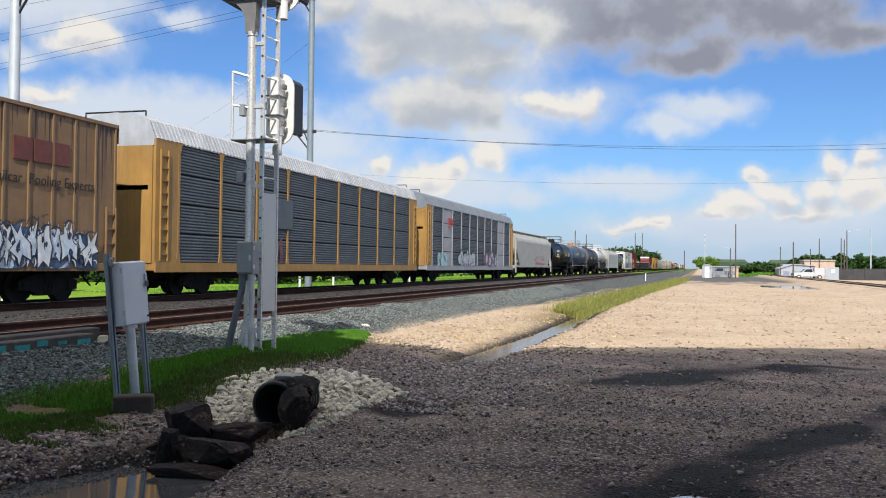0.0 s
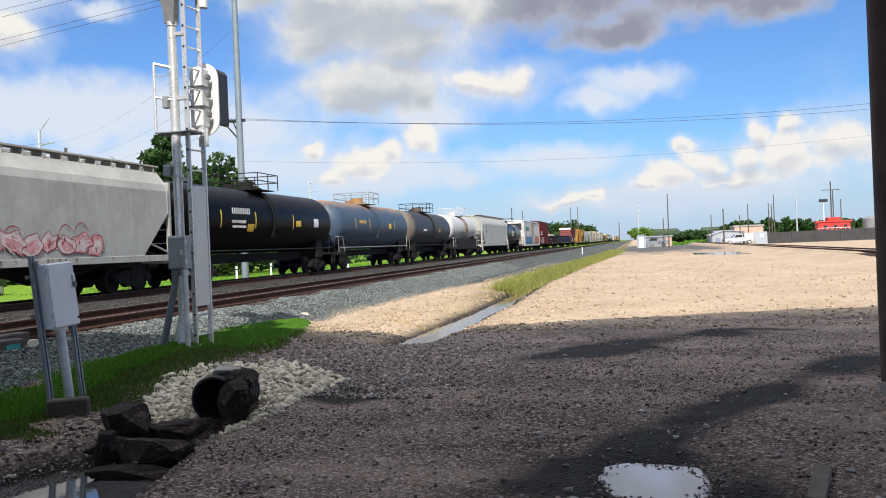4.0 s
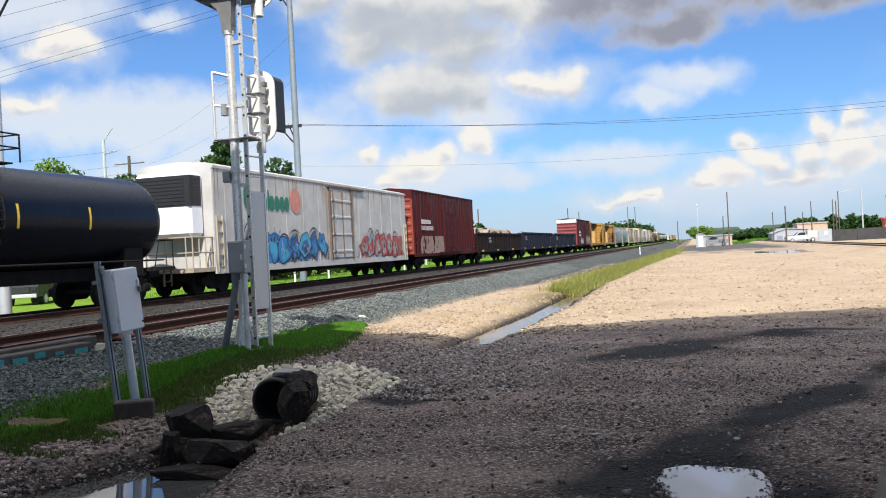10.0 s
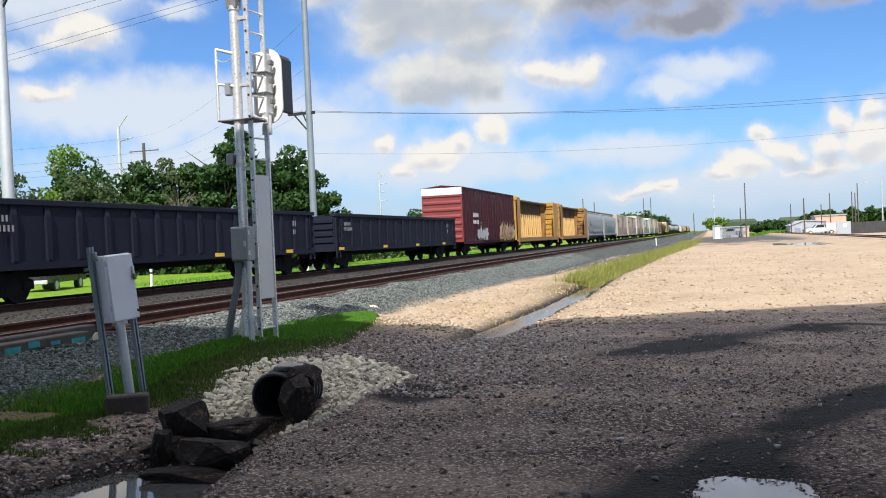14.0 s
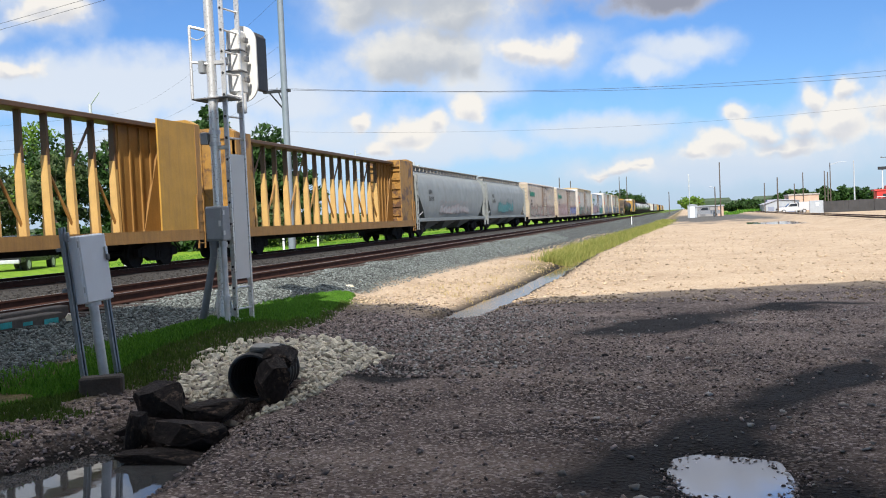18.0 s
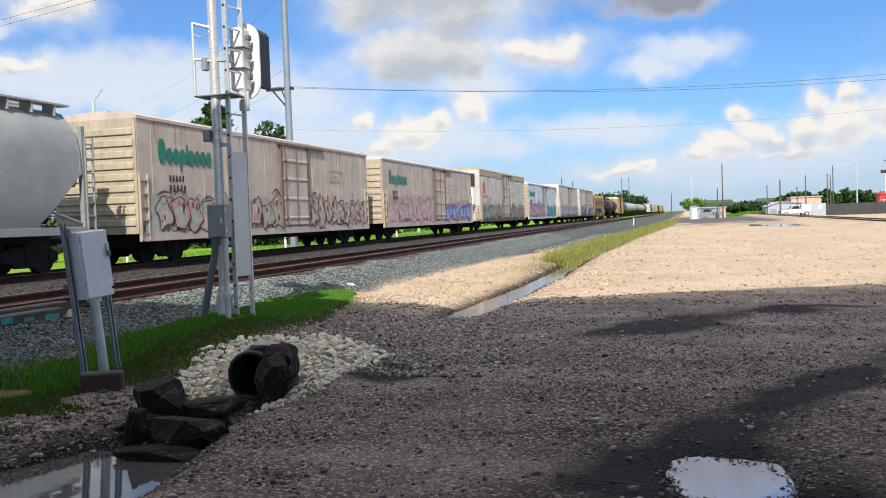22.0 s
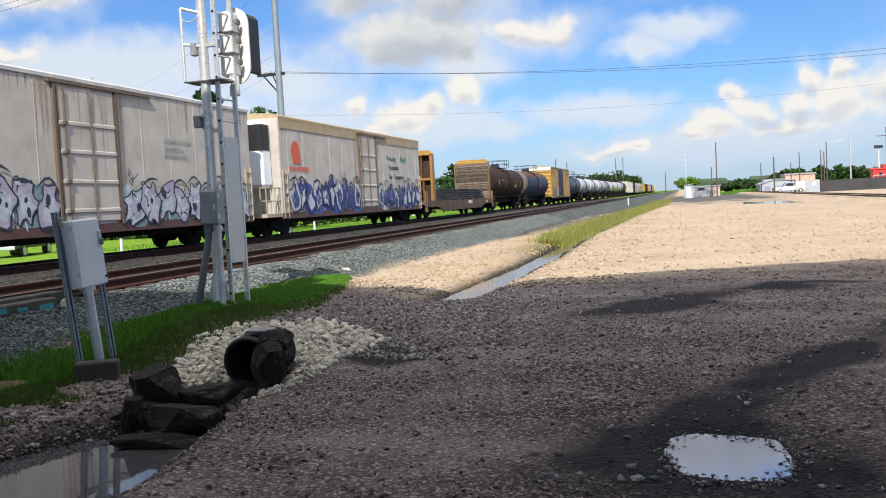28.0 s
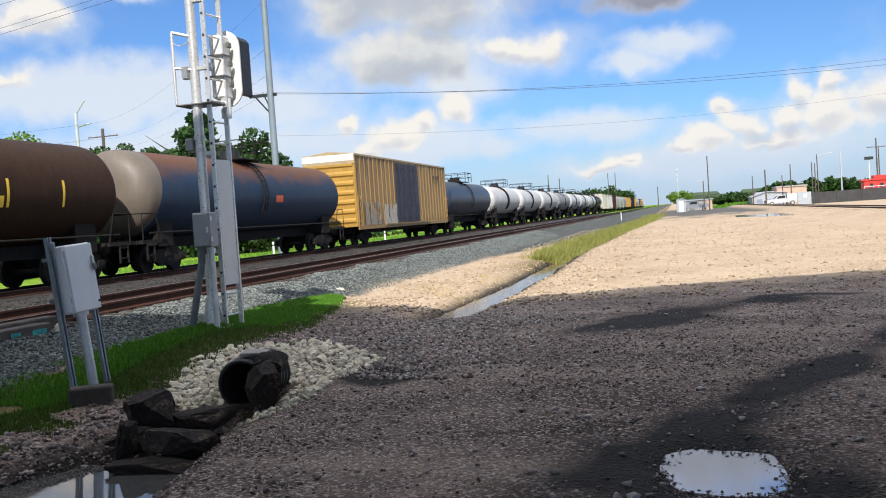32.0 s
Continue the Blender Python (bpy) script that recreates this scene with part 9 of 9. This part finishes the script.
def far_yard():
    th = thing("signal_bungalow", "pale grey metal equipment shelter at the road end", "shelter", pose(1.45, 172, 0))
    part("wall_shell", box(B(), -0.85, 0.85, -1.2, 1.2, -0.35, 2.35, 0.03), M_SHED, th)
    part("roof", prism(B(), [(-0.95, 2.35), (0.95, 2.35), (0, 2.55)], "y", -1.3, 1.3), M_SHED, th)
    part("door", box(B(), -0.4, 0.4, -1.23, -1.2, 0.05, 2.05), M_WHITEBOX, th)
    part("vent", box(B(), 0.5, 0.75, -1.22, -1.2, 1.7, 2.0), M_SHADOWSTEEL, th)
    pickup(3.9, 178, 178, M_CARGREY, "silver pickup truck parked at the road end")
    pickup(18.9, 172, 185, M_CARWHITE, "white utility truck parked by the warehouse", utility=True)
    pickup(21.9, 172.5, 180, M_CARWHITE, "white pickup truck parked by the warehouse")
    th = thing("low_building", "low white building at the road end", "building", pose(4.6, 190, 0))
    part("wall_shell", box(B(), -3.2, 3.0, -3, 3, -0.3, 2.0), mat("offwhite_wall", (0.28, 0.27, 0.26), 0.8, 0, 0.1, 1), th)
    part("roof", box(B(), -3.4, 3.2, -3.2, 3.2, 2.0, 2.2), M_SHED, th)
    part("door", box(B(), -1.5, -0.5, -3.04, -3, -0.2, 1.8), M_SHADOWSTEEL, th)
    part("panel", box(B(), 1.9, 3.0, -3.04, -3, -0.2, 1.9), M_PINK, th)
    th = thing("warehouse", "pale grey metal warehouse with a low gable", "building", pose(20.5, 203, 0))
    part("wall_shell", prism(B(), [(-4.2, -0.3), (-4.2, 1.9), (-1.5, 2.75), (2.8, 2.4), (2.8, -0.3)], "y", -3, 8), M_SHED, th)
    part("roof", prism(B(), [(-4.4, 1.9), (-1.5, 2.9), (3.0, 2.5), (3.0, 2.4), (-1.5, 2.75), (-4.4, 1.8)], "y", -3.3, 8.2), mat("warehouse_roof", (0.36, 0.37, 0.42), 0.6, 0.1, 0.1, 1), th)
    for k in range(3):
        part("door", box(B(), -3.4 + k * 2.0, -2.2 + k * 2.0, -3.05, -3, -0.2, 1.3), mat("shed_door_blue", (0.22, 0.25, 0.33), 0.6), th)
    th = thing("brick_building", "pale pink brick building with a flat roof", "building", pose(26.0, 214, 0))
    part("wall_shell", box(B(), -3.6, 2.6, -3, 6, -0.3, 3.6), M_PINK, th)
    part("roof", box(B(), -3.8, 2.8, -3.2, 6.2, 3.6, 3.9), M_CONC, th)
    part("long_wing", box(B(), -8.0, -3.6, -2, 5, -0.3, 2.9), mat("violet_grey_wall", (0.4, 0.38, 0.45), 0.8), th)
    for k in range(4):
        part("window", box(B(), -7.6 + k * 1.0, -7.0 + k * 1.0, -2.04, -2, 1.0, 2.0), M_GLASS, th)
    # retaining wall
    w = thing("wall_yard", "long dark grey concrete wall with a pale end panel", "wall", pose(23.0, 165, 0), "", "structure")
    part("end_panel", box(B(), -2.2, 0.0, -0.2, 0.2, -0.4, 2.15, 0.02), M_SHED, w, "pale grey end panel")
    part("sign_plate", box(B(), -1.2, -0.7, -0.22, -0.2, 1.2, 1.8), M_WHITEBOX, w)
    for k in range(14):
        part("wall_panel", box(B(), 0.0 + k * 4.0, 3.98 + k * 4.0, -0.2, 0.2, -0.5, 1.95 + 0.03 * k, 0.02), M_WALL, w)
    # red caboose behind the wall
    th = thing("caboose", "bright red wooden caboose standing behind the wall", "caboose", pose(38.2, 185, 0.9))
    part("body", box(B(), -3.2, 2.6, -1.5, 1.5, 0.0, 2.6, 0.03), M_CABRED, th)
    part("roof", prism(B(), [(-1.7, 2.6), (1.7, 2.6), (1.2, 2.85), (-1.2, 2.85)], "x", -3.6, 3.0), M_CABRED, th)
    part("cupola", box(B(), -1.4, 1.0, -1.2, 1.2, 2.8, 3.5, 0.03), M_CABRED, th)
    for x in (-2.2, -0.4, 1.4):
        part("window", box(B(), x, x + 0.6, -1.53, -1.5, 1.3, 2.0), M_GLASS, th)
    bm = B()
    for k in range(8):
        cyl(bm, (-3.2 + k * 0.8, -1.75, 0.4), (-3.2 + k * 0.8, -1.75, 1.5), 0.03, seg=5)
    box(bm, -3.2, 2.5, -1.78, -1.72, 1.45, 1.52)
    part("railing", bm, M_WHITEBOX, th)
    part("plinth", box(B(), -3.4, 2.8, -1.4, 1.4, -1.2, 0.0), M_UNDER, th)
    th = thing("storage_tank", "grey cylindrical storage tank behind the wall", "tank", pose(45.5, 186, 0.3))
    part("shell", cyl(B(), (0, 0, -0.6), (0, 0, 3.6), 1.9, seg=24), P_GRAIN, th, smooth=True)
    part("lid", cyl(B(), (0, 0, 3.6), (0, 0, 4.2), 1.9, 0.4, 24), P_GRAIN, th)
    # whistle post, bollards
    for x, y, h in ((-6.6, 118, 1.0),):
        if h:
            th = thing("marker_post", "white trackside marker post", "post", pose(x, y, float(height(x, y))))
            part("shaft", box(B(), -0.05, 0.05, -0.05, 0.05, -0.1, h), M_WHITEBOX, th)
    for x, y in ((-26.0, 37.6), (-27.5, 30.0), (-24.5, 52.0), (-26.0, 61.0), (-25.0, 76.0)):
        th = thing("bollard", "white painted bollard on the lawn", "bollard", pose(x, y, 0.1), "lawn bollards")
        part("shaft", cyl(B(), (0, 0, -0.1), (0, 0, 0.95), 0.07, seg=10), M_WHITEBOX, th)
        part("band", cyl(B(), (0, 0, 0.7), (0, 0, 0.78), 0.073, seg=10), M_BLACK, th)
    pickup(-33.5, 39.5, -70, mat("black_car_paint", (0.02, 0.02, 0.022), 0.3, 0, 0.05, 1, bump=0), "black pickup truck on the road beyond the lawn")


far_yard()
track("yard_track", 14.2, 0.55, "rusty railway track curving past the yard", 45, 500, 46, 130)
rs2 = np.random.RandomState(12)
yy = 205 + 30 * rs2.rand(3000)
xx = 8.5 + 14 * rs2.rand(3000)
blades("rough_grass", "rough green grass before the tree belt", np.stack([xx, yy], -1), 0.2, 0.7, M_GRASS, 6, 0.5, 0.06)

# backdrop of far woods along the horizon
bm = B()
rnd = random.Random(9)
for k in range(90):
    a = math.radians(-75 + k * 1.6)
    if -6 < -75 + k * 1.6 < 1.5:
        continue
    r = 900
    x, y, h = r * math.sin(a), r * math.cos(a), rnd.uniform(7, 13)
    box(bm, x - 16, x + 16, y - 4, y + 4, -2, h, 2.5)
tagged(structure("backdrop", bm, mat("far_woods", (0.05, 0.075, 0.045), 0.95, 0, 0.4, 0.05), "hazy far woods along the horizon", "woods"))


motions()
